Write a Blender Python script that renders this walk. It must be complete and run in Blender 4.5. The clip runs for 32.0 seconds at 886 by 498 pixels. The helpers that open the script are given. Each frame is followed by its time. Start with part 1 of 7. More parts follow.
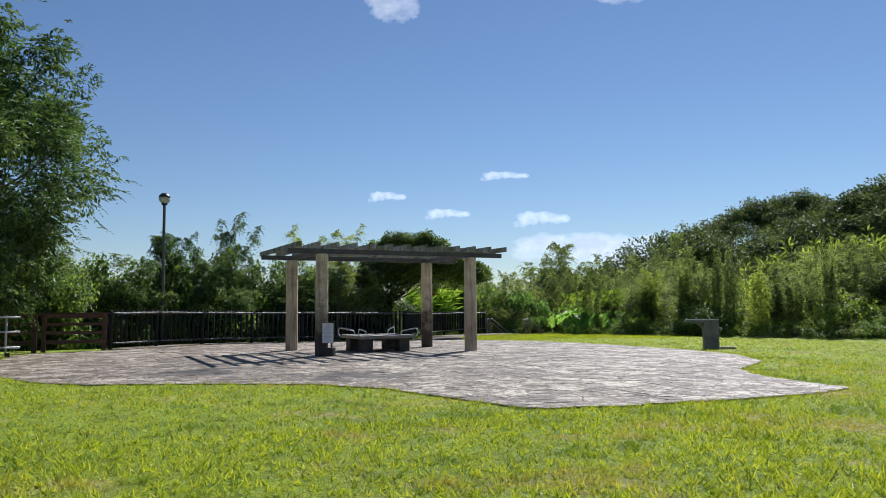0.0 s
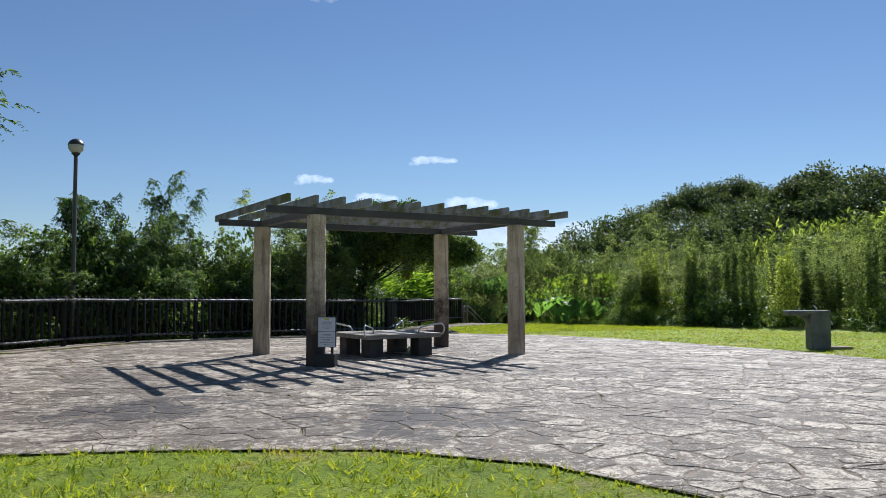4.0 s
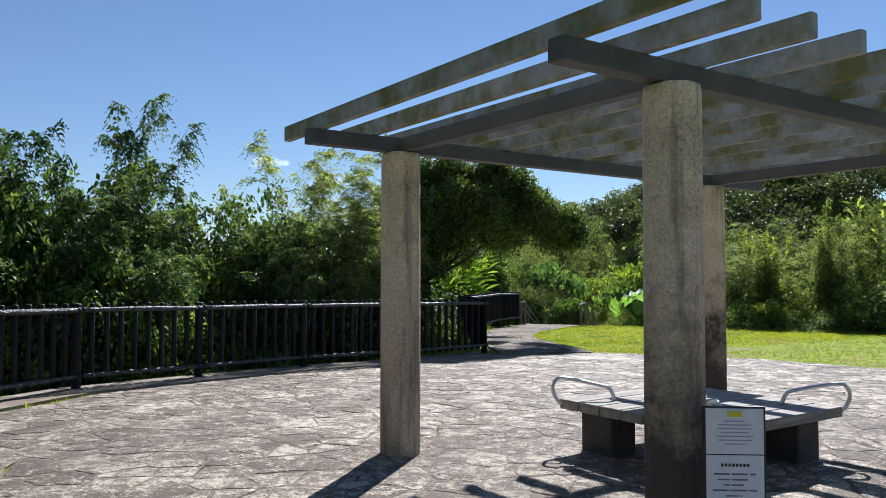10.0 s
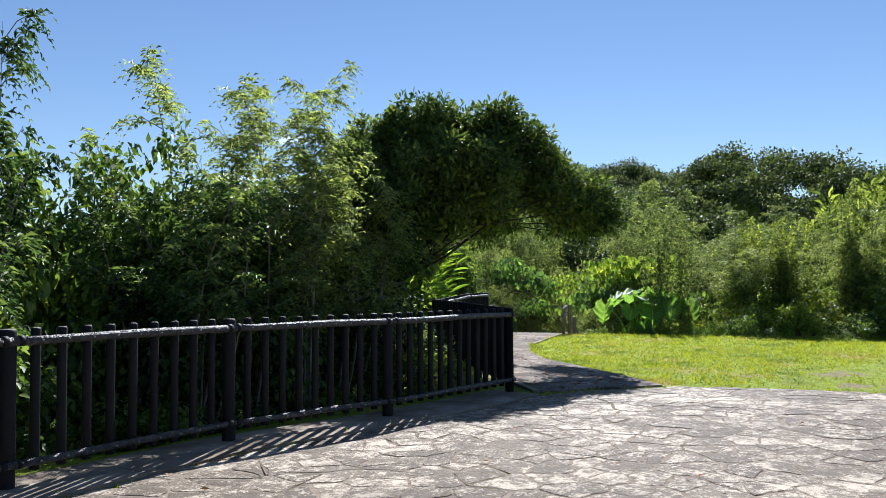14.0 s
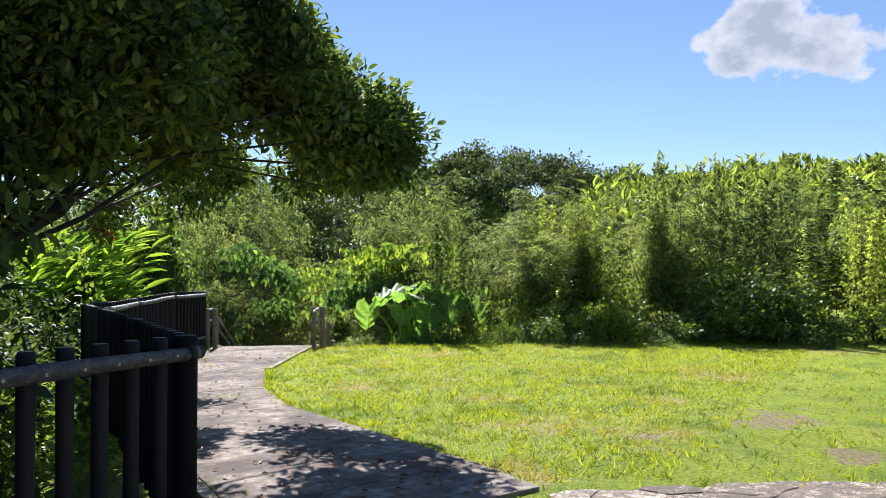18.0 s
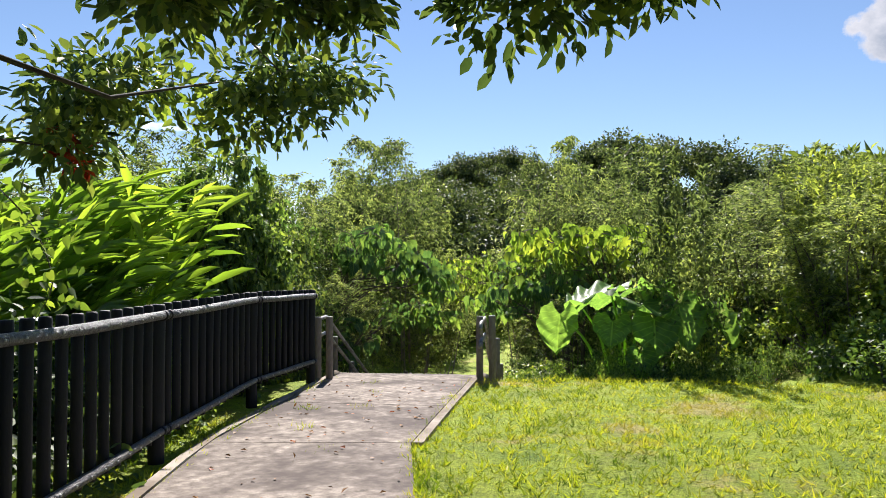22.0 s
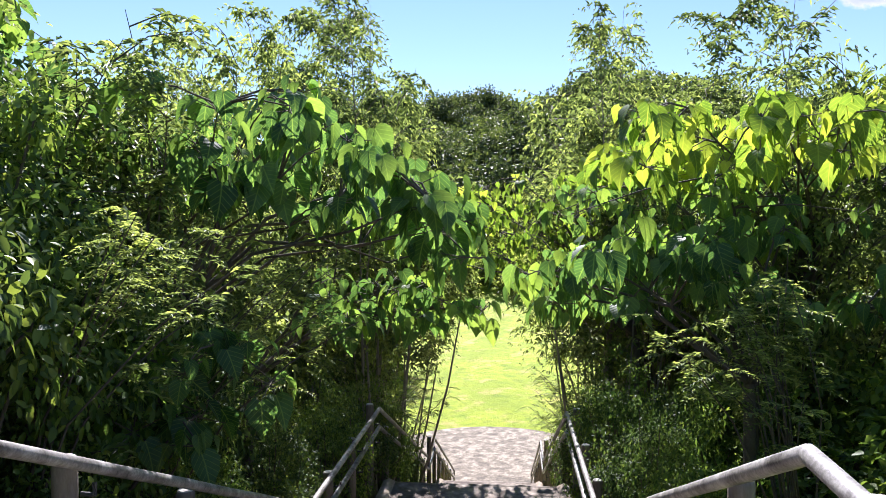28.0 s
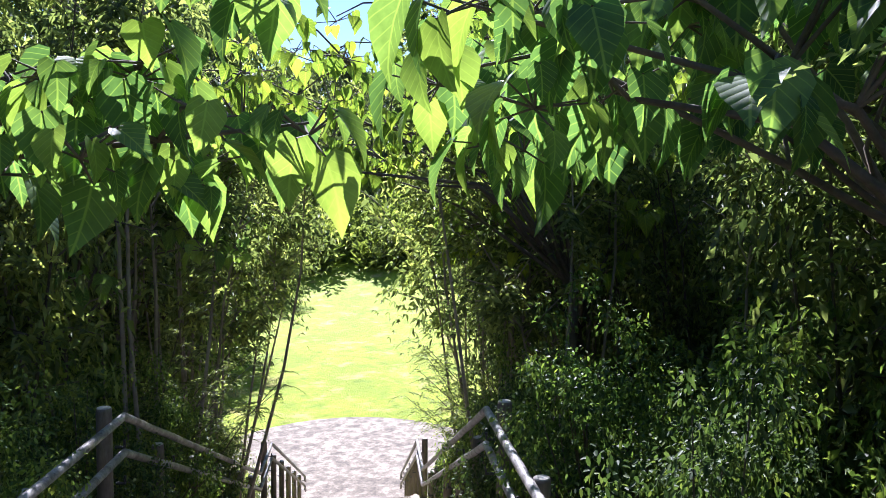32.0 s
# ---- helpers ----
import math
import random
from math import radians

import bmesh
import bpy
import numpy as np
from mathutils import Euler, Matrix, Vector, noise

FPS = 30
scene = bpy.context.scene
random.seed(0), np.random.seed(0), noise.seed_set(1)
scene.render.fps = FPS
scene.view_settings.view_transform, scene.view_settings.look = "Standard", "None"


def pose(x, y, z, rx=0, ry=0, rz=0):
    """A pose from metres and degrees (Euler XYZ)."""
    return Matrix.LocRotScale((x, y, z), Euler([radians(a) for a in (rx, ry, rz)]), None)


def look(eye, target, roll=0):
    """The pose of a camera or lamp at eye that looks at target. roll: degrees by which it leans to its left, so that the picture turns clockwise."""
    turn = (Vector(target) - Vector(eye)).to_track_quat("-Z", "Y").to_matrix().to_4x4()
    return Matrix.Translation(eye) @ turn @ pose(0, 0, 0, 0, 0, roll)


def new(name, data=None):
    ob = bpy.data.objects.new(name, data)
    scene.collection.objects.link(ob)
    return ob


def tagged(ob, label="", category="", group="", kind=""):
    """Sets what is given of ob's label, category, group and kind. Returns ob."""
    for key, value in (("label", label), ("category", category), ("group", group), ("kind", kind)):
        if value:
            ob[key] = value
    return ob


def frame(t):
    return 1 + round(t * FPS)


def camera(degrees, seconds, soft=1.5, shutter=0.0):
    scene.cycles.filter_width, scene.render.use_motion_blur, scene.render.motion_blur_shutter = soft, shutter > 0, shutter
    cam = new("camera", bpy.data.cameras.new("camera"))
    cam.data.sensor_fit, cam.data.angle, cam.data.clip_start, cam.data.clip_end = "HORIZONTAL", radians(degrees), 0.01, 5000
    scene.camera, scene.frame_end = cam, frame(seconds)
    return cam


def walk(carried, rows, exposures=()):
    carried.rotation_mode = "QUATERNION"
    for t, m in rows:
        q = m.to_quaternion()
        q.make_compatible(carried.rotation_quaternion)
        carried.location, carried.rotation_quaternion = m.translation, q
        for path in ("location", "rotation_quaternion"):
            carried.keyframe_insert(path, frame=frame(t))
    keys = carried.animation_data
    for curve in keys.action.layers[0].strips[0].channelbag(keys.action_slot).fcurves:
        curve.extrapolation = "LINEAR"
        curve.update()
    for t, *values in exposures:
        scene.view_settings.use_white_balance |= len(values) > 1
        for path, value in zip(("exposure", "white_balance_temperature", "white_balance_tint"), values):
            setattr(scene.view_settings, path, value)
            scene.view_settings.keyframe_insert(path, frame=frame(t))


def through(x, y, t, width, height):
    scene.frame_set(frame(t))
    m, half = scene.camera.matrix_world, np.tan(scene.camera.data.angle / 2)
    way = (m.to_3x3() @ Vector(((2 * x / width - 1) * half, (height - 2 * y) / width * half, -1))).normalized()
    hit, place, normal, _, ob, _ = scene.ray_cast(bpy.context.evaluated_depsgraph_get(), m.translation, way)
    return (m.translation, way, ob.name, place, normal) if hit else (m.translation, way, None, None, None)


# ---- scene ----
cam = camera(59.58, 32.0, soft=0.5)
# seconds, place, yaw, pitch, roll
EXPOSURES = [(0.0, 0.4, 5800, 13), (6.0, 0.4, 5700, 11), (10.0, 0.63, 5750, 13), (14.0, 0.8, 5800, 13), (18.5, 1.1, 6000, 17), (21.0, 1.08, 6150, 16), (24.0, 1.0, 6400, 18), (27.0, 1.35, 5900, 20), (28.0, 1.5, 5850, 22), (30.0, 1.6, 5650, 25), (32.0, 1.75, 5450, 26)]
PATH = [
    (0.0, 1.667, 2.731, 1.249, -25.91, 4.29, 0.38),
    (0.5, 1.788, 3.581, 1.239, -25.47, 4.30, 0.35),
    (1.0, 1.877, 4.427, 1.228, -25.32, 4.33, 0.33),
    (1.5, 2.011, 5.181, 1.189, -25.62, 4.34, 0.28),
    (2.0, 2.071, 6.072, 1.227, -26.51, 4.29, 0.22),
    (2.5, 2.170, 6.931, 1.285, -27.82, 4.17, 0.20),
    (3.0, 2.219, 7.807, 1.286, -29.21, 3.91, 0.20),
    (3.5, 2.326, 8.624, 1.290, -30.44, 3.51, 0.20),
    (5.5, 2.903, 11.877, 1.335, -33.37, 2.52, 0.19),
    (6.0, 3.061, 12.676, 1.365, -34.23, 2.53, 0.15),
    (6.5, 3.185, 13.448, 1.403, -34.89, 2.48, 0.12),
    (7.0, 3.268, 14.297, 1.399, -35.47, 2.46, 0.07),
    (7.5, 3.293, 15.144, 1.443, -35.80, 2.43, 0.05),
    (8.0, 3.426, 15.940, 1.442, -35.84, 2.40, 0.05),
    (8.5, 3.534, 16.762, 1.490, -35.63, 2.33, 0.03),
    (9.0, 3.719, 17.650, 1.497, -35.25, 2.23, 0.03),
    (9.5, 3.818, 18.498, 1.564, -34.97, 2.11, 0.01),
    (10.0, 4.053, 19.326, 1.561, -34.65, 2.06, -0.02),
    (10.5, 4.248, 20.092, 1.573, -34.70, 2.02, 0.02),
    (11.0, 4.493, 20.877, 1.549, -34.98, 2.06, 0.12),
    (11.5, 4.702, 21.596, 1.551, -35.33, 2.06, 0.14),
    (12.0, 4.967, 22.330, 1.514, -35.93, 2.07, 0.22),
    (12.5, 5.243, 23.073, 1.536, -36.66, 1.98, 0.21),
    (13.0, 5.608, 23.796, 1.550, -37.66, 1.95, 0.21),
    (13.5, 5.993, 24.474, 1.550, -39.16, 1.92, 0.25),
    (14.0, 6.461, 25.134, 1.549, -41.41, 1.93, 0.24),
    (14.5, 6.938, 25.758, 1.571, -44.43, 1.88, 0.21),
    (15.0, 7.552, 26.347, 1.542, -47.87, 1.87, 0.25),
    (15.5, 8.094, 26.921, 1.550, -51.72, 1.83, 0.22),
    (17.5, 10.905, 29.153, 1.427, -59.78, 1.65, 0.28),
    (18.0, 11.605, 29.596, 1.404, -60.13, 1.60, 0.33),
    (18.5, 12.254, 30.089, 1.420, -60.16, 1.52, 0.33),
    (19.0, 12.975, 30.653, 1.364, -60.02, 1.48, 0.26),
    (19.5, 13.632, 31.234, 1.362, -59.75, 1.48, 0.19),
    (20.0, 14.229, 31.748, 1.350, -59.24, 1.52, 0.17),
    (20.5, 14.864, 32.297, 1.290, -58.03, 1.57, 0.14),
    (21.0, 15.448, 32.937, 1.288, -55.92, 1.64, 0.13),
    (21.5, 15.938, 33.635, 1.283, -53.34, 1.62, 0.06),
    (22.0, 16.467, 34.279, 1.266, -50.67, 1.53, -0.03),
    (22.5, 16.969, 34.975, 1.242, -48.48, 1.36, -0.06),
    (23.0, 17.486, 35.673, 1.309, -47.14, 1.13, -0.06),
    (23.5, 17.990, 36.339, 1.274, -46.39, 0.88, -0.15),
    (24.0, 18.649, 36.906, 1.229, -45.99, 0.58, -0.15),
    (24.5, 19.235, 37.520, 1.239, -45.83, 0.26, -0.06),
    (26.5, 21.775, 39.605, 1.216, -48.39, -1.26, -0.12),
    (27.0, 22.508, 40.010, 1.185, -49.73, -1.58, -0.11),
    (27.5, 23.213, 40.459, 1.192, -51.32, -1.98, -0.12),
    (28.0, 23.883, 40.845, 1.140, -52.86, -2.40, -0.12),
    (28.5, 24.525, 41.323, 1.101, -54.39, -2.80, -0.20),
    (29.0, 25.107, 41.719, 1.085, -55.68, -3.16, -0.24),
    (29.5, 25.666, 42.149, 1.054, -56.97, -3.41, -0.23),
    (30.0, 26.130, 42.413, 0.879, -58.33, -3.50, -0.39),
    (30.5, 26.567, 42.706, 0.652, -59.89, -3.52, -0.38),
    (31.0, 27.028, 42.985, 0.423, -61.35, -3.51, -0.38),
    (31.5, 27.471, 43.214, 0.240, -62.50, -3.51, -0.40),
    (32.0, 27.910, 43.450, 0.036, -63.09, -3.47, -0.43),
]
walk(cam, [(t, pose(x, y, z, 90 + pitch, roll, yaw)) for t, x, y, z, yaw, pitch, roll in PATH], EXPOSURES)

# ---------------------------------------------------------------- world, sun
TO_SUN = Vector((2.37, 1.95, 2.85)).normalized()
SUN_EL = math.asin(TO_SUN.z)
SUN_AZ = math.atan2(TO_SUN.x, TO_SUN.y)

world = bpy.data.worlds.new("sky")
scene.world = world
world.use_nodes = True
wn, wl = world.node_tree.nodes, world.node_tree.links
wn.clear()
sky = wn.new("ShaderNodeTexSky")
sky.sky_type = "NISHITA"
sky.sun_disc = False
sky.sun_elevation = SUN_EL
sky.sun_rotation = SUN_AZ
sky.altitude = 50
sky.air_density = 1.0
sky.dust_density = 0.02
sky.ozone_density = 3.0
bg = wn.new("ShaderNodeBackground")
bg.inputs["Strength"].default_value = 0.058
wout = wn.new("ShaderNodeOutputWorld")
wl.new(sky.outputs[0], bg.inputs["Color"])
wl.new(bg.outputs[0], wout.inputs["Surface"])

sun_data = bpy.data.lights.new("sun", "SUN")
sun_data.energy = 5.0
sun_data.angle = radians(0.55)
sun_data.color = (1.0, 0.95, 0.86)
sun = new("sun", sun_data)
sun.matrix_world = look((40, 40, 60), Vector((40, 40, 60)) - TO_SUN)

# ---------------------------------------------------------------- materials


def graph(name):
    m = bpy.data.materials.new(name)
    m.use_nodes = True
    nt = m.node_tree
    nt.nodes.clear()
    out = nt.nodes.new("ShaderNodeOutputMaterial")
    return m, nt, out


def node(nt, kind, **values):
    n = nt.nodes.new(kind)
    for k, v in values.items():
        if k.startswith("i_"):
            n.inputs[k[2:].replace("_", " ")].default_value = v
        else:
            setattr(n, k, v)
    return n


def noise_tex(nt, scale, detail=4.0, rough=0.6, coord=None):
    n = nt.nodes.new("ShaderNodeTexNoise")
    n.inputs["Scale"].default_value = scale
    n.inputs["Detail"].default_value = detail
    n.inputs["Roughness"].default_value = rough
    if coord is not None:
        nt.links.new(coord, n.inputs["Vector"])
    return n.outputs["Fac"]


def ramp(nt, fac, stops):
    r = nt.nodes.new("ShaderNodeValToRGB")
    e = r.color_ramp.elements
    while len(e) < len(stops):
        e.new(0.5)
    for el, (p, c) in zip(e, stops):
        el.position = p
        el.color = (*c, 1.0) if len(c) == 3 else c
    nt.links.new(fac, r.inputs["Fac"])
    return r.outputs["Color"]


def mix(nt, fac, a, b, mode="MIX"):
    m = nt.nodes.new("ShaderNodeMix")
    m.data_type = "RGBA"
    m.blend_type = mode
    for socket, v in ((m.inputs[0], fac), (m.inputs[6], a), (m.inputs[7], b)):
        if hasattr(v, "links"):
            nt.links.new(v, socket)
        elif isinstance(v, (int, float)):
            socket.default_value = v
        else:
            socket.default_value = (*v, 1.0)
    return m.outputs[2]


def math_node(nt, op, a, b=0.0):
    m = nt.nodes.new("ShaderNodeMath")
    m.operation = op
    for socket, v in zip(m.inputs, (a, b)):
        if hasattr(v, "links"):
            nt.links.new(v, socket)
        else:
            socket.default_value = v
    return m.outputs[0]


def place(nt, obj=False):
    if obj:
        return nt.nodes.new("ShaderNodeTexCoord").outputs["Object"]
    return nt.nodes.new("ShaderNodeNewGeometry").outputs["Position"]


def bump(nt, height, strength, dist):
    b = nt.nodes.new("ShaderNodeBump")
    b.inputs["Strength"].default_value = strength
    b.inputs["Distance"].default_value = dist
    nt.links.new(height, b.inputs["Height"])
    return b.outputs["Normal"]


def rough_surface(name, stops, scale, fine, rough=0.8, bump_d=0.004, metal=0.0, obj=False, stains=None, stretch=None, spec=0.4):
    """Two-scale noise colour, fine grain and relief. stains: (colour, scale, amount). stretch: scale of the coordinates."""
    m, nt, out = graph(name)
    p = place(nt, obj)
    if stretch:
        mp = nt.nodes.new("ShaderNodeMapping")
        mp.inputs["Scale"].default_value = stretch
        nt.links.new(p, mp.inputs["Vector"])
        p = mp.outputs[0]
    big = noise_tex(nt, scale, 5, 0.65, p)
    small = noise_tex(nt, fine, 3, 0.7, p)
    both = math_node(nt, "ADD", math_node(nt, "MULTIPLY", big, 0.7), math_node(nt, "MULTIPLY", small, 0.3))
    col = ramp(nt, both, stops)
    if stains:
        s = noise_tex(nt, stains[1], 4, 0.7, p)
        f = ramp(nt, s, [(0.5 - stains[2] * 0.25, (0, 0, 0)), (0.62, (1, 1, 1))])
        col = mix(nt, f, col, stains[0])
    bs = node(nt, "ShaderNodeBsdfPrincipled", i_Roughness=rough, i_Metallic=metal)
    bs.inputs["Specular IOR Level"].default_value = spec
    nt.links.new(col, bs.inputs["Base Color"])
    if bump_d:
        nt.links.new(bump(nt, both, 0.8, bump_d), bs.inputs["Normal"])
    nt.links.new(bs.outputs[0], out.inputs["Surface"])
    return m


def leaf_material(name, dark, light, tip, through=0.42, rough=0.42, spec=0.5, glow=1.6, veins=0, patch=0.7, warm=0.5):
    """Leaf: each one has its own tone; light passes through it in a yellower tone."""
    m, nt, out = graph(name)
    g = nt.nodes.new("ShaderNodeNewGeometry")
    rnd = g.outputs["Random Per Island"]
    large = noise_tex(nt, patch, 2, 0.5, g.outputs["Position"])
    large = ramp(nt, large, [(0.36, (0, 0, 0)), (0.66, (1, 1, 1))])
    each = math_node(nt, "MULTIPLY", nt.nodes.new("ShaderNodeObjectInfo").outputs["Random"], 0.24)
    f = math_node(nt, "ADD", math_node(nt, "ADD", math_node(nt, "MULTIPLY", rnd, 0.62), each), math_node(nt, "MULTIPLY", large, 0.30))
    col = ramp(nt, f, [(0.16, tuple(0.75 * c for c in dark)), (0.62, light), (1.0, tuple(1.08 * c for c in tip))])
    bs = node(nt, "ShaderNodeBsdfPrincipled", i_Roughness=rough)
    bs.inputs["Specular IOR Level"].default_value = spec
    if veins:
        # pale midrib and side veins that run up from it, with the blade bulging between them
        sep = nt.nodes.new("ShaderNodeSeparateXYZ")
        nt.links.new(nt.nodes.new("ShaderNodeTexCoord").outputs["UV"], sep.inputs[0])
        side = math_node(nt, "ABSOLUTE", sep.outputs[1])
        run = math_node(nt, "FRACT", math_node(nt, "MULTIPLY", math_node(nt, "SUBTRACT", sep.outputs[0], math_node(nt, "MULTIPLY", side, 0.8)), float(veins)))
        swell = math_node(nt, "SINE", math_node(nt, "MULTIPLY", run, math.pi))
        rib = ramp(nt, side, [(0.012, (1, 1, 1)), (0.03, (0, 0, 0))])
        line = mix(nt, 1.0, ramp(nt, swell, [(0.05, (0.8, 0.8, 0.8)), (0.28, (0, 0, 0))]), rib, "LIGHTEN")
        blotch = noise_tex(nt, 9, 4, 0.7, g.outputs["Position"])
        col = mix(nt, 0.5, col, ramp(nt, blotch, [(0.35, (0.55, 0.6, 0.5)), (0.65, (1.25, 1.2, 1.1))]), "MULTIPLY")
        col = mix(nt, math_node(nt, "MULTIPLY", line, 0.45), col, tuple(min(1, 1.5 * c) for c in tip))
        nt.links.new(bump(nt, math_node(nt, "ADD", math_node(nt, "MULTIPLY", swell, 0.5), math_node(nt, "MULTIPLY", blotch, 0.8)), 0.3, 0.008), bs.inputs["Normal"])
    nt.links.new(col, bs.inputs["Base Color"])
    tr = nt.nodes.new("ShaderNodeBsdfTranslucent")
    nt.links.new(mix(nt, 1.0, col, (glow, glow * 0.98, glow * warm), "MULTIPLY"), tr.inputs["Color"])
    ms = nt.nodes.new("ShaderNodeMixShader")
    ms.inputs[0].default_value = through
    nt.links.new(bs.outputs[0], ms.inputs[1])
    nt.links.new(tr.outputs[0], ms.inputs[2])
    nt.links.new(ms.outputs[0], out.inputs["Surface"])
    return m


def plain(name, colour, rough=0.5, metal=0.0, spec=0.5):
    m, nt, out = graph(name)
    bs = node(nt, "ShaderNodeBsdfPrincipled", i_Roughness=rough, i_Metallic=metal)
    bs.inputs["Specular IOR Level"].default_value = spec
    c = mix(nt, noise_tex(nt, 14, 4, 0.7, place(nt, True)), tuple(0.82 * v for v in colour), tuple(min(1, 1.12 * v) for v in colour))
    nt.links.new(c, bs.inputs["Base Color"])
    nt.links.new(bs.outputs[0], out.inputs["Surface"])
    return m


M_FEATHER = leaf_material("feathery_leaf", (0.042, 0.068, 0.028), (0.14, 0.185, 0.078), (0.30, 0.35, 0.125), 0.5, 0.5, 0.35, 2.05, 0, 1.1, 0.5)
M_SLOPE = leaf_material("slope_leaf", (0.04, 0.065, 0.016), (0.15, 0.195, 0.045), (0.33, 0.38, 0.09), 0.54, 0.45, 0.5, 2.15, 0, 0.35)
M_VINE = leaf_material("vine_leaf", (0.03, 0.068, 0.02), (0.108, 0.178, 0.043), (0.25, 0.32, 0.065), 0.41, 0.52, 0.32, 1.9, 0, 1.2)
M_BROAD = leaf_material("broad_leaf", (0.06, 0.115, 0.018), (0.15, 0.22, 0.035), (0.28, 0.32, 0.05), 0.52, 0.42, 0.5, 2.0)
# the dark tree's own tone; on other bushes it stands for shade
M_DARKLEAF = leaf_material("dark_tree_and_shaded_leaf", (0.028, 0.058, 0.022), (0.07, 0.115, 0.038), (0.20, 0.25, 0.055), 0.35, 0.55, 0.28, 1.9)
M_LEFTTREE = leaf_material("spray_leaf", (0.02, 0.052, 0.02), (0.066, 0.118, 0.042), (0.19, 0.25, 0.08), 0.40, 0.48, 0.35, 1.8)
# paler and greyer than near leaves: distance haze is put into the colour
M_HILLLEAF = leaf_material("hill_leaf", (0.028, 0.048, 0.022), (0.07, 0.10, 0.04), (0.15, 0.185, 0.06), 0.32, 0.55, 0.35, 1.7, 0, 0.25)
M_BIGLEAF = leaf_material("big_heart_leaf", (0.036, 0.092, 0.042), (0.08, 0.16, 0.058), (0.20, 0.29, 0.065), 0.5, 0.5, 0.4, 2.1, 6, 0.7, 0.5)
# lit copy of the big heart leaf: sunshine is put into its colour
M_SUNLEAF = leaf_material("sunlit_heart_leaf", (0.07, 0.14, 0.028), (0.14, 0.22, 0.038), (0.28, 0.33, 0.05), 0.58, 0.5, 0.35, 2.1, 6)
M_GINGER = leaf_material("ginger_leaf", (0.085, 0.17, 0.018), (0.18, 0.29, 0.03), (0.29, 0.37, 0.045), 0.56, 0.32, 0.7, 2.0)
M_TARO = leaf_material("taro_leaf", (0.075, 0.16, 0.045), (0.125, 0.235, 0.06), (0.21, 0.33, 0.075), 0.6, 0.46, 0.4, 2.1, 7)


def grass_material():
    """Grass blades: each its own tone, in fresh, dark and dry patches."""
    m, nt, out = graph("grass_blade")
    g = nt.nodes.new("ShaderNodeNewGeometry")
    p = g.outputs["Position"]
    col = ramp(nt, g.outputs["Random Per Island"], [(0.05, (0.11, 0.17, 0.016)), (0.5, (0.42, 0.50, 0.03)), (0.95, (0.62, 0.61, 0.07))])
    col = mix(nt, ramp(nt, noise_tex(nt, 1.1, 4, 0.65, p), [(0.52, (0, 0, 0)), (0.62, (0.75, 0.75, 0.75))]), col, (0.10, 0.19, 0.014))
    col = mix(nt, ramp(nt, noise_tex(nt, 0.6, 5, 0.7, p), [(0.54, (0, 0, 0)), (0.66, (0.75, 0.75, 0.75))]), col, (0.44, 0.36, 0.12))
    bs = node(nt, "ShaderNodeBsdfPrincipled", i_Roughness=0.5)
    bs.inputs["Specular IOR Level"].default_value = 0.3
    nt.links.new(col, bs.inputs["Base Color"])
    tr = nt.nodes.new("ShaderNodeBsdfTranslucent")
    nt.links.new(mix(nt, 1.0, col, (1.25, 1.22, 0.5), "MULTIPLY"), tr.inputs["Color"])
    ms = nt.nodes.new("ShaderNodeMixShader")
    ms.inputs[0].default_value = 0.45
    nt.links.new(bs.outputs[0], ms.inputs[1])
    nt.links.new(tr.outputs[0], ms.inputs[2])
    nt.links.new(ms.outputs[0], out.inputs["Surface"])
    return m


M_GRASS = grass_material()
M_DRYLEAF = leaf_material("fallen_leaf", (0.10, 0.05, 0.02), (0.30, 0.15, 0.05), (0.5, 0.10, 0.05), 0.15, 0.6, 0.3)
M_REDLEAF = leaf_material("red_leaf", (0.25, 0.02, 0.012), (0.4, 0.035, 0.02), (0.5, 0.12, 0.03), 0.4, 0.4, 0.4)
M_BARK = rough_surface("bark", [(0.3, (0.05, 0.04, 0.03)), (0.7, (0.17, 0.14, 0.11))], 3, 30, 0.9, 0.01)
M_DARKBARK = rough_surface("dark_bark", [(0.3, (0.016, 0.013, 0.011)), (0.7, (0.06, 0.05, 0.04))], 3, 30, 0.9, 0.01)
M_PALEBARK = rough_surface("pale_bark", [(0.3, (0.16, 0.13, 0.10)), (0.7, (0.36, 0.31, 0.25))], 4, 30, 0.9, 0.006)
M_FENCE = rough_surface("black_fence_wood", [(0.3, (0.005, 0.005, 0.007)), (0.7, (0.017, 0.016, 0.019))], 6, 60, 0.65, 0.008, obj=True, stretch=(1, 1, 0.25), spec=0.28)
M_RAIL = rough_surface("fence_rail_bark", [(0.38, (0.014, 0.013, 0.015)), (0.62, (0.10, 0.095, 0.095))], 26, 80, 0.4, 0.05, spec=0.6)
M_BROWNFENCE = rough_surface("brown_fence_wood", [(0.3, (0.045, 0.02, 0.013)), (0.7, (0.10, 0.045, 0.03))], 5, 40, 0.6, 0.004)


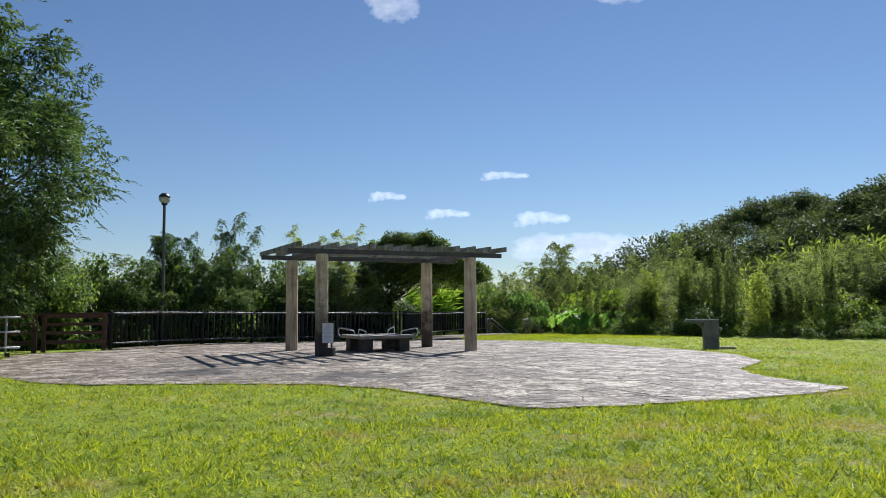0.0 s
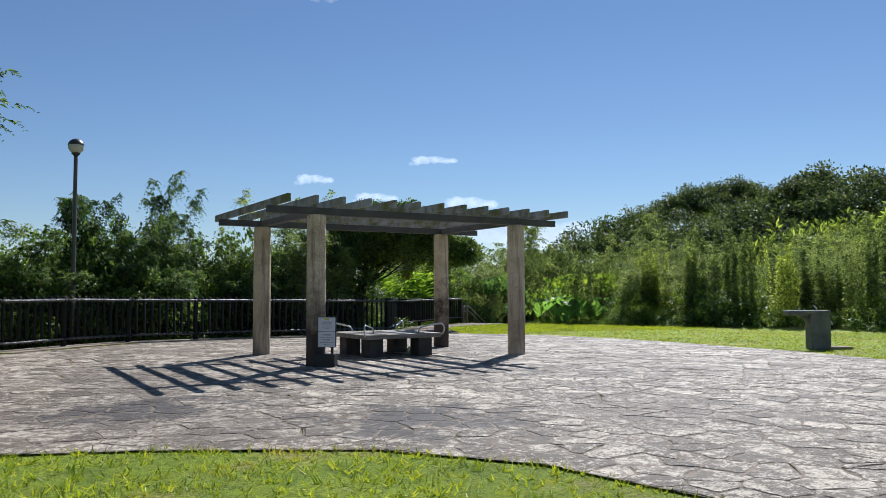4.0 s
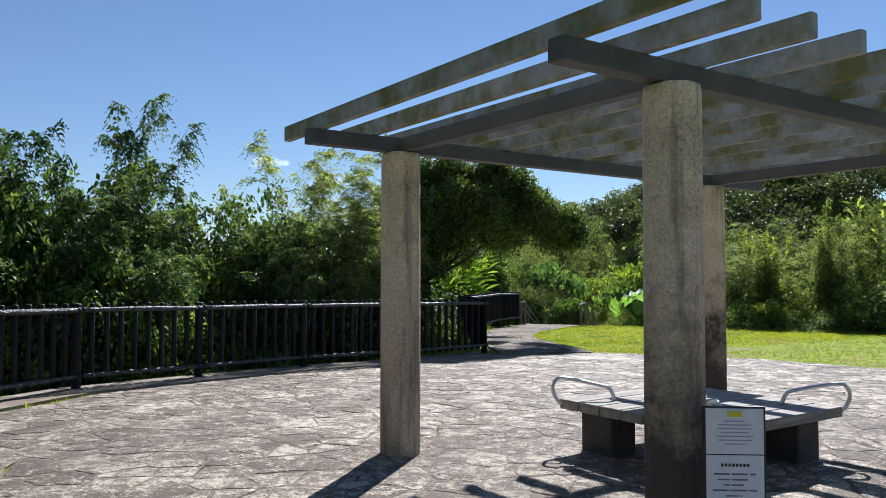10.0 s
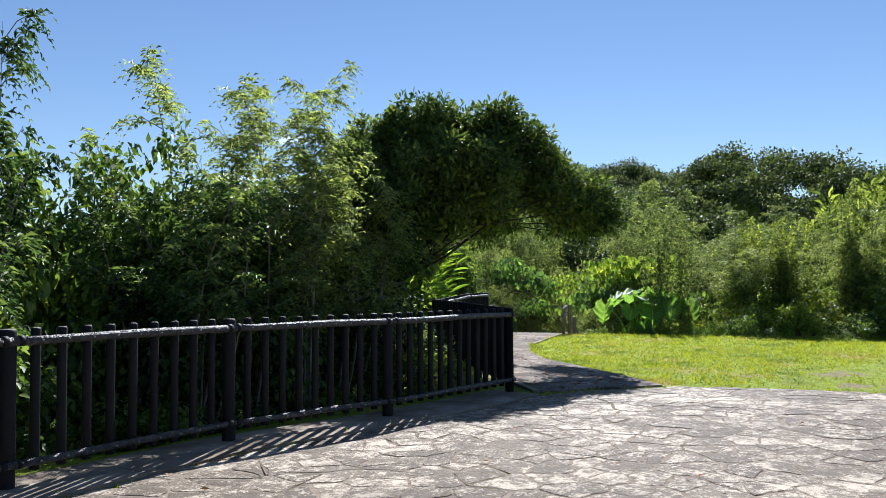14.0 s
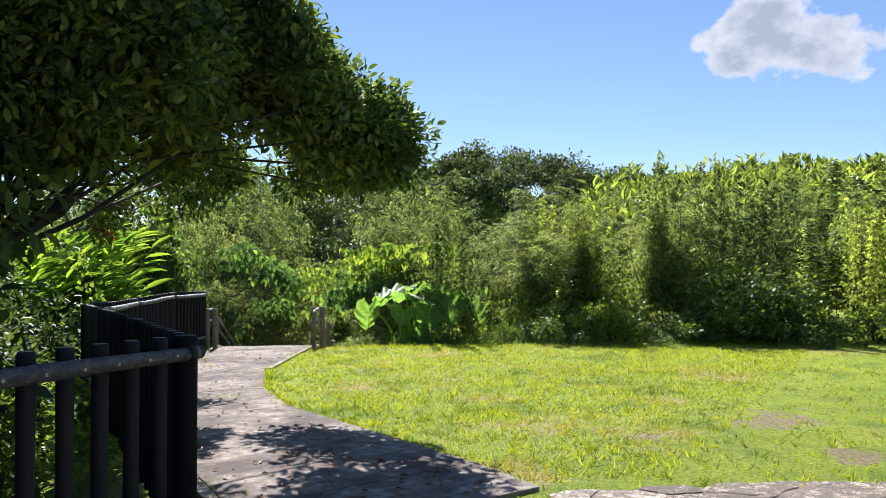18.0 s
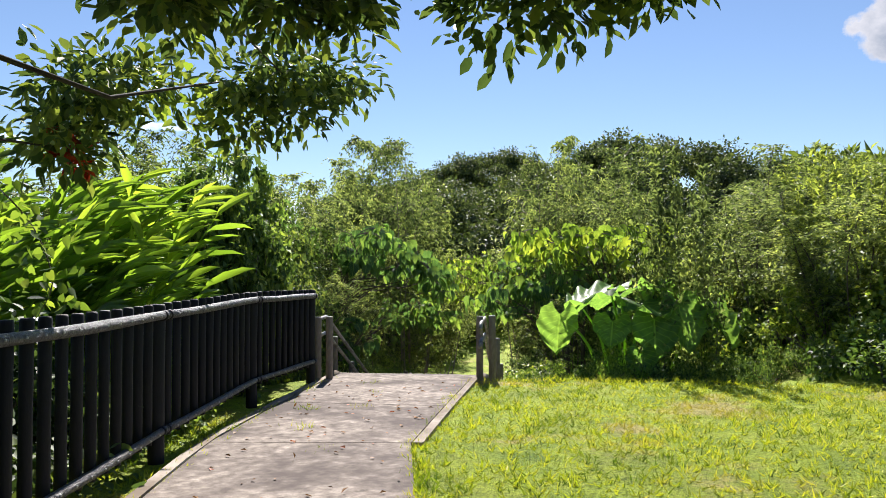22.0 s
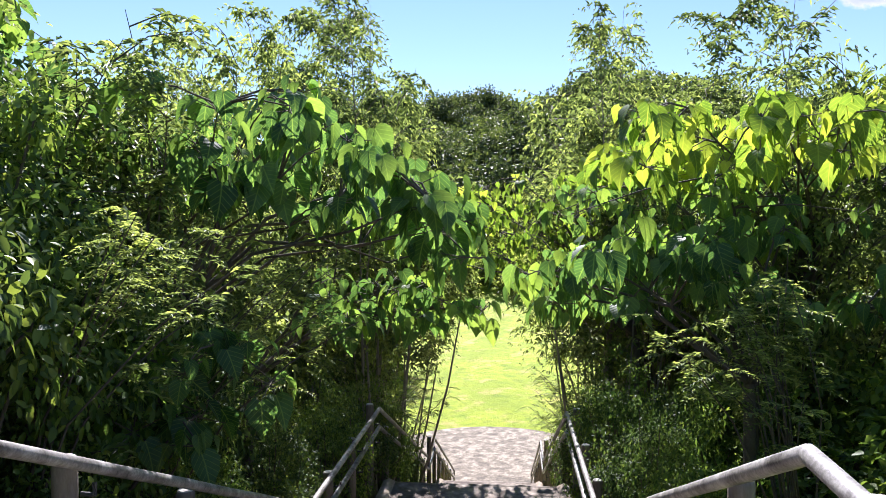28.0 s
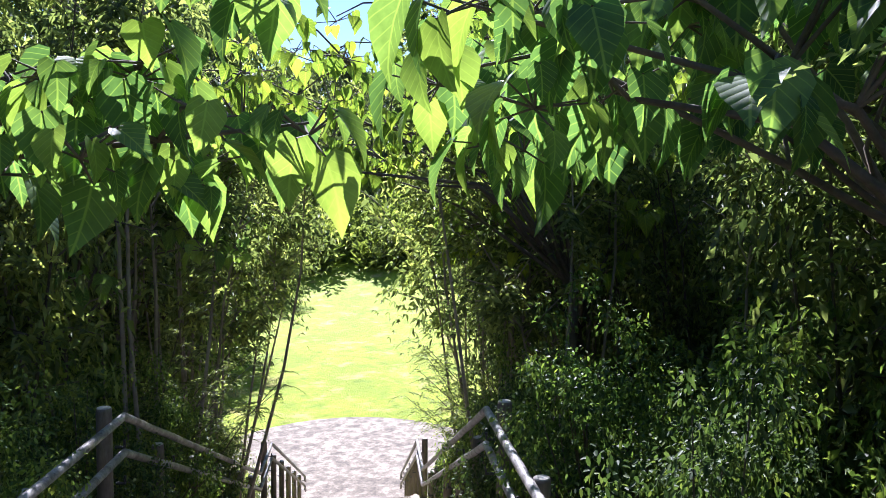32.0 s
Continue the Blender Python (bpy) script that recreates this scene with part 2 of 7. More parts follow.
def stained_column(name, foot):
    """Column concrete with a dark damp foot that ends in an uneven edge."""
    m, nt, out = graph(name)
    p = place(nt, True)
    both = math_node(nt, "ADD", math_node(nt, "MULTIPLY", noise_tex(nt, 2.2, 5, 0.65, p), 0.38), math_node(nt, "MULTIPLY", noise_tex(nt, 42, 8, 0.9, p), 0.62))
    col = ramp(nt, both, [(0.39, (0.26, 0.19, 0.125)), (0.47, (0.56, 0.45, 0.32)), (0.53, (0.70, 0.585, 0.435)), (0.61, (0.84, 0.745, 0.60))])
    mp = nt.nodes.new("ShaderNodeMapping")
    mp.inputs["Scale"].default_value = (5, 5, 0.45)
    nt.links.new(p, mp.inputs["Vector"])
    col = mix(nt, ramp(nt, noise_tex(nt, 1.6, 4, 0.6, mp.outputs[0]), [(0.52, (0, 0, 0)), (0.68, (0.75, 0.75, 0.75))]), col, (0.20, 0.15, 0.105))
    pits = noise_tex(nt, 95, 3, 0.75, p)
    col = mix(nt, ramp(nt, pits, [(0.33, (0.75, 0.75, 0.75)), (0.45, (0, 0, 0))]), col, (0.15, 0.115, 0.085))
    col = mix(nt, ramp(nt, noise_tex(nt, 58, 2, 0.6, p), [(0.60, (0, 0, 0)), (0.74, (0.4, 0.4, 0.4))]), col, (0.86, 0.80, 0.70))
    sep = nt.nodes.new("ShaderNodeSeparateXYZ")
    nt.links.new(p, sep.inputs[0])
    edge = math_node(nt, "ADD", math_node(nt, "MULTIPLY", sep.outputs[2], -0.48), math_node(nt, "MULTIPLY", noise_tex(nt, 2.2, 5, 0.7, p), 1.7))
    col = mix(nt, ramp(nt, edge, [(0.12, (0, 0, 0)), (0.5, (foot, foot, foot))]), col, (0.055, 0.038, 0.032))
    bs = node(nt, "ShaderNodeBsdfPrincipled", i_Roughness=0.88)
    nt.links.new(col, bs.inputs["Base Color"])
    nt.links.new(bump(nt, math_node(nt, "ADD", both, pits), 0.7, 0.005), bs.inputs["Normal"])
    nt.links.new(bs.outputs[0], out.inputs["Surface"])
    return m


M_COLUMN = stained_column("column_concrete", 0.25)
M_COLUMN_DARK = stained_column("column_concrete_damp", 0.95)
M_BEAM = rough_surface("beam_slate_wood", [(0.3, (0.055, 0.058, 0.065)), (0.7, (0.12, 0.12, 0.125))], 2, 40, 0.6, 0.004, obj=True, stretch=(1, 1, 1))
M_RAFTER = rough_surface("rafter_grey_wood", [(0.3, (0.24, 0.245, 0.255)), (0.5, (0.35, 0.355, 0.36)), (0.7, (0.48, 0.48, 0.47))], 2.0, 45, 0.8, 0.004, stains=((0.165, 0.165, 0.055), 2.6, 0.42))
M_BENCH = rough_surface("bench_grey_wood", [(0.34, (0.15, 0.125, 0.10)), (0.5, (0.29, 0.255, 0.215)), (0.66, (0.44, 0.40, 0.35))], 2.5, 22, 0.8, 0.006, obj=True, stretch=(0.5, 6, 6))
M_BENCHLEG = rough_surface("dark_stained_concrete", [(0.3, (0.035, 0.032, 0.03)), (0.7, (0.12, 0.11, 0.10))], 3, 40, 0.85, 0.004)
M_STEEL = plain("brushed_steel", (0.62, 0.62, 0.62), 0.28, 1.0)
M_GALV = rough_surface("galvanised_pipe", [(0.3, (0.32, 0.32, 0.31)), (0.7, (0.55, 0.55, 0.53))], 6, 60, 0.5, 0.002, metal=0.4)
M_STAIRRAIL = rough_surface("weathered_handrail", [(0.36, (0.06, 0.05, 0.045)), (0.5, (0.22, 0.205, 0.19)), (0.66, (0.45, 0.43, 0.40))], 9, 70, 0.5, 0.004)
M_STAIRPOST = rough_surface("imitation_wood_post", [(0.32, (0.085, 0.068, 0.052)), (0.5, (0.19, 0.158, 0.125)), (0.68, (0.32, 0.275, 0.22))], 4, 45, 0.8, 0.005, obj=True, stretch=(1, 1, 0.3))
M_POSTTOP = rough_surface("post_top", [(0.3, (0.3, 0.28, 0.24)), (0.7, (0.5, 0.47, 0.42))], 20, 90, 0.8, 0.002)
M_KERB = rough_surface("kerb_concrete", [(0.34, (0.17, 0.135, 0.10)), (0.5, (0.30, 0.25, 0.195)), (0.66, (0.44, 0.385, 0.31))], 2.2, 50, 0.9, 0.004, stains=((0.16, 0.12, 0.08), 1.2, 0.4))
M_PICKETTOP = rough_surface("worn_picket_top", [(0.3, (0.12, 0.10, 0.09)), (0.7, (0.34, 0.30, 0.27))], 20, 80, 0.7, 0.002)
M_PATH = rough_surface("path_concrete", [(0.34, (0.10, 0.083, 0.067)), (0.46, (0.215, 0.18, 0.148)), (0.55, (0.31, 0.265, 0.218)), (0.66, (0.50, 0.435, 0.365))], 9, 120, 0.9, 0.006, stains=((0.10, 0.08, 0.068), 1.1, 0.35), spec=0.2)
M_JOINT = rough_surface("joint_mortar", [(0.36, (0.11, 0.088, 0.068)), (0.54, (0.27, 0.22, 0.172))], 9, 60, 0.95, 0.004, spec=0.1)
M_FOUNT = rough_surface("fountain_concrete", [(0.3, (0.10, 0.10, 0.10)), (0.7, (0.24, 0.235, 0.23))], 3, 45, 0.85, 0.004)
M_LAMPPOLE = plain("lamp_pole_paint", (0.10, 0.09, 0.085), 0.45)
M_LAMPCAP = plain("lamp_cap", (0.05, 0.05, 0.05), 0.4)
M_GLOBE = plain("lamp_globe_acrylic", (0.62, 0.60, 0.56), 0.25)
M_PAPER = plain("white_notice_paper", (0.78, 0.79, 0.82), 0.6)
M_INK = plain("dark_ink", (0.05, 0.05, 0.06), 0.7)
M_GREYINK = plain("pale_ink", (0.35, 0.36, 0.4), 0.7)
M_YELLOW = plain("yellow_label", (0.75, 0.68, 0.05), 0.6)
M_SIGNFRAME = plain("sign_frame_dark", (0.03, 0.028, 0.028), 0.45)
M_LOWPAVE = rough_surface("lower_paving", [(0.38, (0.09, 0.074, 0.055)), (0.5, (0.18, 0.15, 0.112)), (0.6, (0.34, 0.29, 0.225))], 3.2, 16, 0.9, 0.01)


def stone_material():
    """Worn pale flagstone: each stone has its own tone, with white scuffs and dark damp patches."""
    m, nt, out = graph("worn_flagstone")
    g = nt.nodes.new("ShaderNodeNewGeometry")
    oi = nt.nodes.new("ShaderNodeObjectInfo")
    rnd = math_node(nt, "FRACT", math_node(nt, "ADD", g.outputs["Random Per Island"], oi.outputs["Random"]))
    p = g.outputs["Position"]
    tone = ramp(nt, rnd, [(0.0, (0.135, 0.104, 0.074)), (0.5, (0.185, 0.146, 0.105)), (1.0, (0.245, 0.198, 0.146))])
    # pale scuffs: torn flecks, thick on some stones and scarce on others
    scuff = math_node(nt, "ADD", math_node(nt, "MULTIPLY", noise_tex(nt, 8.5, 5, 0.65, p), 0.5), math_node(nt, "MULTIPLY", noise_tex(nt, 38, 4, 0.7, p), 0.5))
    where = noise_tex(nt, 1.5, 4, 0.65, p)
    both = math_node(nt, "ADD", math_node(nt, "MULTIPLY", scuff, 0.74), math_node(nt, "MULTIPLY", where, 0.26))
    both = math_node(nt, "ADD", both, math_node(nt, "MULTIPLY", math_node(nt, "SUBTRACT", rnd, 0.5), 0.05))
    col = mix(nt, ramp(nt, both, [(0.49, (0, 0, 0)), (0.56, (1, 1, 1))]), tone, (0.68, 0.585, 0.455))
    blot = noise_tex(nt, 17, 7, 0.8, p)
    col = mix(nt, ramp(nt, blot, [(0.34, (0.8, 0.8, 0.8)), (0.44, (0, 0, 0))]), col, (0.07, 0.055, 0.044))
    # dirt and moss that creep from the joints over the stones
    rim = nt.nodes.new("ShaderNodeAttribute")
    rim.attribute_name = "rim"
    creep = math_node(nt, "ADD", math_node(nt, "MULTIPLY", rim.outputs["Fac"], 0.16), noise_tex(nt, 13, 6, 0.8, p))
    col = mix(nt, ramp(nt, creep, [(0.72, (0, 0, 0)), (0.9, (0.65, 0.65, 0.65))]), col, (0.085, 0.068, 0.05))
    damp = noise_tex(nt, 0.35, 5, 0.65, p)
    col = mix(nt, ramp(nt, damp, [(0.40, (0.45, 0.45, 0.45)), (0.54, (0, 0, 0))]), col, (0.13, 0.10, 0.078))
    # two wet patches with uneven edges
    for spot, reach in (((4.15, 18.4, 0.0), 2.6), ((6.35, 16.3, 0.0), 2.9)):
        far = nt.nodes.new("ShaderNodeVectorMath")
        far.operation = "DISTANCE"
        far.inputs[1].default_value = spot
        nt.links.new(p, far.inputs[0])
        e = math_node(nt, "ADD", math_node(nt, "DIVIDE", far.outputs["Value"], reach), math_node(nt, "MULTIPLY", noise_tex(nt, 1.8, 5, 0.7, p), 1.6))
        here = ramp(nt, math_node(nt, "MULTIPLY", e, 0.5), [(0.51, (0.85, 0.85, 0.85)), (0.6, (0, 0, 0))])
        col = mix(nt, here, col, (0.055, 0.047, 0.043))
    grain = noise_tex(nt, 90, 3, 0.7, p)
    col = mix(nt, 0.35, col, ramp(nt, grain, [(0.3, (0.5, 0.5, 0.5)), (0.7, (1, 1, 1))]), "MULTIPLY")
    bs = node(nt, "ShaderNodeBsdfPrincipled", i_Roughness=0.62)
    bs.inputs["Specular IOR Level"].default_value = 0.2
    nt.links.new(col, bs.inputs["Base Color"])
    h = math_node(nt, "ADD", math_node(nt, "MULTIPLY", noise_tex(nt, 9, 7, 0.8, p), 0.75), math_node(nt, "MULTIPLY", grain, 0.25))
    nt.links.new(bump(nt, h, 1.0, 0.03), bs.inputs["Normal"])
    nt.links.new(bs.outputs[0], out.inputs["Surface"])
    return m


def ground_material():
    """Lawn: fresh, yellow and worn patches over soil."""
    m, nt, out = graph("lawn")
    p = place(nt)
    fine = noise_tex(nt, 28, 6, 0.85, p)
    spots = BARE_SPOTS
    mid = noise_tex(nt, 1.1, 5, 0.65, p)
    wide = noise_tex(nt, 0.28, 3, 0.55, p)
    col = ramp(nt, mid, [(0.32, (0.14, 0.22, 0.016)), (0.5, (0.28, 0.36, 0.023)), (0.68, (0.42, 0.43, 0.04))])
    col = mix(nt, ramp(nt, wide, [(0.45, (0, 0, 0)), (0.65, (0.8, 0.8, 0.8))]), col, (0.20, 0.27, 0.018))
    col = mix(nt, ramp(nt, noise_tex(nt, 1.1, 4, 0.65, p), [(0.52, (0, 0, 0)), (0.62, (0.6, 0.6, 0.6))]), col, (0.11, 0.19, 0.016))
    bare = noise_tex(nt, 0.6, 5, 0.7, p)
    col = mix(nt, ramp(nt, bare, [(0.54, (0, 0, 0)), (0.66, (0.8, 0.8, 0.8))]), col, (0.40, 0.32, 0.13))
    # earth worn bare
    for x, y, reach in spots:
        far = nt.nodes.new("ShaderNodeVectorMath")
        far.operation = "DISTANCE"
        far.inputs[1].default_value = (x, y, level(x, y))
        nt.links.new(p, far.inputs[0])
        e = math_node(nt, "ADD", math_node(nt, "DIVIDE", far.outputs["Value"], reach), math_node(nt, "MULTIPLY", noise_tex(nt, 3, 5, 0.75, p), 1.6))
        col = mix(nt, ramp(nt, e, [(0.95, (0.9, 0.9, 0.9)), (1.3, (0, 0, 0))]), col, (0.30, 0.235, 0.15))
    # fine dark specks put the shadow between blades into the ground colour
    col = mix(nt, 0.75, col, ramp(nt, fine, [(0.36, (0.14, 0.19, 0.1)), (0.56, (1.4, 1.38, 1.15))]), "MULTIPLY")
    bs = node(nt, "ShaderNodeBsdfPrincipled", i_Roughness=0.85)
    bs.inputs["Specular IOR Level"].default_value = 0.2
    nt.links.new(col, bs.inputs["Base Color"])
    nt.links.new(bump(nt, fine, 1.0, 0.05), bs.inputs["Normal"])
    nt.links.new(bs.outputs[0], out.inputs["Surface"])
    return m


def cloud_material(name, seed, cover, scale, edge=0.16, bright=1.0):
    """Far sky backdrop: a bright cloud with torn edges."""
    m, nt, out = graph(name)
    tc = nt.nodes.new("ShaderNodeTexCoord").outputs["Generated"]
    mp = nt.nodes.new("ShaderNodeMapping")
    mp.inputs["Location"].default_value = (seed, seed * 1.7, 0)
    mp.inputs["Scale"].default_value = scale
    nt.links.new(tc, mp.inputs["Vector"])
    n = noise_tex(nt, 1.0, 9, 0.58, mp.outputs[0])
    sep = nt.nodes.new("ShaderNodeSeparateXYZ")
    nt.links.new(tc, sep.inputs[0])
    dx = math_node(nt, "MULTIPLY", math_node(nt, "SUBTRACT", sep.outputs[0], 0.5), 2.0)
    dy = math_node(nt, "MULTIPLY", math_node(nt, "SUBTRACT", sep.outputs[1], 0.5), 2.0)
    r = math_node(nt, "ADD", math_node(nt, "MULTIPLY", dx, dx), math_node(nt, "MULTIPLY", dy, dy))
    d = math_node(nt, "SUBTRACT", math_node(nt, "ADD", n, cover), math_node(nt, "MULTIPLY", r, 0.55))
    a = ramp(nt, d, [(0.5, (0, 0, 0)), (0.5 + edge, (1, 1, 1))])
    shade = ramp(nt, math_node(nt, "ADD", d, math_node(nt, "MULTIPLY", noise_tex(nt, 2.3, 5, 0.6, mp.outputs[0]), 0.35)), [(0.64, (1.0, 1.01, 1.03)), (0.90, (0.50, 0.57, 0.66))])
    em = nt.nodes.new("ShaderNodeEmission")
    em.inputs["Strength"].default_value = bright
    nt.links.new(shade, em.inputs["Color"])
    tr = nt.nodes.new("ShaderNodeBsdfTransparent")
    ms = nt.nodes.new("ShaderNodeMixShader")
    nt.links.new(a, ms.inputs[0])
    nt.links.new(tr.outputs[0], ms.inputs[1])
    nt.links.new(em.outputs[0], ms.inputs[2])
    nt.links.new(ms.outputs[0], out.inputs["Surface"])
    return m


M_STONE = stone_material()

# ---------------------------------------------------------------- mesh helpers


def mesh_from(name, verts, faces, mat, smooth=False):
    me = bpy.data.meshes.new(name)
    me.from_pydata([tuple(v) for v in verts], [], [tuple(f) for f in faces])
    if mat:
        me.materials.append(mat)
    if smooth:
        me.shade_smooth()
    me.update()
    return me


def tri_mesh(name, verts, tris, mat, uv=None):
    """A large triangle mesh from arrays."""
    me = bpy.data.meshes.new(name)
    nv, nf = len(verts), len(tris)
    me.vertices.add(nv)
    me.vertices.foreach_set("co", np.asarray(verts, dtype=np.float32).ravel())
    me.loops.add(nf * 3)
    me.loops.foreach_set("vertex_index", np.asarray(tris, dtype=np.int32).ravel())
    me.polygons.add(nf)
    me.polygons.foreach_set("loop_start", np.arange(0, nf * 3, 3, dtype=np.int32))
    me.update(calc_edges=True)
    if uv is not None:
        me.uv_layers.new(name="leaf").data.foreach_set("uv", np.asarray(uv, dtype=np.float32)[np.asarray(tris).ravel()].ravel())
    me.materials.append(mat)
    return me


def child(name, me, parent, label="", m=None):
    ob = new(name, me)
    ob.parent = parent
    if m is not None:
        ob.matrix_basis = m
    if label:
        ob["label"] = label
    return ob


def thing(name, m, label, category, group="", kind=""):
    ob = new(name)
    ob.matrix_basis = m
    return tagged(ob, label, category, group, kind)


class Shape:
    """Collects the faces of one part."""

    def __init__(self):
        self.v, self.f = [], []

    def box(self, centre, size, rot=0.0, chamfer=0.0):
        cx, cy, cz = centre
        hx, hy, hz = size[0] / 2, size[1] / 2, size[2] / 2
        c = min(chamfer, hx * 0.9, hy * 0.9, hz * 0.9)
        ca, sa = math.cos(rot), math.sin(rot)

        def put(ring, z):
            base = len(self.v)
            for x, y in ring:
                self.v.append((cx + ca * x - sa * y, cy + sa * x + ca * y, cz + z))
            return base

        if c <= 0:
            ring = [(-hx, -hy), (hx, -hy), (hx, hy), (-hx, hy)]
            a, b = put(ring, -hz), put(ring, hz)
            n = 4
            rings = [a, b]
        else:
            def oct_ring(k):
                ax, ay = hx - k, hy - k
                e = c
                return [(-ax + e, -ay), (ax - e, -ay), (ax, -ay + e), (ax, ay - e), (ax - e, ay), (-ax + e, ay), (-ax, ay - e), (-ax, -ay + e)]
            n = 8
            rings = [put(oct_ring(c * 0.6), -hz), put(oct_ring(0), -hz + c), put(oct_ring(0), hz - c), put(oct_ring(c * 0.6), hz)]
        for a, b in zip(rings, rings[1:]):
            for i in range(n):
                j = (i + 1) % n
                self.f.append((a + i, a + j, b + j, b + i))
        self.f.append(tuple(rings[0] + i for i in reversed(range(n))))
        self.f.append(tuple(rings[-1] + i for i in range(n)))
        return self

    def tube(self, pts, radii, sides=8, cap=True):
        pts = [Vector(p) for p in pts]
        if not isinstance(radii, (list, tuple)):
            radii = [radii] * len(pts)
        rings = []
        ref = Vector((0, 0, 1))
        for i, p in enumerate(pts):
            d = (pts[min(i + 1, len(pts) - 1)] - pts[max(i - 1, 0)]).normalized()
            if abs(d.dot(ref)) > 0.95:
                ref = Vector((1, 0, 0)) if abs(d.x) < 0.9 else Vector((0, 1, 0))
            u = d.cross(ref).normalized()
            w = d.cross(u).normalized()
            base = len(self.v)
            for k in range(sides):
                a = 2 * math.pi * k / sides
                self.v.append(tuple(p + radii[i] * (math.cos(a) * u + math.sin(a) * w)))
            rings.append(base)
        for a, b in zip(rings, rings[1:]):
            for i in range(sides):
                j = (i + 1) % sides
                self.f.append((a + i, b + i, b + j, a + j))
        if cap:
            self.f.append(tuple(rings[0] + i for i in range(sides)))
            self.f.append(tuple(rings[-1] + i for i in reversed(range(sides))))
        return self

    def lathe(self, profile, sides=16, centre=(0, 0)):
        rings = []
        for r, z in profile:
            base = len(self.v)
            for k in range(sides):
                a = 2 * math.pi * k / sides
                self.v.append((centre[0] + r * math.cos(a), centre[1] + r * math.sin(a), z))
            rings.append(base)
        for a, b in zip(rings, rings[1:]):
            for i in range(sides):
                j = (i + 1) % sides
                self.f.append((a + i, a + j, b + j, b + i))
        self.f.append(tuple(rings[0] + i for i in reversed(range(sides))))
        self.f.append(tuple(rings[-1] + i for i in range(sides)))
        return self

    def done(self, name, mat, smooth=False):
        return mesh_from(name, self.v, self.f, mat, smooth)


def arc_points(pts, n=6):
    """A smooth line through the points."""
    pts = [Vector(p) for p in pts]
    out = []
    for i in range(len(pts) - 1):
        p0, p1, p2, p3 = pts[max(i - 1, 0)], pts[i], pts[i + 1], pts[min(i + 2, len(pts) - 1)]
        for k in range(n):
            t = k / n
            out.append(0.5 * ((2 * p1) + (p2 - p0) * t + (2 * p0 - 5 * p1 + 4 * p2 - p3) * t * t + (3 * p1 - p0 - 3 * p2 + p3) * t ** 3))
    out.append(pts[-1])
    return out


# leaf outlines: along, across, lifted; and their triangles
OVAL = (np.array([(0, 0, 0), (0.28, 0.42, 0.05), (0.66, 0.44, 0.04), (1, 0, -0.08), (0.66, -0.44, 0.04), (0.28, -0.42, 0.05)]), np.array([(0, 1, 2), (0, 2, 3), (0, 3, 4), (0, 4, 5)]))
DIAMOND = (np.array([(0, 0, 0), (0.45, 0.5, 0.14), (1, 0, -0.06), (0.45, -0.5, 0.14)]), np.array([(0, 1, 2), (0, 2, 3)]))
HEART = (np.array([(0, 0, 0), (-0.10, 0.28, 0.05), (0.12, 0.5, 0.05), (0.48, 0.40, 0.02), (0.78, 0.16, -0.06), (1, 0, -0.16), (0.5, 0, -0.05), (-0.10, -0.28, 0.05), (0.12, -0.5, 0.05), (0.48, -0.40, 0.02), (0.78, -0.16, -0.06)]),
         np.array([(0, 1, 2), (0, 2, 6), (6, 2, 3), (6, 3, 4), (6, 4, 5), (0, 8, 7), (0, 6, 8), (6, 9, 8), (6, 10, 9), (6, 5, 10)]))
LANCE = (np.array([(0, 0, 0), (0.2, 0.32, 0.08), (0.2, -0.32, 0.08), (0.2, 0, 0.0), (0.5, 0.5, 0.06), (0.5, -0.5, 0.06), (0.5, 0, -0.04), (0.8, 0.34, -0.02), (0.8, -0.34, -0.02), (0.8, 0, -0.07), (1, 0, -0.14)]),
         np.array([(0, 1, 3), (0, 3, 2), (3, 1, 4), (3, 4, 6), (2, 3, 6), (2, 6, 5), (6, 4, 7), (6, 7, 9), (5, 6, 9), (5, 9, 8), (9, 7, 10), (9, 10, 8)]))


def unit(a):
    return a / np.maximum(np.linalg.norm(a, axis=-1, keepdims=True), 1e-9)


def leaves(shape, p, d, n, length, width, lift=1.0):
    """Many leaves of one outline: at p, along d, facing n. Returns vertices and triangles."""
    tv, tf = shape
    d = unit(d)
    s = unit(np.cross(d, n))
    n = np.cross(s, d)
    k = len(p)
    length = np.broadcast_to(length, (k,))
    width = np.broadcast_to(width, (k,))
    v = (p[:, None, :] + tv[None, :, 0, None] * (length[:, None] * 1.0)[:, :, None] * d[:, None, :]
         + tv[None, :, 1, None] * width[:, None, None] * s[:, None, :] + lift * tv[None, :, 2, None] * length[:, None, None] * n[:, None, :])
    f = tf[None] + (np.arange(k) * len(tv))[:, None, None]
    return v.reshape(-1, 3), f.reshape(-1, 3)


def joined(groups):
    vs, fs, at = [], [], 0
    for v, f in groups:
        vs.append(v)
        fs.append(f + at)
        at += len(v)
    return np.concatenate(vs), np.concatenate(fs)


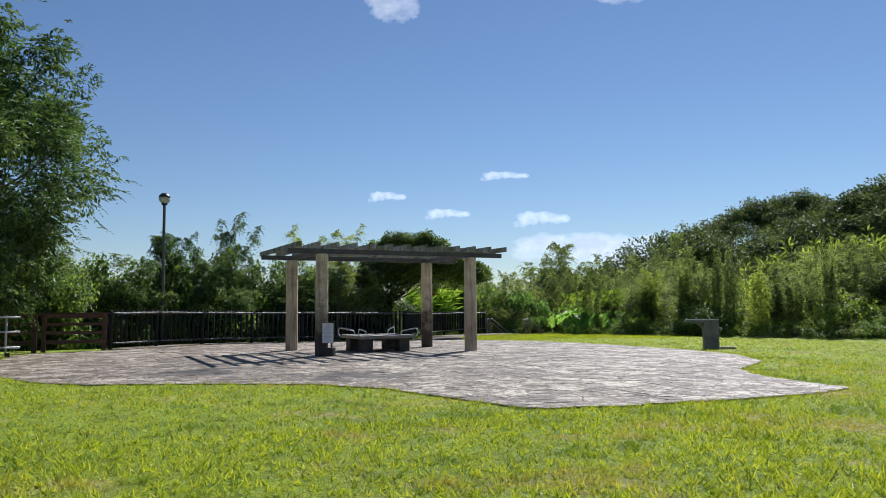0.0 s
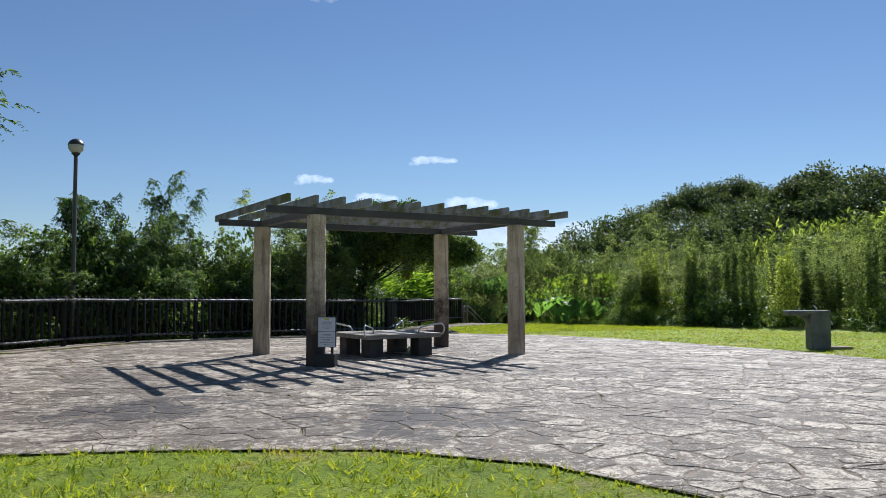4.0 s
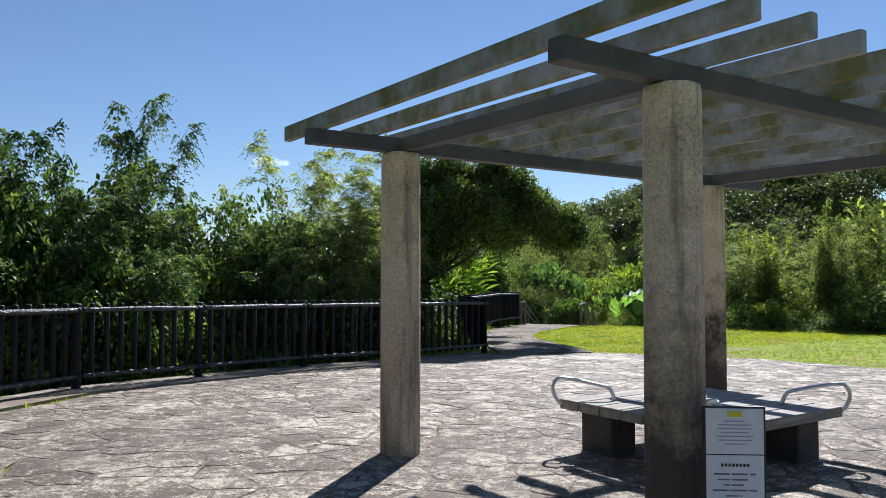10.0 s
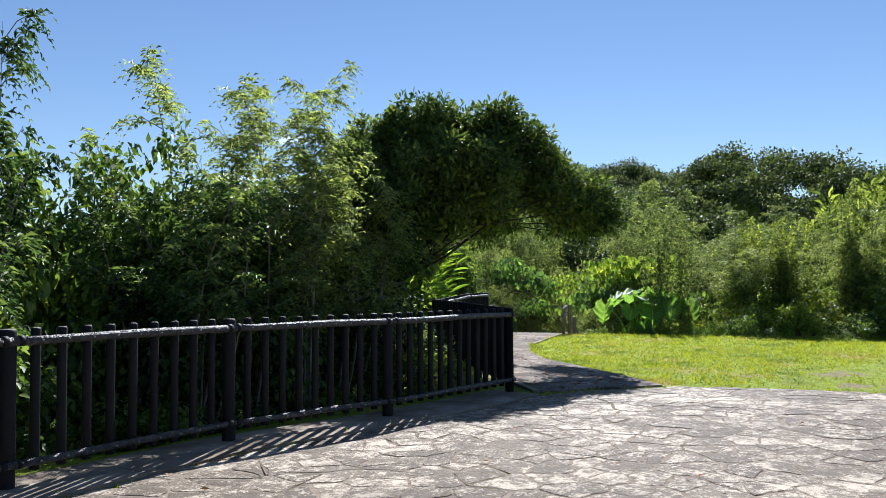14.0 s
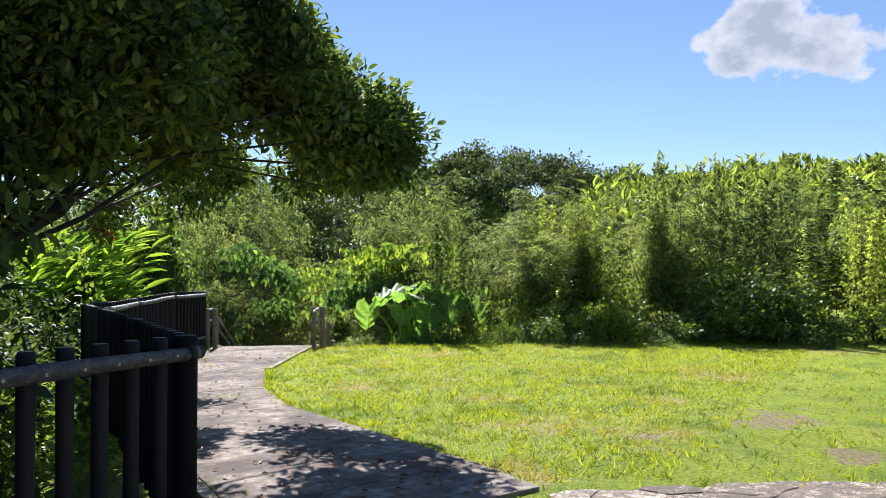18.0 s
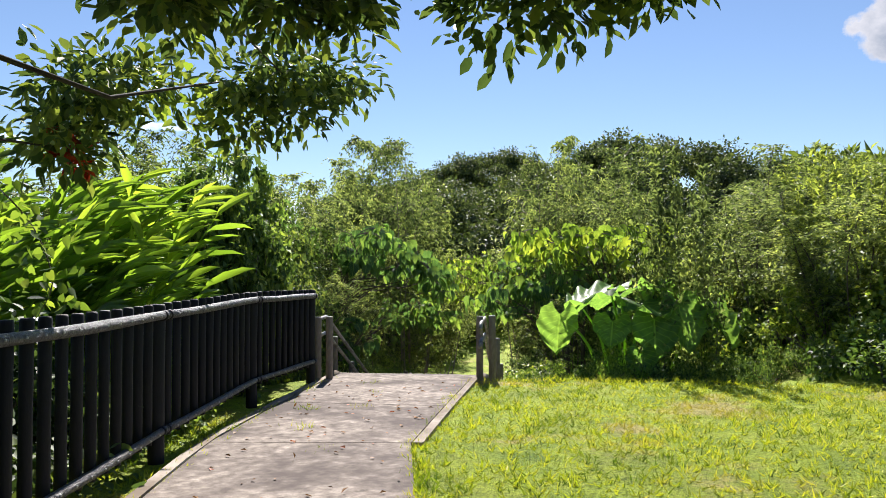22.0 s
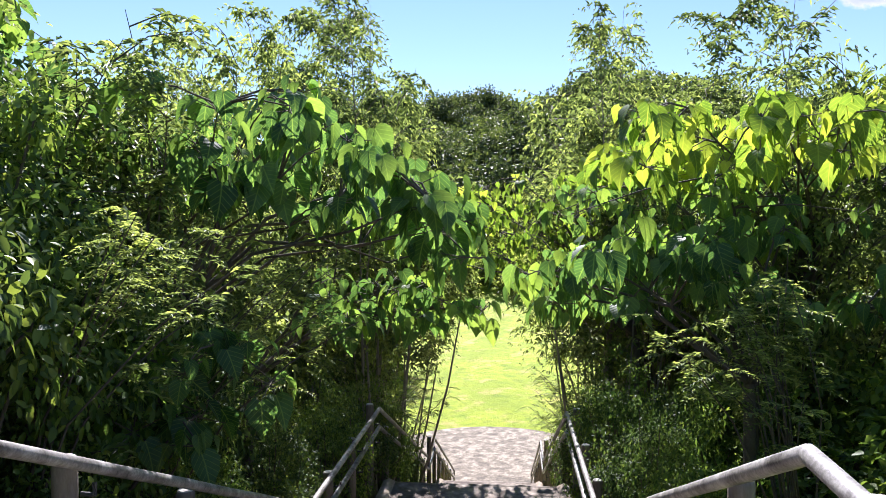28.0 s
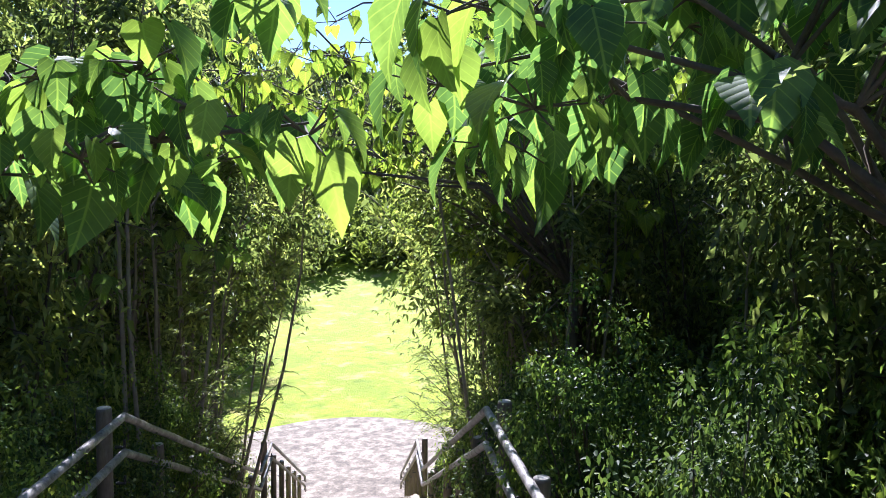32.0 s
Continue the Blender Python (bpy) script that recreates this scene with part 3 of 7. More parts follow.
def clump_leaves(rng, centres, radii, count, length, width, shape=DIAMOND, droop=0.4, flat=0.8, shell=0.55):
    """Leaves round clump centres, denser towards the outside of each."""
    c = np.repeat(np.asarray(centres, float), count, axis=0)
    r = np.repeat(np.asarray(radii, float), count)
    u = unit(rng.normal(size=c.shape))
    k = r * (shell + (1 - shell) * rng.random(len(r)) ** 0.7) * (0.8 + 0.35 * rng.random(len(r)))
    p = c + u * k[:, None] * np.array([1, 1, flat])
    d = unit(u * 0.8 + rng.normal(size=c.shape) * 0.55 + np.array([0, 0, -droop]))
    n = unit(np.array([0, 0, 1.0]) + u * 0.5 + rng.normal(size=c.shape) * 0.45)
    ln = length * (0.65 + 0.7 * rng.random(len(r)))
    return leaves(shape, p, d, n, ln, ln * width / length)


def fronds(rng, base, d, length, pairs, leaflet, width):
    """Feathery leaves: leaflets set along a drooping rib."""
    k = len(base)
    t = np.linspace(0.12, 1, pairs)
    d = unit(d)
    side = unit(np.cross(d, np.array([0, 0, 1.0])) + 1e-6)
    groups = []
    along = base[:, None, :] + t[None, :, None] * length[:, None, None] * d[:, None, :] + np.array([0, 0, -0.45]) * (t[None, :, None] ** 2) * length[:, None, None]
    for sgn in (1, -1):
        ld = unit(sgn * side[:, None, :] + 0.55 * d[:, None, :] + np.array([0, 0, -0.25]) + 0.22 * rng.normal(size=along.shape))
        nn = unit(np.array([0, 0, 1.0]) + 0.4 * rng.normal(size=along.shape))
        ll = leaflet * (1.15 - 0.6 * t[None, :]) * (0.8 + 0.4 * rng.random((k, pairs)))
        groups.append(leaves(DIAMOND, along.reshape(-1, 3), ld.reshape(-1, 3), nn.reshape(-1, 3), ll.ravel(), ll.ravel() * width))
    return joined(groups)


# ---------------------------------------------------------------- ground plan

# edge of the flagstone pavement
PAVEMENT = [(0.3, 26.6), (0.15, 22.8), (0.5, 19.5), (1.2, 17.75), (1.9, 16.95), (3.7, 16.2), (5.35, 15.25), (6.2, 14.1), (6.65, 12.3), (7.0, 11.15),
            (8.2, 10.85), (10.05, 10.7), (11.7, 10.65), (12.75, 10.95), (12.8, 11.7), (12.95, 12.8), (13.7, 14.05), (15.7, 15.3), (16.8, 16.95), (17.65, 19.8),
            (18.25, 23.0), (18.6, 26.4), (18.4, 28.8), (17.7, 30.3), (16.75, 31.55), (15.3, 32.2), (14.1, 32.3), (11.9, 31.85), (9.9, 31.65), (7.9, 31.1), (6.1, 30.45),
            (4.5, 29.1), (3.0, 28.1), (1.2, 27.7)]
PATH_LEFT = [(14.85, 32.55), (15.25, 33.25), (15.85, 34.25), (17.0, 36.3), (18.25, 38.2), (20.45, 40.2), (22.3, 41.5), (24.37, 42.88)]
PATH_RIGHT = [(16.7, 31.75), (17.15, 32.5), (17.75, 33.75), (18.7, 35.8), (19.7, 37.1), (21.55, 38.8), (23.3, 39.85), (25.55, 41.17)]
FENCE_NODES = [(2.9, 28.5), (4.35, 29.75), (6.0, 31.1), (7.85, 31.6), (9.89, 32.17), (11.9, 32.27), (14.42, 32.75)]
FENCE_SIDE = [(14.42, 32.75), (15.5, 34.5), (16.55, 36.3), (17.65, 38.1)]
FENCE_PATH = [(17.65, 38.1), (19.8, 39.95), (21.95, 41.6), (23.72, 42.62)]
PLATEAU = [(-60, -60), (36, -60), (34, 5), (31.5, 23), (30.3, 30), (29.2, 34), (27.4, 38.8), (26.4, 40.4), (25.9, 41.0), (24.2, 43.3), (23.0, 43.2), (17.4, 38.9), (14.2, 33.5), (9.9, 32.9), (6, 31.9), (3, 29.7), (-2, 30.2), (-12, 32), (-60, 34)]
STAIR_O = Vector((24.96, 42.02))
STAIR_D = Vector((0.845, 0.534)).normalized()
STAIR_L = Vector((-STAIR_D.y, STAIR_D.x))
STAIR_LINE = [(0.55, -0.35), (4.95, -2.42), (8.6, -2.42), (15.0, -5.08), (16.4, -5.08), (23.2, -8.0)]
LOW = -8.05


def smooth01(t):
    t = min(1.0, max(0.0, t))
    return t * t * (3 - 2 * t)


def level(x, y):
    """Height of the upper lawn and pavement."""
    k = max(0.0, (x + y) * 0.70711 - 24.5)
    return -0.0152 * k - 0.12 * smooth01((20 - y) / 18)


def inside(poly, x, y):
    hit = False
    j = len(poly) - 1
    for i in range(len(poly)):
        (xi, yi), (xj, yj) = poly[i], poly[j]
        if (yi > y) != (yj > y) and x < (xj - xi) * (y - yi) / (yj - yi) + xi:
            hit = not hit
        j = i
    return hit


def edge_distance(poly, x, y):
    best = 1e9
    j = len(poly) - 1
    for i in range(len(poly)):
        (ax, ay), (bx, by) = poly[j], poly[i]
        dx, dy = bx - ax, by - ay
        t = min(1, max(0, ((x - ax) * dx + (y - ay) * dy) / (dx * dx + dy * dy)))
        best = min(best, math.hypot(x - ax - t * dx, y - ay - t * dy))
        j = i
    return best


def stair_coords(x, y):
    v = Vector((x, y)) - STAIR_O
    return v.dot(STAIR_D), v.dot(STAIR_L)


def stair_xy(s, l):
    v = STAIR_O + s * STAIR_D + l * STAIR_L
    return v.x, v.y


def stair_level(s):
    pts = [(-50, -0.35)] + STAIR_LINE + [(500, -8.0)]
    for (a, za), (b, zb) in zip(pts, pts[1:]):
        if a <= s <= b:
            return za + (zb - za) * (s - a) / (b - a)
    return LOW


def hill(x, y):
    """A long wooded ridge: a round knoll at its far end, a saddle and a nearer hump, falling to a shoulder."""
    h = 0.0
    for cx, cy, rx, ry, top in ((172, 148, 36, 38, 31.0), (138, 91, 32, 34, 24.0), (108, 116, 20, 18, 16.0), (118, 42, 28, 28, 8.5), (112, 12, 28, 24, 8.5)):
        h = max(h, top * math.exp(-((x - cx) / rx) ** 2 - ((y - cy) / ry) ** 2)) + 0.12 * min(h, top * math.exp(-((x - cx) / rx) ** 2 - ((y - cy) / ry) ** 2))
    return h


def terrain(x, y):
    if inside(PLATEAU, x, y):
        z = level(x, y)
    else:
        d = edge_distance(PLATEAU, x, y)
        s, l = stair_coords(x, y)
        down = max(LOW, level(x, y) - 0.33 * d) if abs(l) < 6 else max(LOW, max(-0.5, level(x, y)) - 0.12 * min(d, 4) - 0.33 * max(0, d - 4))
        bank = max(-0.35, level(x, y)) + 0.095 * min(d, 42)
        w = smooth01((-l - 3.5 - 0.3 * max(0, s - 4)) / 5.0)
        far = smooth01((math.hypot(x - 20, y - 30) - 70) / 40)
        w *= 1 - 0.6 * far
        z = down + (bank - down) * w + hill(x, y)
    s, l = stair_coords(x, y)
    if s > 0.1 and abs(l) < 3.0 and s < 26:
        cut = stair_level(s) - 0.42
        if abs(l) < 1.7:
            z = min(z, cut)
        else:
            z = min(z, cut + (abs(l) - 1.7) * 1.2)
    return z


BARE_SPOTS = ((20.4, 30.6, 2.2), (18.9, 29.8, 1.6), (18.9, 31.6, 1.0), (27.2, 40.7, 1.6))
M_LAWN = ground_material()


def build_ground():
    def axis(lo, hi, step, reach):
        mid = list(np.arange(lo, hi + 0.001, step))
        out, d = [], step
        x = hi
        while x < reach:
            d *= 1.22
            x += d
            out.append(x)
        left, d, x = [], step, lo
        while x > -reach:
            d *= 1.22
            x -= d
            left.append(x)
        return left[::-1] + mid + out
    xs, ys = axis(-8, 56, 0.75, 3200), axis(-2, 66, 0.75, 3200)
    verts = [(x, y, terrain(x, y)) for y in ys for x in xs]
    n = len(xs)
    faces = [(j * n + i, j * n + i + 1, (j + 1) * n + i + 1, (j + 1) * n + i) for j in range(len(ys) - 1) for i in range(n - 1)]
    ob = new("ground", mesh_from("ground", verts, faces, M_LAWN, True))
    tagged(ob, "mown yellow-green lawn and sloping ground", "ground", kind="structure")


build_ground()


# ---------------------------------------------------------------- pergola
RAFTER_X0, RAFTER_STEP, RAFTER_N = 6.855, 0.4904, 13
BEAM_Y = (22.2, 25.16)
COLUMN_X = (7.63, 11.99)


def make_pergola():
    top = thing("pergola", pose(9.8, 23.68, 0), "open pergola of four round columns under mossy grey rafters", "pergola")
    ox, oy = 9.8, 23.68
    for cx in COLUMN_X:
        for cy in BEAM_Y:
            s = Shape()
            r = 0.168 if cx < 9 and cy < 24 else 0.176
            prof = [(r - 0.003, 0.0), (r, 0.03), (r, 0.3), (r - 0.001, 1.2), (r - 0.003, 2.0), (r - 0.004, 2.6), (r - 0.01, 2.645), (r - 0.03, 2.655)]
            s.lathe(prof, 28)
            child("column", s.done("column", M_COLUMN_DARK if (cx < 9) == (cy < 24) else M_COLUMN, True), top, "beige concrete column with a dark stained foot" if (cx < 9) == (cy < 24) else "weathered beige concrete column with pitted skin", pose(cx - ox, cy - oy, 0, 0, 0, 37 * cx + 11 * cy))
    for cy in BEAM_Y:
        s = Shape().box((0, 0, 0), (6.27, 0.12, 0.125), 0, 0.006)
        child("beam", s.done("beam", M_BEAM), top, "slate-grey painted beam", pose(9.865 - ox, cy - oy, 2.718))
    for cx in COLUMN_X:
        s = Shape().box((0, 0, 0), (0.11, BEAM_Y[1] - BEAM_Y[0] - 0.12, 0.12), 0, 0.006)
        child("cross_beam", s.done("cross_beam", M_BEAM), top, "slate-grey painted cross beam", pose(cx - ox, 0, 2.716))
    rafter = Shape().box((0, 0, 0), (0.062, 4.4, 0.132), 0, 0.006).done("rafter", M_RAFTER)
    bracket = Shape().box((0, 0, 0.04), (0.008, 0.05, 0.11)).box((0.02, 0, -0.012), (0.045, 0.05, 0.008)).done("bracket", M_BEAM)
    for i in range(RAFTER_N):
        x = RAFTER_X0 + i * RAFTER_STEP
        child("rafter", rafter, top, "grey weathered rafter with moss" if i == 0 else "", pose(x - ox, 23.66 - oy, 2.848))
        for cy in BEAM_Y:
            child("bracket", bracket, top, "", pose(x - ox + 0.036, cy - oy + 0.02, 2.797))


make_pergola()


# ---------------------------------------------------------------- bench under the pergola
def make_bench():
    top = thing("platform_bench", pose(9.73, 23.65, 0), "wide grey wooden platform bench on dark stone blocks", "bench")
    plank = Shape().box((0, 0, 0), (1.68, 0.225, 0.085), 0, 0.008).done("plank", M_BENCH)
    for i in range(7):
        child("plank", plank, top, "", pose(0, -0.72 + 0.24 * i, 0.425, 0, 0, 0))
    for sx, sy in ((-1, -1), (1, -1), (1, 1), (-1, 1)):
        s = Shape().box((0, 0, 0.19), (0.31, 0.36, 0.38), 0, 0.012)
        child("block", s.done("block", M_BENCHLEG), top, "dark stained stone block", pose(sx * 0.55, sy * 0.52, 0))
        # hand grip: rises from the seat, runs out over the corner and turns back under the edge
        u = Vector((sx, sy, 0)).normalized()
        c = Vector((sx * 0.80, sy * 0.78, 0.0))
        pts = [c - 0.42 * u + Vector((0, 0, 0.465)), c - 0.38 * u + Vector((0, 0, 0.56)), c - 0.30 * u + Vector((0, 0, 0.595)), c + 0.02 * u + Vector((0, 0, 0.655)),
               c + 0.10 * u + Vector((0, 0, 0.63)), c + 0.125 * u + Vector((0, 0, 0.55)), c + 0.08 * u + Vector((0, 0, 0.45)), c - 0.005 * u + Vector((0, 0, 0.42))]
        grip = child("hand_grip", Shape().tube(arc_points(pts, 5), 0.0165, 8).done("hand_grip", M_STEEL, True), top, "bent stainless steel hand grip")
        child("plate", Shape().box(tuple(c + Vector((0, 0, 0.425))), (0.09, 0.014, 0.07), math.atan2(sy, sx) + math.pi / 2, 0.003).done("plate", M_STEEL), grip)
    # a weed that grows between the blocks
    rng = np.random.default_rng(5)
    p = np.array([[0.5, -0.05, 0.0]]) + rng.normal(size=(26, 3)) * [0.02, 0.02, 0]
    d = unit(rng.normal(size=(26, 3)) * [0.6, 0.6, 0.2] + [0, 0, 1])
    v, f = leaves(DIAMOND, p + d * rng.random((26, 1)) * 0.12, d, rng.normal(size=(26, 3)), 0.08, 0.025)
    ob = new("weed", tri_mesh("weed", v, f, M_VINE))
    ob.matrix_basis = pose(9.73, 23.65, 0.02)
    tagged(ob, "small green weed in a paving joint", "weed", kind="stuff")


make_bench()


# ---------------------------------------------------------------- notice beside the front column
def make_notice():
    top = thing("notice_board", pose(7.70, 21.87, 0, 0, 0, -38.5) @ Matrix.Diagonal((0.87, 1, 0.918, 1)), "white notice on a dark stand beside a column", "sign")
    child("base", Shape().box((-0.04, 0.02, 0.13), (0.44, 0.22, 0.26), 0, 0.012).done("base", M_SIGNFRAME), top, "dark block base")
    for x in (-0.11, 0.10):
        child("leg", Shape().box((x, 0.02, 0.33), (0.05, 0.035, 0.2), 0, 0.004).done("leg", M_SIGNFRAME), top)
    fr = child("frame", Shape().box((0, 0.0, 0.665), (0.375, 0.024, 0.565), 0, 0.004).done("frame", M_SIGNFRAME), top, "thin dark frame")
    child("notice_sheet", Shape().box((0, -0.0145, 0.806), (0.345, 0.005, 0.262)).done("notice_sheet", M_PAPER), fr, "white printed sheet")
    child("notice_sheet", Shape().box((0, -0.0145, 0.527), (0.345, 0.005, 0.282)).done("notice_sheet", M_PAPER), fr, "white printed sheet")
    child("label", Shape().box((0, -0.0185, 0.905), (0.085, 0.003, 0.032)).done("label", M_YELLOW), fr, "small yellow label")
    s = Shape()
    for i, w in enumerate((0.12, 0.2, 0.21, 0.17, 0.22, 0.2, 0.12)):
        s.box((0, -0.0178, 0.865 - 0.022 * i), (w, 0.002, 0.006))
    child("print", s.done("print", M_GREYINK), fr, "pale unreadable print")["kind"] = "stuff"
    s = Shape()
    for k in range(8):
        s.box((-0.077 + k * 0.022, -0.0178, 0.612), (0.015, 0.002, 0.017))
    for i, w in enumerate((0.27, 0.2, 0.13, 0.28, 0.1)):
        n = int(w / 0.012)
        for k in range(n):
            if (k * 7 + i * 3) % 9:
                s.box((-w / 2 + k * 0.012, -0.0178, 0.56 - 0.031 * i), (0.0085, 0.002, 0.009))
    child("print", s.done("print", M_INK), fr, "dark unreadable print")["kind"] = "stuff"


make_notice()


# ---------------------------------------------------------------- street lamp
def make_lamp():
    z = terrain(4.8, 32.4)
    top = thing("park_lamp", pose(4.8, 32.4, z), "park lamp with a round globe on a thin dark pole", "lamp")
    h = 5.03 - z
    child("pole", Shape().lathe([(0.075, 0), (0.07, 1.0), (0.062, 1.05), (0.05, h - 0.1), (0.05, h)], 14).done("pole", M_LAMPPOLE, True), top, "thin brown pole")
    child("collar", Shape().lathe([(0.06, h - 0.02), (0.11, h + 0.03), (0.11, h + 0.06), (0.08, h + 0.08)], 18).done("collar", M_LAMPCAP, True), top)
    prof = [(0.205 * math.sin(a), h + 0.24 - 0.205 * math.cos(a)) for a in np.linspace(0.42, 1.75, 10)]
    child("globe", Shape().lathe(prof, 24).done("globe", M_GLOBE, True), top, "pale milky globe")
    prof = [(0.212 * math.sin(a), h + 0.24 - 0.212 * math.cos(a)) for a in np.linspace(1.72, 3.1, 9)]
    child("cap", Shape().lathe(prof, 24).done("cap", M_LAMPCAP, True), top, "dark upper half of the globe")


make_lamp()


# ---------------------------------------------------------------- drinking fountain
def make_fountain():
    z = level(18.9, 20.2)
    top = thing("drinking_fountain", pose(18.9, 20.2, z, 0, 0, -36), "grey concrete drinking fountain on the lawn", "drinking fountain")
    child("pedestal", Shape().box((0.12, 0, 0.42), (0.42, 0.4, 0.84), 0, 0.02).done("pedestal", M_FOUNT), top)
    s = Shape().tube(arc_points([(-0.05, 0, 0.62), (-0.12, 0, 0.70), (-0.25, 0, 0.765)], 4), [0.1, 0.08, 0.08, 0.07, 0.07, 0.06, 0.06, 0.05, 0.05], 10)
    child("arm", s.done("arm", M_FOUNT, True), top)
    child("basin", Shape().box((-0.12, 0, 0.845), (0.92, 0.42, 0.07), 0, 0.015).box((-0.33, 0, 0.79), (0.42, 0.34, 0.06), 0, 0.015).done("basin", M_FOUNT), top, "flat grey basin")
    tap = child("tap", Shape().tube([(0.1, 0, 0.88), (0.1, 0, 0.93), (0.04, 0, 1.0)], [0.018, 0.018, 0.012], 8).done("tap", M_STEEL, True), top, "small steel tap")
    child("knob", Shape().lathe([(0.02, 0.90), (0.026, 0.92), (0.02, 0.94)], 10, (-0.28, 0)).done("knob", M_STEEL, True), tap)
    child("side_tap", Shape().tube([(0.33, 0, 0.62), (0.42, 0, 0.62), (0.44, 0, 0.56)], 0.016, 8).done("side_tap", M_STEEL, True), top)
    child("step", Shape().box((0.55, 0, 0.03), (0.5, 0.42, 0.07), 0, 0.012).done("step", M_KERB), top, "low concrete step")


make_fountain()


# ---------------------------------------------------------------- black imitation-wood fences
def spread(nodes, step):
    """Points at even steps along a line of nodes, with the way the line runs there."""
    pts = [Vector(n) for n in nodes]
    out = []
    total = sum((b - a).length for a, b in zip(pts, pts[1:]))
    n = max(1, round(total / step))
    for i in range(n + 1):
        want = total * i / n
        for a, b in zip(pts, pts[1:]):
            ln = (b - a).length
            if want <= ln + 1e-6:
                out.append((a + (b - a) * (want / ln), (b - a).normalized()))
                break
            want -= ln
    return out


PICKET = Shape().lathe([(0.036, 0.0), (0.038, 0.02), (0.036, 0.5), (0.038, 1.06), (0.032, 1.075)], 10).done("picket", M_FENCE, True)
POST = Shape().lathe([(0.062, -0.3), (0.064, 0.02), (0.06, 0.6), (0.063, 1.19), (0.055, 1.212)], 12).done("post", M_FENCE, True)

for me in (PICKET, POST):
    me.materials.append(M_PICKETTOP)
    me.polygons[len(me.polygons) - 1].material_index = 1


def make_fence(nodes, label, z_of, rail_side, lo=0.0):
    base = Vector(nodes[0])
    top = thing("picket_fence", pose(base.x, base.y, z_of(*base)), label, "fence")
    z0 = z_of(*base)

    def local(p, h):
        return (p.x - base.x, p.y - base.y, z_of(p.x, p.y) - z0 + h)

    for nx, ny in nodes:
        p = Vector((nx, ny))
        child("post", POST, top, "", pose(*local(p, 0)))
    for a, b in zip(nodes, nodes[1:]):
        va, vb = Vector(a), Vector(b)
        n = max(2, round((vb - va).length / 0.205))
        d = (vb - va).normalized()
        for k in range(1, n):
            p = va + (vb - va) * (k / n)
            child("picket", PICKET, top, "", pose(*local(p, 0.14 + lo), 0, 0, 47 * k))
        off = rail_side * Vector((-d.y, d.x)) * 0.068
        for h, r in ((1.125, 0.036), (0.215 + lo, 0.03)):
            pts = [va + (vb - va) * (k / 8) for k in range(9)]
            jig = [0.004 * math.sin(7.0 * k + 3 * va.x) for k in range(9)]
            s = Shape().tube([local(p + off, h + j) for p, j in zip(pts, jig)], [r * (1 + 0.06 * math.sin(5.3 * k)) for k in range(9)], 12)
            rail = child("rail", s.done("rail", M_RAIL, True), top, "bark-textured dark rail")
            s = Shape()
            for k in range(1, n):
                q = va + (vb - va) * (k / n) + off * (1 + r / off.length)
                s.box(local(q, h), (0.014, 0.014, 0.014), math.atan2(d.y, d.x), 0.003)
            child("screw_row", s.done("screw_row", M_GALV), rail, "small pale screw heads")["kind"] = "stuff"
            for e in (va, vb):
                q = e + off + (d * 0.06 if e is va else -d * 0.06)
                child("rail_band", Shape().tube([local(q - d * 0.02, h), local(q + d * 0.02, h)], r * 1.16, 12).done("rail_band", M_FENCE, True), rail)


make_fence(FENCE_NODES, "long curved black imitation-wood picket fence along the paving", level, -1)
make_fence(FENCE_SIDE, "black picket fence turning away beside the path", lambda x, y: level(x, y) + 0.03 * smooth01((y - 33) / 4), -1)
make_fence(FENCE_PATH, "black picket fence beside the concrete path", lambda x, y: level(x, y) + 0.03 + 0.08 * smooth01((x - 18.6) / 4), -1)


# ---------------------------------------------------------------- brown fence and steel rail at the paving's far corner
def make_brown_fence():
    top = thing("rail_fence", pose(2.72, 28.25, level(2.72, 28.25)), "low red-brown wooden rail fence beside the paving", "fence")
    ends = [(0.0, 0.0), (-1.62, -0.05), (-1.86, -0.02), (-4.6, 0.2)]
    for x, y in ends:
        child("post", Shape().box((x, y, 0.55), (0.13, 0.12, 1.14), 0, 0.012).done("post", M_BROWNFENCE), top)
    for (ax, ay), (bx, by) in ((ends[0], ends[1]), (ends[2], ends[3])):
        for h, t in ((1.06, 0.12), (0.82, 0.09), (0.57, 0.09), (0.30, 0.1)):
            w = math.hypot(bx - ax, by - ay)
            s = Shape().box(((ax + bx) / 2, (ay + by) / 2 - 0.09, h), (w + 0.05, 0.06, t), math.atan2(by - ay, bx - ax), 0.008)
            child("rail", s.done("rail", M_BROWNFENCE), top)
    child("rail", Shape().box((-0.9, -0.09, 1.13), (2.1, 0.1, 0.05), 0, 0.008).done("rail", M_BROWNFENCE), top)


make_brown_fence()


def make_steel_rail():
    top = thing("steel_railing", pose(0.28, 25.9, 0), "short galvanised pipe railing at the paving's edge", "railing")
    for x in (0.0, -1.6, -3.2):
        child("post", Shape().tube([(x, 0, -0.1), (x, 0, 1.12)], 0.03, 10).done("post", M_GALV, True), top)
    child("foot", Shape().box((0.05, 0, 0.05), (0.1, 0.1, 0.16), 0, 0.01).done("foot", M_FENCE), top)
    for h in (1.06, 0.68, 0.27):
        child("rail", Shape().tube([(0.33, -0.04, h), (-3.6, -0.04, h)], 0.028, 10).done("rail", M_GALV, True), top)


make_steel_rail()


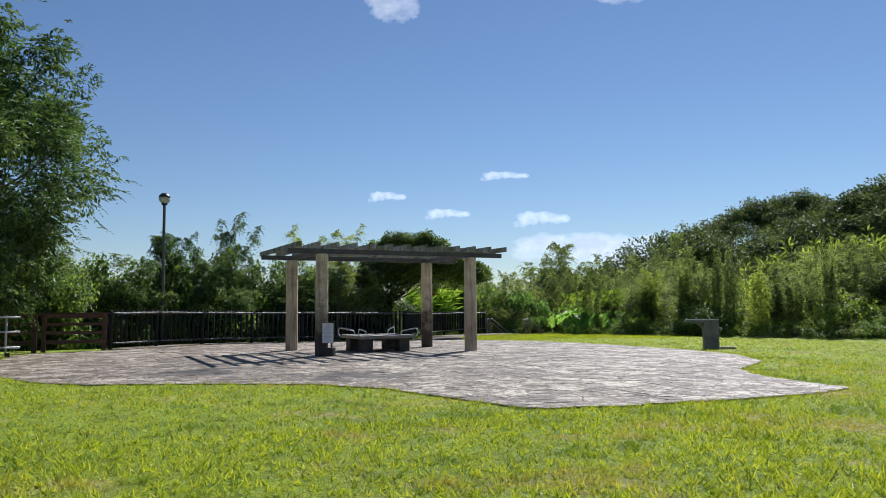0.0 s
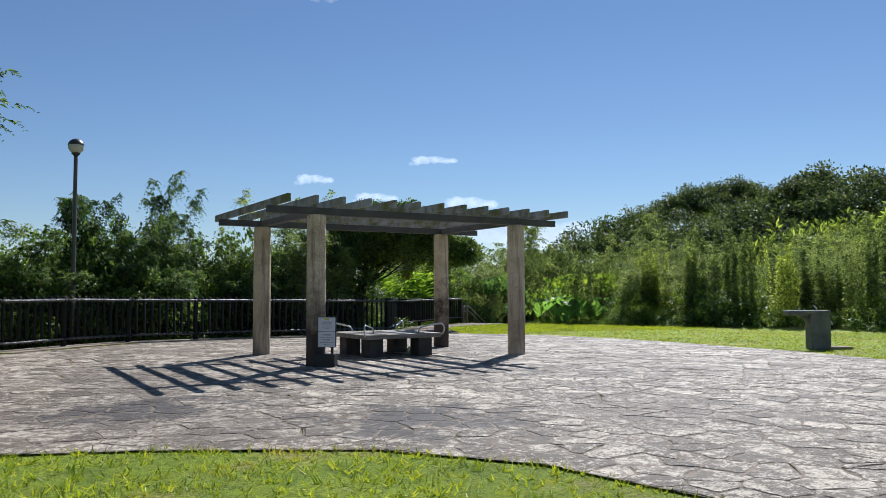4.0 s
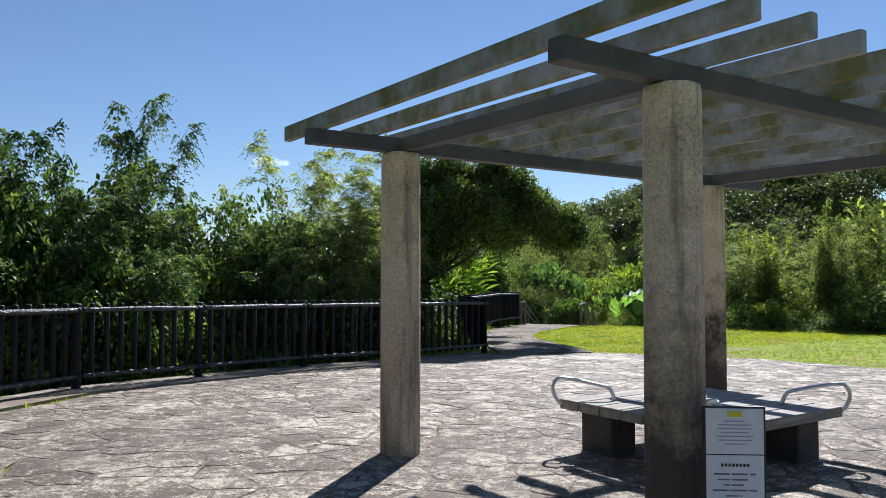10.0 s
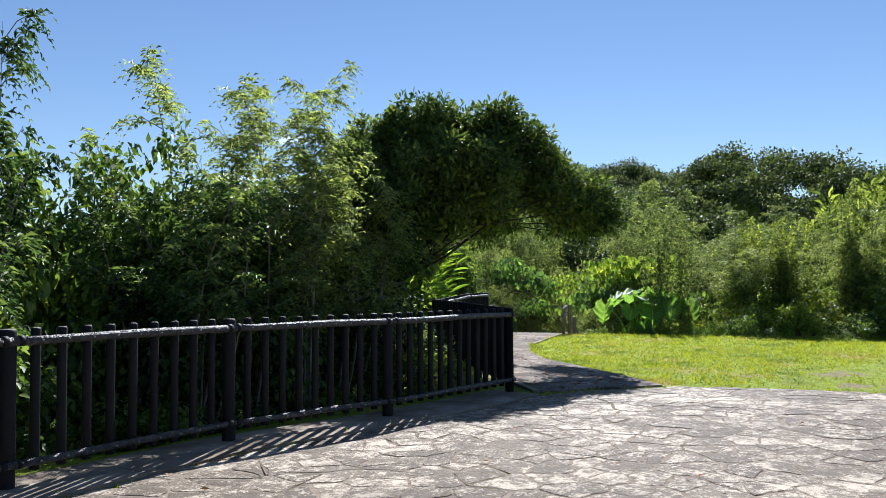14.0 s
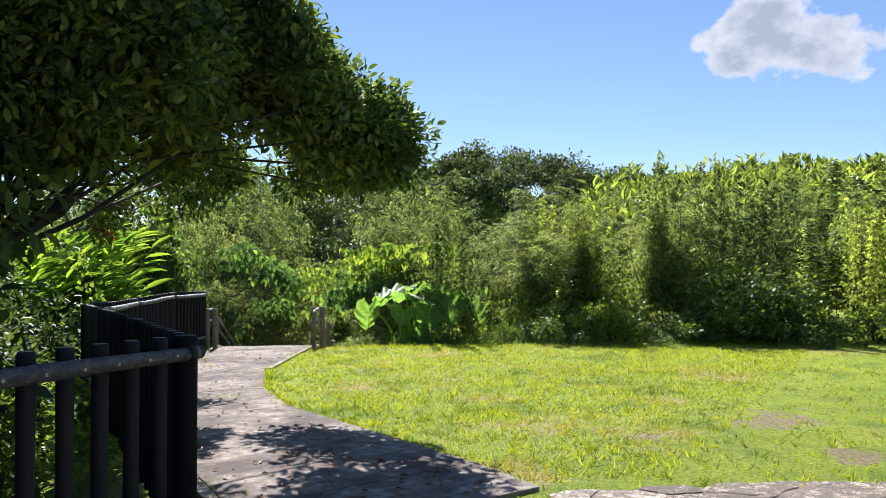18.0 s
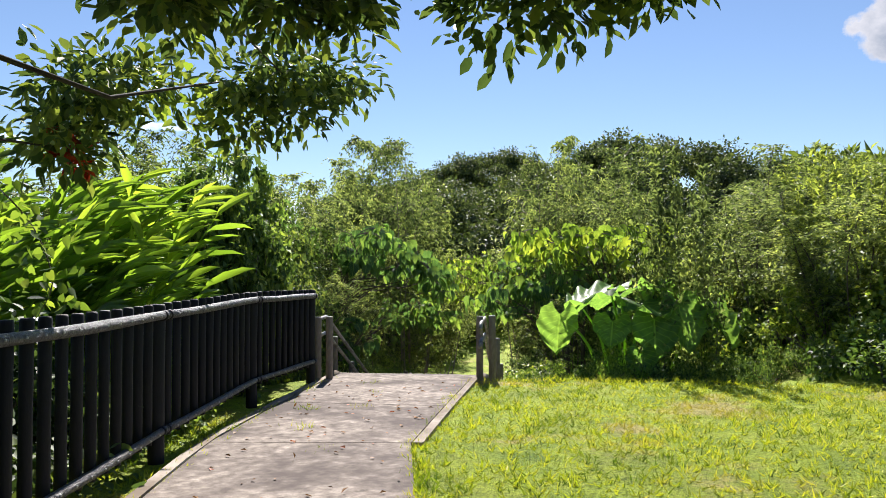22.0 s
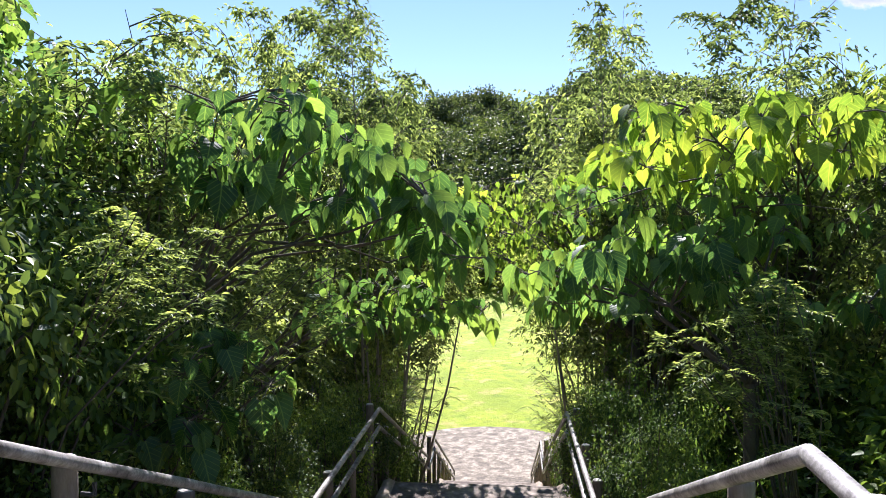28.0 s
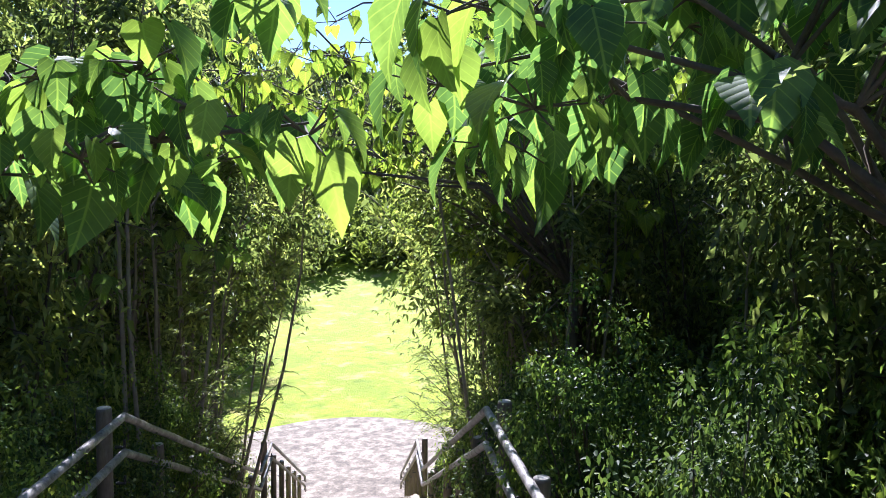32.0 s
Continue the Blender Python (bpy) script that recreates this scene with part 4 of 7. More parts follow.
# ---------------------------------------------------------------- stairs down to the lower lawn
def make_stairs():
    x0, y0 = STAIR_O
    ang = math.degrees(math.atan2(STAIR_D.y, STAIR_D.x))
    top = thing("garden_stairs", pose(x0, y0, 0, 0, 0, ang), "long outdoor stairs with log-edged treads going downhill", "stairs", kind="structure")
    flights = [(0.55, 4.95, -0.35, -2.42, 12), (8.6, 15.0, -2.42, -5.08, 15), (16.4, 23.2, -5.08, -8.0, 16)]
    for s0, s1, z0, z1, n in flights:
        tread = (s1 - s0) / n
        rise = (z0 - z1) / n
        slab = Shape().box((tread / 2 + 0.03, 0, -0.17), (tread + 0.06, 2.16, 0.34), 0, 0.008).done("tread", M_PATH)
        log = Shape().tube([(0, -1.08, 0), (0, -0.5, 0.004), (0, 0.5, -0.003), (0, 1.08, 0)], [0.065, 0.07, 0.066, 0.068], 10).done("log_edge", M_STAIRPOST, True)
        for i in range(n):
            z = z0 - rise * (i + 1)
            child("tread", slab, top, "", pose(s0 + i * tread, 0, z))
            child("log_edge", log, top, "", pose(s0 + i * tread, 0, z + rise - 0.06))
    for a, b, z in ((4.95, 8.6, -2.42), (15.0, 16.4, -5.08), (0.0, 0.55, -0.35)):
        child("landing", Shape().box(((a + b) / 2, 0, z - 0.17), (b - a - 0.01, 2.16, 0.34), 0, 0.008).done("landing", M_PATH), top, "concrete landing")
    for l in (1.0, -1.0):
        child("side_kerb", Shape().tube([(s, l * 1.16, z - 0.06) for s, z in STAIR_LINE], 0.11, 8).done("side_kerb", M_KERB, True), top)


make_stairs()


def make_handrail(l, first, label):
    ang = math.degrees(math.atan2(STAIR_D.y, STAIR_D.x))
    x0, y0 = STAIR_O
    top = thing("stair_handrail", pose(x0, y0, 0, 0, 0, ang), label, "handrail")
    spots = first + [(1.5, 0.0), (2.7, 0.0), (3.9, 0.0), (5.0, 0.0), (6.2, 0.0), (7.4, 0.0), (8.6, 0.12), (9.9, 0.0), (11.2, 0.0), (12.5, 0.0), (13.8, 0.0), (15.0, 0.0), (16.4, 0.1), (17.7, 0.0), (19.0, 0.0), (20.3, 0.0), (21.6, 0.0), (22.9, 0.0)]
    sgn = 1 if l > 0 else -1
    for k, (s, extra) in enumerate(spots):
        z = stair_level(s)
        off = extra if k < len(first) else 0.0
        tall = 0.93 + (0.0 if k < len(first) else extra)
        lo = -0.5
        post = child("post", Shape().lathe([(0.052, lo), (0.053, 0.2), (0.052, tall - 0.02), (0.047, tall)], 14).done("post", M_STAIRPOST, True), top, "", pose(s, l + sgn * (0.1 + off), z, 0, 0, 31 * k))
        child("post_top", Shape().lathe([(0.047, tall), (0.042, tall + 0.006)], 14).done("post_top", M_POSTTOP), post, "pale cut top")
        if k >= len(first):
            for h in (0.83, 0.58):
                child("bracket", Shape().tube([(0, -sgn * 0.07, h - 0.05), (0, -sgn * 0.13, h - 0.05), (0, -sgn * 0.13, h)], 0.011, 6).done("bracket", M_LAMPCAP), post, "", pose(0, 0, 0, 0, 0, -31 * k))
    for drop in (0.0, 0.25):
        line = [(-0.42, 0.42), (-0.30, 0.5), (0.5, 0.53), (4.95, -1.38), (8.6, -1.43), (15.05, -4.12), (16.4, -4.08), (23.0, -7.02), (23.25, -7.25)]
        pts = []
        for (a, za), (b, zb) in zip(line, line[1:]):
            n = max(1, int((b - a) / 0.6))
            pts += [(a + (b - a) * i / n, l - sgn * 0.03, za + (zb - za) * i / n - drop + 0.003 * math.sin(9 * i + a)) for i in range(n)]
        pts.append((line[-1][0], l - sgn * 0.03, line[-1][1] - drop))
        child("rail", Shape().tube(pts, 0.028, 10).done("rail", M_STAIRRAIL, True), top, "worn pale handrail pipe")


make_handrail(1.32, [(-0.45, -0.27), (-0.33, -0.41)], "two-tier worn handrail on imitation-log posts by the stairs")
make_handrail(-1.22, [(0.2, 0.0), (0.02, -0.17)], "two-tier weathered handrail on imitation-log posts by the stairs")

# ---------------------------------------------------------------- plants: patterns built once


def stems_mesh(name, lines, mat, sides=5):
    s = Shape()
    for pts, r0, r1 in lines:
        n = len(pts)
        s.tube(pts, [r0 + (r1 - r0) * i / (n - 1) for i in range(n)], sides, False)
    return s.done(name, mat, True)


def feathery_pattern(seed, height, spread_r, shoots, per_shoot, mat=None, frond=0.38, leaflet=0.17, fill=0, start=0.25, bark=None):
    """An airy shrub: arching shoots with side twigs that carry feathery leaves, and leafy climbers below."""
    rng = np.random.default_rng(seed)
    lines, base, dirs, lens = [], [], [], []
    low = []
    for k in range(shoots):
        a = rng.uniform(0, 2 * math.pi)
        r = spread_r * math.sqrt(rng.uniform(0.02, 1))
        h = height * rng.uniform(0.6, 1.0) * (1 - 0.3 * (r / spread_r) ** 2)
        foot = np.array([0.3 * r * math.cos(a), 0.3 * r * math.sin(a), 0.0])
        tip = np.array([r * math.cos(a), r * math.sin(a), h])
        lean = np.array([rng.normal() * 0.3, rng.normal() * 0.3, 0])
        pts = [foot * (1 - t) + tip * t + lean * math.sin(math.pi * t) + np.array([0, 0, 0.1 * h * math.sin(math.pi * t)]) for t in np.linspace(0, 1, 7)]
        lines.append(([tuple(p) for p in pts], 0.016 * height / 3, 0.003))
        twigs = max(4, per_shoot // 4)
        for q in range(twigs):
            t = rng.uniform(start, 0.98)
            i = min(5, int(t * 6))
            p = pts[i] + (pts[i + 1] - pts[i]) * (t * 6 - i)
            b = rng.uniform(0, 2 * math.pi)
            reach = rng.uniform(0.35, 0.95) * (1.15 - 0.7 * t) * height / 3.6
            e = p + np.array([math.cos(b) * reach, math.sin(b) * reach, reach * rng.uniform(0.1, 0.75)])
            m = (p + e) / 2 + np.array([0, 0, 0.12 * reach])
            lines.append(([tuple(p), tuple(m), tuple(e)], 0.007, 0.003))
            low.append(m)
            for j in range(9):
                u = rng.uniform(0.1, 1.0)
                c = p * (1 - u) ** 2 + 2 * m * u * (1 - u) + e * u * u
                bb = b + rng.normal() * 1.1
                base.append(c)
                dirs.append(np.array([math.cos(bb), math.sin(bb), rng.uniform(-0.45, 0.55)]))
                lens.append(frond * rng.uniform(0.55, 1.1))
        for q in range(16):
            t = rng.uniform(0.5, 1.0)
            i = min(5, int(t * 6))
            p = pts[i] + (pts[i + 1] - pts[i]) * (t * 6 - i)
            b = rng.uniform(0, 2 * math.pi)
            base.append(p)
            dirs.append(np.array([math.cos(b), math.sin(b), rng.uniform(-0.3, 0.7)]))
            lens.append(frond * rng.uniform(0.7, 1.3))
    groups = [fronds(rng, np.array(base), np.array(dirs), np.array(lens), 5, leaflet, 0.3)]
    if fill:
        pick = [c * np.array([1, 1, 0.75]) for c in low if c[2] < height * 0.68][: fill]
        groups.append(clump_leaves(rng, pick, [0.34] * len(pick), 30, 0.10, 0.06, DIAMOND, 0.7, 1.0, 0.3))
    v, f = joined(groups)
    return stems_mesh("wood", lines, bark or M_BARK), tri_mesh("crown", v, f, mat or M_FEATHER)


def mound_pattern(seed, height, radius, clumps, count, leaf, width, mat, shape=DIAMOND, droop=0.55, hang=0):
    """A bush overgrown with climbers: uneven heaps of leaves on bent stems."""
    rng = np.random.default_rng(seed)
    centres, radii, lines = [], [], []
    for k in range(clumps):
        a = rng.uniform(0, 2 * math.pi)
        r = radius * math.sqrt(rng.uniform(0, 1))
        top = height * (1 - 0.55 * (r / radius) ** 2) * rng.uniform(0.75, 1.05)
        z = rng.uniform(0.12, 1.0) ** 0.6 * top
        c = np.array([r * math.cos(a), r * math.sin(a), z])
        centres.append(c)
        radii.append(rng.uniform(0.22, 0.46) * radius / 1.6)
        if k % 3 == 0:
            mid = c * np.array([0.5, 0.5, 0.55]) + rng.normal(size=3) * 0.12
            lines.append(([(0.2 * c[0], 0.2 * c[1], -0.2), tuple(mid), tuple(c)], 0.03, 0.008))
    groups = [clump_leaves(rng, centres, radii, count, leaf, width, shape, droop, 0.8, 0.35)]
    for k in range(hang):
        c = centres[rng.integers(len(centres))]
        a = rng.uniform(0, 2 * math.pi)
        top = c + np.array([math.cos(a), math.sin(a), 0]) * 0.4
        n = 16
        t = np.linspace(0, 1, n)
        p = top + np.stack([0.1 * np.sin(5 * t + a), 0.1 * np.cos(4 * t), -t * rng.uniform(0.7, 1.5)], 1) + rng.normal(size=(n, 3)) * 0.04
        d = rng.normal(size=(n, 3)) * 0.6 + [0, 0, -0.7]
        groups.append(leaves(shape, p, d, rng.normal(size=(n, 3)) + [0, 0, 0.6], leaf * 0.8, width * 0.8))
    v, f = joined(groups)
    return stems_mesh("wood", lines, M_BARK), tri_mesh("crown", v, f, mat)


def plume_pattern(seed, height, spread_r, plumes, mat, leaflet=0.25):
    """A thicket of upright feathery plumes, each a thin stem ringed with fronds that shorten to its tip."""
    rng = np.random.default_rng(seed)
    lines, base, dirs, lens = [], [], [], []
    for k in range(plumes):
        a, r = rng.uniform(0, 6.28), spread_r * math.sqrt(rng.uniform(0.0, 1))
        h = height * rng.uniform(0.55, 1.0)
        foot = np.array([r * math.cos(a), r * math.sin(a), 0.0])
        lean = rng.normal(size=3) * np.array([0.16, 0.16, 0]) * h / 2
        pts = [foot + lean * t * t + np.array([0, 0, h * t]) for t in np.linspace(0, 1, 6)]
        lines.append(([tuple(p) for p in pts], 0.014, 0.003))
        n = int(14 * h)
        for q in range(n):
            t = 0.18 + 0.82 * (q + rng.random()) / n
            i = min(4, int(t * 5))
            b = 2.4 * q + rng.normal() * 0.4
            base.append(pts[i] + (pts[i + 1] - pts[i]) * (t * 5 - i))
            dirs.append(np.array([math.cos(b), math.sin(b), 0.25 + 0.9 * t + 0.25 * rng.normal()]))
            lens.append((0.2 + 0.62 * (1 - t) ** 0.6) * rng.uniform(0.6, 1.15))
    v, f = fronds(rng, np.array(base), np.array(dirs), np.array(lens), 4, leaflet, 0.32)
    return stems_mesh("wood", lines, M_BARK), tri_mesh("crown", v, f, mat)


def plume_strips(rng, feet, heights, radius, count, length, width):
    """Far plumes: upright tufts of strip-like fronds round a tip, joined."""
    k = len(feet)
    t = np.clip(rng.random((k, count)), 0.02, 1) ** 0.75
    b = rng.uniform(0, 6.28, (k, count))
    lean = rng.normal(size=(k, 1, 3)) * np.array([0.14, 0.14, 0])
    out = np.stack([np.cos(b), np.sin(b), np.zeros_like(b)], 2)
    r = (radius[:, None] * (1.05 - t) ** 0.7 * rng.random((k, count)) ** 0.5)[:, :, None]
    p = feet[:, None, :] + np.array([0, 0, 1.0]) * (heights[:, None] * t)[:, :, None] + lean * (heights[:, None] * t)[:, :, None] + out * r
    d = out + np.array([0, 0, 1.0]) * (0.15 + 0.9 * t + 0.35 * rng.normal(size=t.shape))[:, :, None] + 0.25 * rng.normal(size=p.shape)
    n = out * 0.6 + np.array([0, 0, 1.0]) + 0.5 * rng.normal(size=p.shape)
    ln = (length * (0.6 + 0.7 * rng.random((k, count)))).ravel()
    return leaves(DIAMOND, p.reshape(-1, 3), d.reshape(-1, 3), n.reshape(-1, 3), ln, ln * width)


def plant(name, pattern, m, label, category, group=""):
    top = thing(name, m, label, category, group)
    child("wood", pattern[0], top)
    child("crown", pattern[1], top)
    return top


def put_plant(name, pattern, x, y, turn, k, kz, label, category, group, sink=0.1):
    top = thing(name, pose(x, y, terrain(x, y) - sink, 0, 0, turn), label, category, group)
    for n, me in zip(("wood", "crown"), pattern):
        child(n, me, top, "", Matrix.Diagonal((k, k, kz, 1)))
    return top


MOUND = [mound_pattern(21, 2.6, 1.7, 46, 62, 0.13, 0.10, M_VINE, HEART, 0.6, 5)[0:2], mound_pattern(22, 2.3, 1.8, 48, 60, 0.12, 0.09, M_BROAD, DIAMOND, 0.5, 3), mound_pattern(23, 2.8, 1.6, 48, 95, 0.10, 0.06, M_VINE, DIAMOND, 0.5, 6)]
LOWBUSH = [mound_pattern(31, 1.0, 1.2, 26, 60, 0.09, 0.06, M_VINE, DIAMOND, 0.3), mound_pattern(32, 1.1, 1.1, 26, 60, 0.10, 0.07, M_BROAD, DIAMOND, 0.3)]
TALL = [feathery_pattern(41, 5.2, 2.0, 17, 36, frond=0.44, leaflet=0.125, fill=120), feathery_pattern(42, 5.5, 1.8, 16, 38, frond=0.44, leaflet=0.125, fill=120), feathery_pattern(43, 4.6, 2.0, 17, 34, frond=0.42, leaflet=0.125, fill=120)]
DENSE = [mound_pattern(51, 4.0, 1.9, 105, 80, 0.12, 0.085, M_VINE, DIAMOND, 0.6, 12), mound_pattern(52, 3.6, 1.8, 95, 80, 0.13, 0.085, M_VINE, DIAMOND, 0.6, 10)]


FINE = [mound_pattern(25, 2.5, 1.5, 80, 150, 0.08, 0.036, M_VINE, DIAMOND, 0.5, 14), mound_pattern(26, 2.2, 1.5, 70, 130, 0.07, 0.03, M_FEATHER, DIAMOND, 0.5, 14)]
HIGH = [feathery_pattern(45, 5.2, 1.9, 12, 44, frond=0.44, leaflet=0.13, start=0.58, bark=M_PALEBARK), feathery_pattern(46, 5.0, 2.1, 12, 44, frond=0.44, leaflet=0.13, start=0.55, bark=M_PALEBARK)]


THIN = [feathery_pattern(55, 5.2, 1.5, 6, 48, frond=0.42, leaflet=0.125, start=0.38, bark=M_PALEBARK), feathery_pattern(56, 5.0, 1.5, 6, 48, frond=0.42, leaflet=0.125, start=0.35, bark=M_PALEBARK)]
AIRY = [feathery_pattern(49, 5.2, 1.5, 5, 46, frond=0.42, leaflet=0.12, start=0.6, bark=M_PALEBARK), feathery_pattern(50, 5.0, 1.6, 5, 50, frond=0.42, leaflet=0.12, start=0.62, bark=M_PALEBARK)]
# the second pattern has canopy shade put into its darker leaf colour
WALL = [mound_pattern(27, 4.2, 1.5, 120, 105, 0.075, 0.042, M_VINE, OVAL, 0.5, 18), mound_pattern(28, 3.8, 1.5, 110, 105, 0.08, 0.042, M_DARKLEAF, OVAL, 0.5, 16)]
TOWER = [mound_pattern(35, 4.1, 1.1, 130, 70, 0.12, 0.085, M_VINE, HEART, 0.6, 22), mound_pattern(36, 4.0, 1.1, 130, 80, 0.10, 0.07, M_VINE, HEART, 0.6, 22)]
PLUME = [plume_pattern(61, 3.6, 1.7, 13, M_FEATHER), plume_pattern(62, 3.2, 1.6, 12, M_SLOPE), plume_pattern(63, 4.0, 1.5, 12, M_FEATHER)]


def hedge_row():
    """Overgrown bank on the far side of the lawn."""
    rng = random.Random(17)
    pts = spread([(25.5, 38.9 + 1.8), (27.3, 38.9), (29.2, 34.0), (30.3, 30.0), (31.5, 23.0), (33.5, 10.0), (35.0, -2.0)], 1.35)
    labels = ("airy feathery green shrub on the bank", "bush overgrown with dark green climbers", "low leafy undergrowth at the lawn's edge")
    for n, (p, d) in enumerate(pts):
        out = Vector((d.y, -d.x)) * -1
        q = p + out * 0.9 + Vector((rng.uniform(-0.3, 0.3), rng.uniform(-0.3, 0.3)))
        if n > 1 and math.hypot(q.x - 28.4, q.y - 40.2) > 2.6:
            put_plant("shrub", LOWBUSH[n % 2], q.x - out.x * 0.2, q.y - out.y * 0.2, rng.uniform(0, 360), rng.uniform(0.8, 1.1), rng.uniform(0.7, 1.1), labels[2], "shrub", "undergrowth along the lawn")
        for row, dist in enumerate((2.3, 4.6, 7.2, 10.5, 14.5, 19.5)):
            if row > 2 and n % 2 or row > 4 and n % 3:
                continue
            q = p + out * (dist + rng.uniform(-0.8, 0.8)) + d * rng.uniform(-0.6, 0.6)
            s, l = stair_coords(q.x, q.y)
            if s > -1 and abs(l) < 3.4:
                continue
            if math.hypot(q.x - 28.5, q.y - 40.2) < (2.5 if row < 2 else 2.8):
                continue
            if row < 3 and rng.random() < 0.28:
                continue
            kind = rng.random()
            grow = (0.72, 0.86, 0.92, 1.0, 1.05, 1.1)[row]
            if q.y > 36.5 and row < 4:
                put_plant("shrub", MOUND[1 if rng.random() < 0.6 else 0], q.x, q.y, rng.uniform(0, 360), grow * rng.uniform(0.7, 1.0), grow * rng.uniform(0.8, 1.1), labels[1], "shrub", "shrubs on the bank")
            elif kind < (0.15, 0.38, 0.55, 0.75, 0.8, 0.85)[row]:
                put_plant("shrub", PLUME[rng.randrange(3)], q.x, q.y, rng.uniform(0, 360), grow * rng.uniform(0.75, 1.15), grow * rng.uniform(0.75, 1.35), labels[0], "shrub", "shrubs on the bank")
            else:
                put_plant("shrub", MOUND[(0, 1, 1, 2)[rng.randrange(4)]], q.x, q.y, rng.uniform(0, 360), grow * rng.uniform(0.85, 1.3), grow * rng.uniform(0.85, 1.35), labels[1], "shrub", "shrubs on the bank")


hedge_row()


PALE = [feathery_pattern(47, 4.4, 1.5, 9, 40, M_LEFTTREE, frond=0.42, leaflet=0.14, start=0.42, bark=M_PALEBARK), feathery_pattern(48, 4.9, 1.3, 9, 44, M_LEFTTREE, frond=0.42, leaflet=0.14, start=0.4, bark=M_PALEBARK)]


def left_thicket():
    """Tall airy trees and climbers behind the black fence."""
    rng = random.Random(23)

    def grow(pattern, nominal, x, y, top_z, wide, name, label, group="thicket behind the fence"):
        z = terrain(x, y) - 0.3
        put_plant(name, pattern, x, y, rng.uniform(0, 360), wide, (top_z - z) / nominal, label, name, group, 0.3)

    draped, airy = "tall bush hung with dark green climbers", "slender tree with feathery light green leaves"
    # the tallest crowns: place and height of the top
    for x, y, top_z, sort in ((2.6, 33.6, 3.7, 0), (4.2, 34.2, 3.4, 0), (5.5, 34.7, 4.9, 1), (5.2, 34.3, 4.2, 0), (6.3, 34.9, 4.0, 0), (7.5, 35.3, 5.1, 1), (7.4, 35.0, 4.3, 0), (8.2, 35.5, 4.5, 1), (9.2, 35.8, 3.7, 0), (10.0, 36.0, 3.8, 0),
                              (10.8, 36.3, 4.9, 1), (10.9, 36.0, 3.9, 0), (12.3, 36.8, 4.3, 1), (13.0, 37.0, 5.0, 1)):
        if sort:
            grow(PALE[rng.randrange(2)], 3.9, x, y, top_z, 0.72, "tree", airy) if x < 10 else grow(THIN[rng.randrange(2)], 5.0, x, y, top_z, 0.85, "tree", airy)
        else:
            grow(DENSE[rng.randrange(2)], 3.9, x, y, top_z, 0.85, "shrub", draped)
    # pale-stemmed feathery trees close behind the fence
    for k, (x, y, top_z) in enumerate(((13.3, 35.6, 4.9), (10.3, 34.2, 3.6), (7.0, 33.7, 4.0), (12.2, 34.7, 3.9), (3.9, 32.9, 3.7), (12.7, 35.2, 4.6), (11.5, 34.7, 4.3))):
        grow(PALE[k % 2] if x < 11 else THIN[k % 2], 4.4 if x < 11 else 5.0, x, y, top_z, 0.8, "tree", "pale-stemmed tree with feathery grey-green leaves")
    pts = spread([(-6.0, 33.5), (1.0, 31.6), (5.0, 33.2), (9.9, 34.6), (13.6, 35.8)], 1.45)
    for n, (p, d) in enumerate(pts):
        out = Vector((-d.y, d.x))
        if p.x < 1.5:
            for row, dist in enumerate((0.4, 2.6)):
                q = p + out * dist
                grow(DENSE[(n + row) % 2], 3.9, q.x, q.y, rng.uniform(3.2, 4.6), 1.0, "shrub", draped)
                grow(TALL[(n + row) % 3], 4.9, q.x + 0.7, q.y + 0.5, rng.uniform(3.6, 5.0), 0.9, "tree", airy)
        else:
            for dist, lo, hi, wide in ((0.3, 1.9, 3.1, 0.75), (1.4, 2.6, 3.5, 0.85), (4.0, 2.6, 3.6, 1.1)):
                q = p + out * (dist + rng.uniform(-0.3, 0.3)) + d * rng.uniform(-0.5, 0.5)
                if math.hypot(q.x - 4.8, q.y - 32.4) < 0.8 or dist < 1 and n % 2 and p.x > 8 or dist < 3 and p.x > 11:
                    continue
                grow((DENSE + FINE)[rng.randrange(3)], 3.7, q.x, q.y, rng.uniform(lo, hi), wide, "shrub", draped)
        q = p + out * -0.5
        put_plant("shrub", LOWBUSH[n % 2], q.x, q.y, rng.uniform(0, 360), 0.85, 0.75, "low undergrowth behind the fence", "shrub", "undergrowth behind the fence")
    for k in range(10):
        t = k / 9
        q = Vector((14.9, 35.4)) + (Vector((22.8, 44.4)) - Vector((14.9, 35.4))) * t
        if k in (3, 4, 5):
            continue
        put_plant("shrub", LOWBUSH[k % 2], q.x, q.y, 40 * k, 0.9, 0.8, "low undergrowth behind the fence", "shrub", "undergrowth behind the fence")


left_thicket()


# ---------------------------------------------------------------- the dark round tree beside the path
def limbs(rng, foot, ends, r0, twist=0.35, first=0.4):
    """Limbs from the trunk's fork out to each end."""
    lines = []
    foot = np.array(foot, float)
    for e in ends:
        e = np.array(e, float)
        mid = foot + (e - foot) * first + np.array([0, 0, 0.25 * np.linalg.norm(e - foot) * 0.5]) + rng.normal(size=3) * twist
        m2 = foot + (e - foot) * 0.75 + np.array([0, 0, 0.1]) + rng.normal(size=3) * twist * 0.6
        lines.append(([tuple(foot), tuple(foot * 0.5 + mid * 0.5 + rng.normal(size=3) * twist * 0.3), tuple(mid), tuple(m2), tuple(e)], r0 * rng.uniform(0.5, 0.8), r0 * 0.12))
    return lines


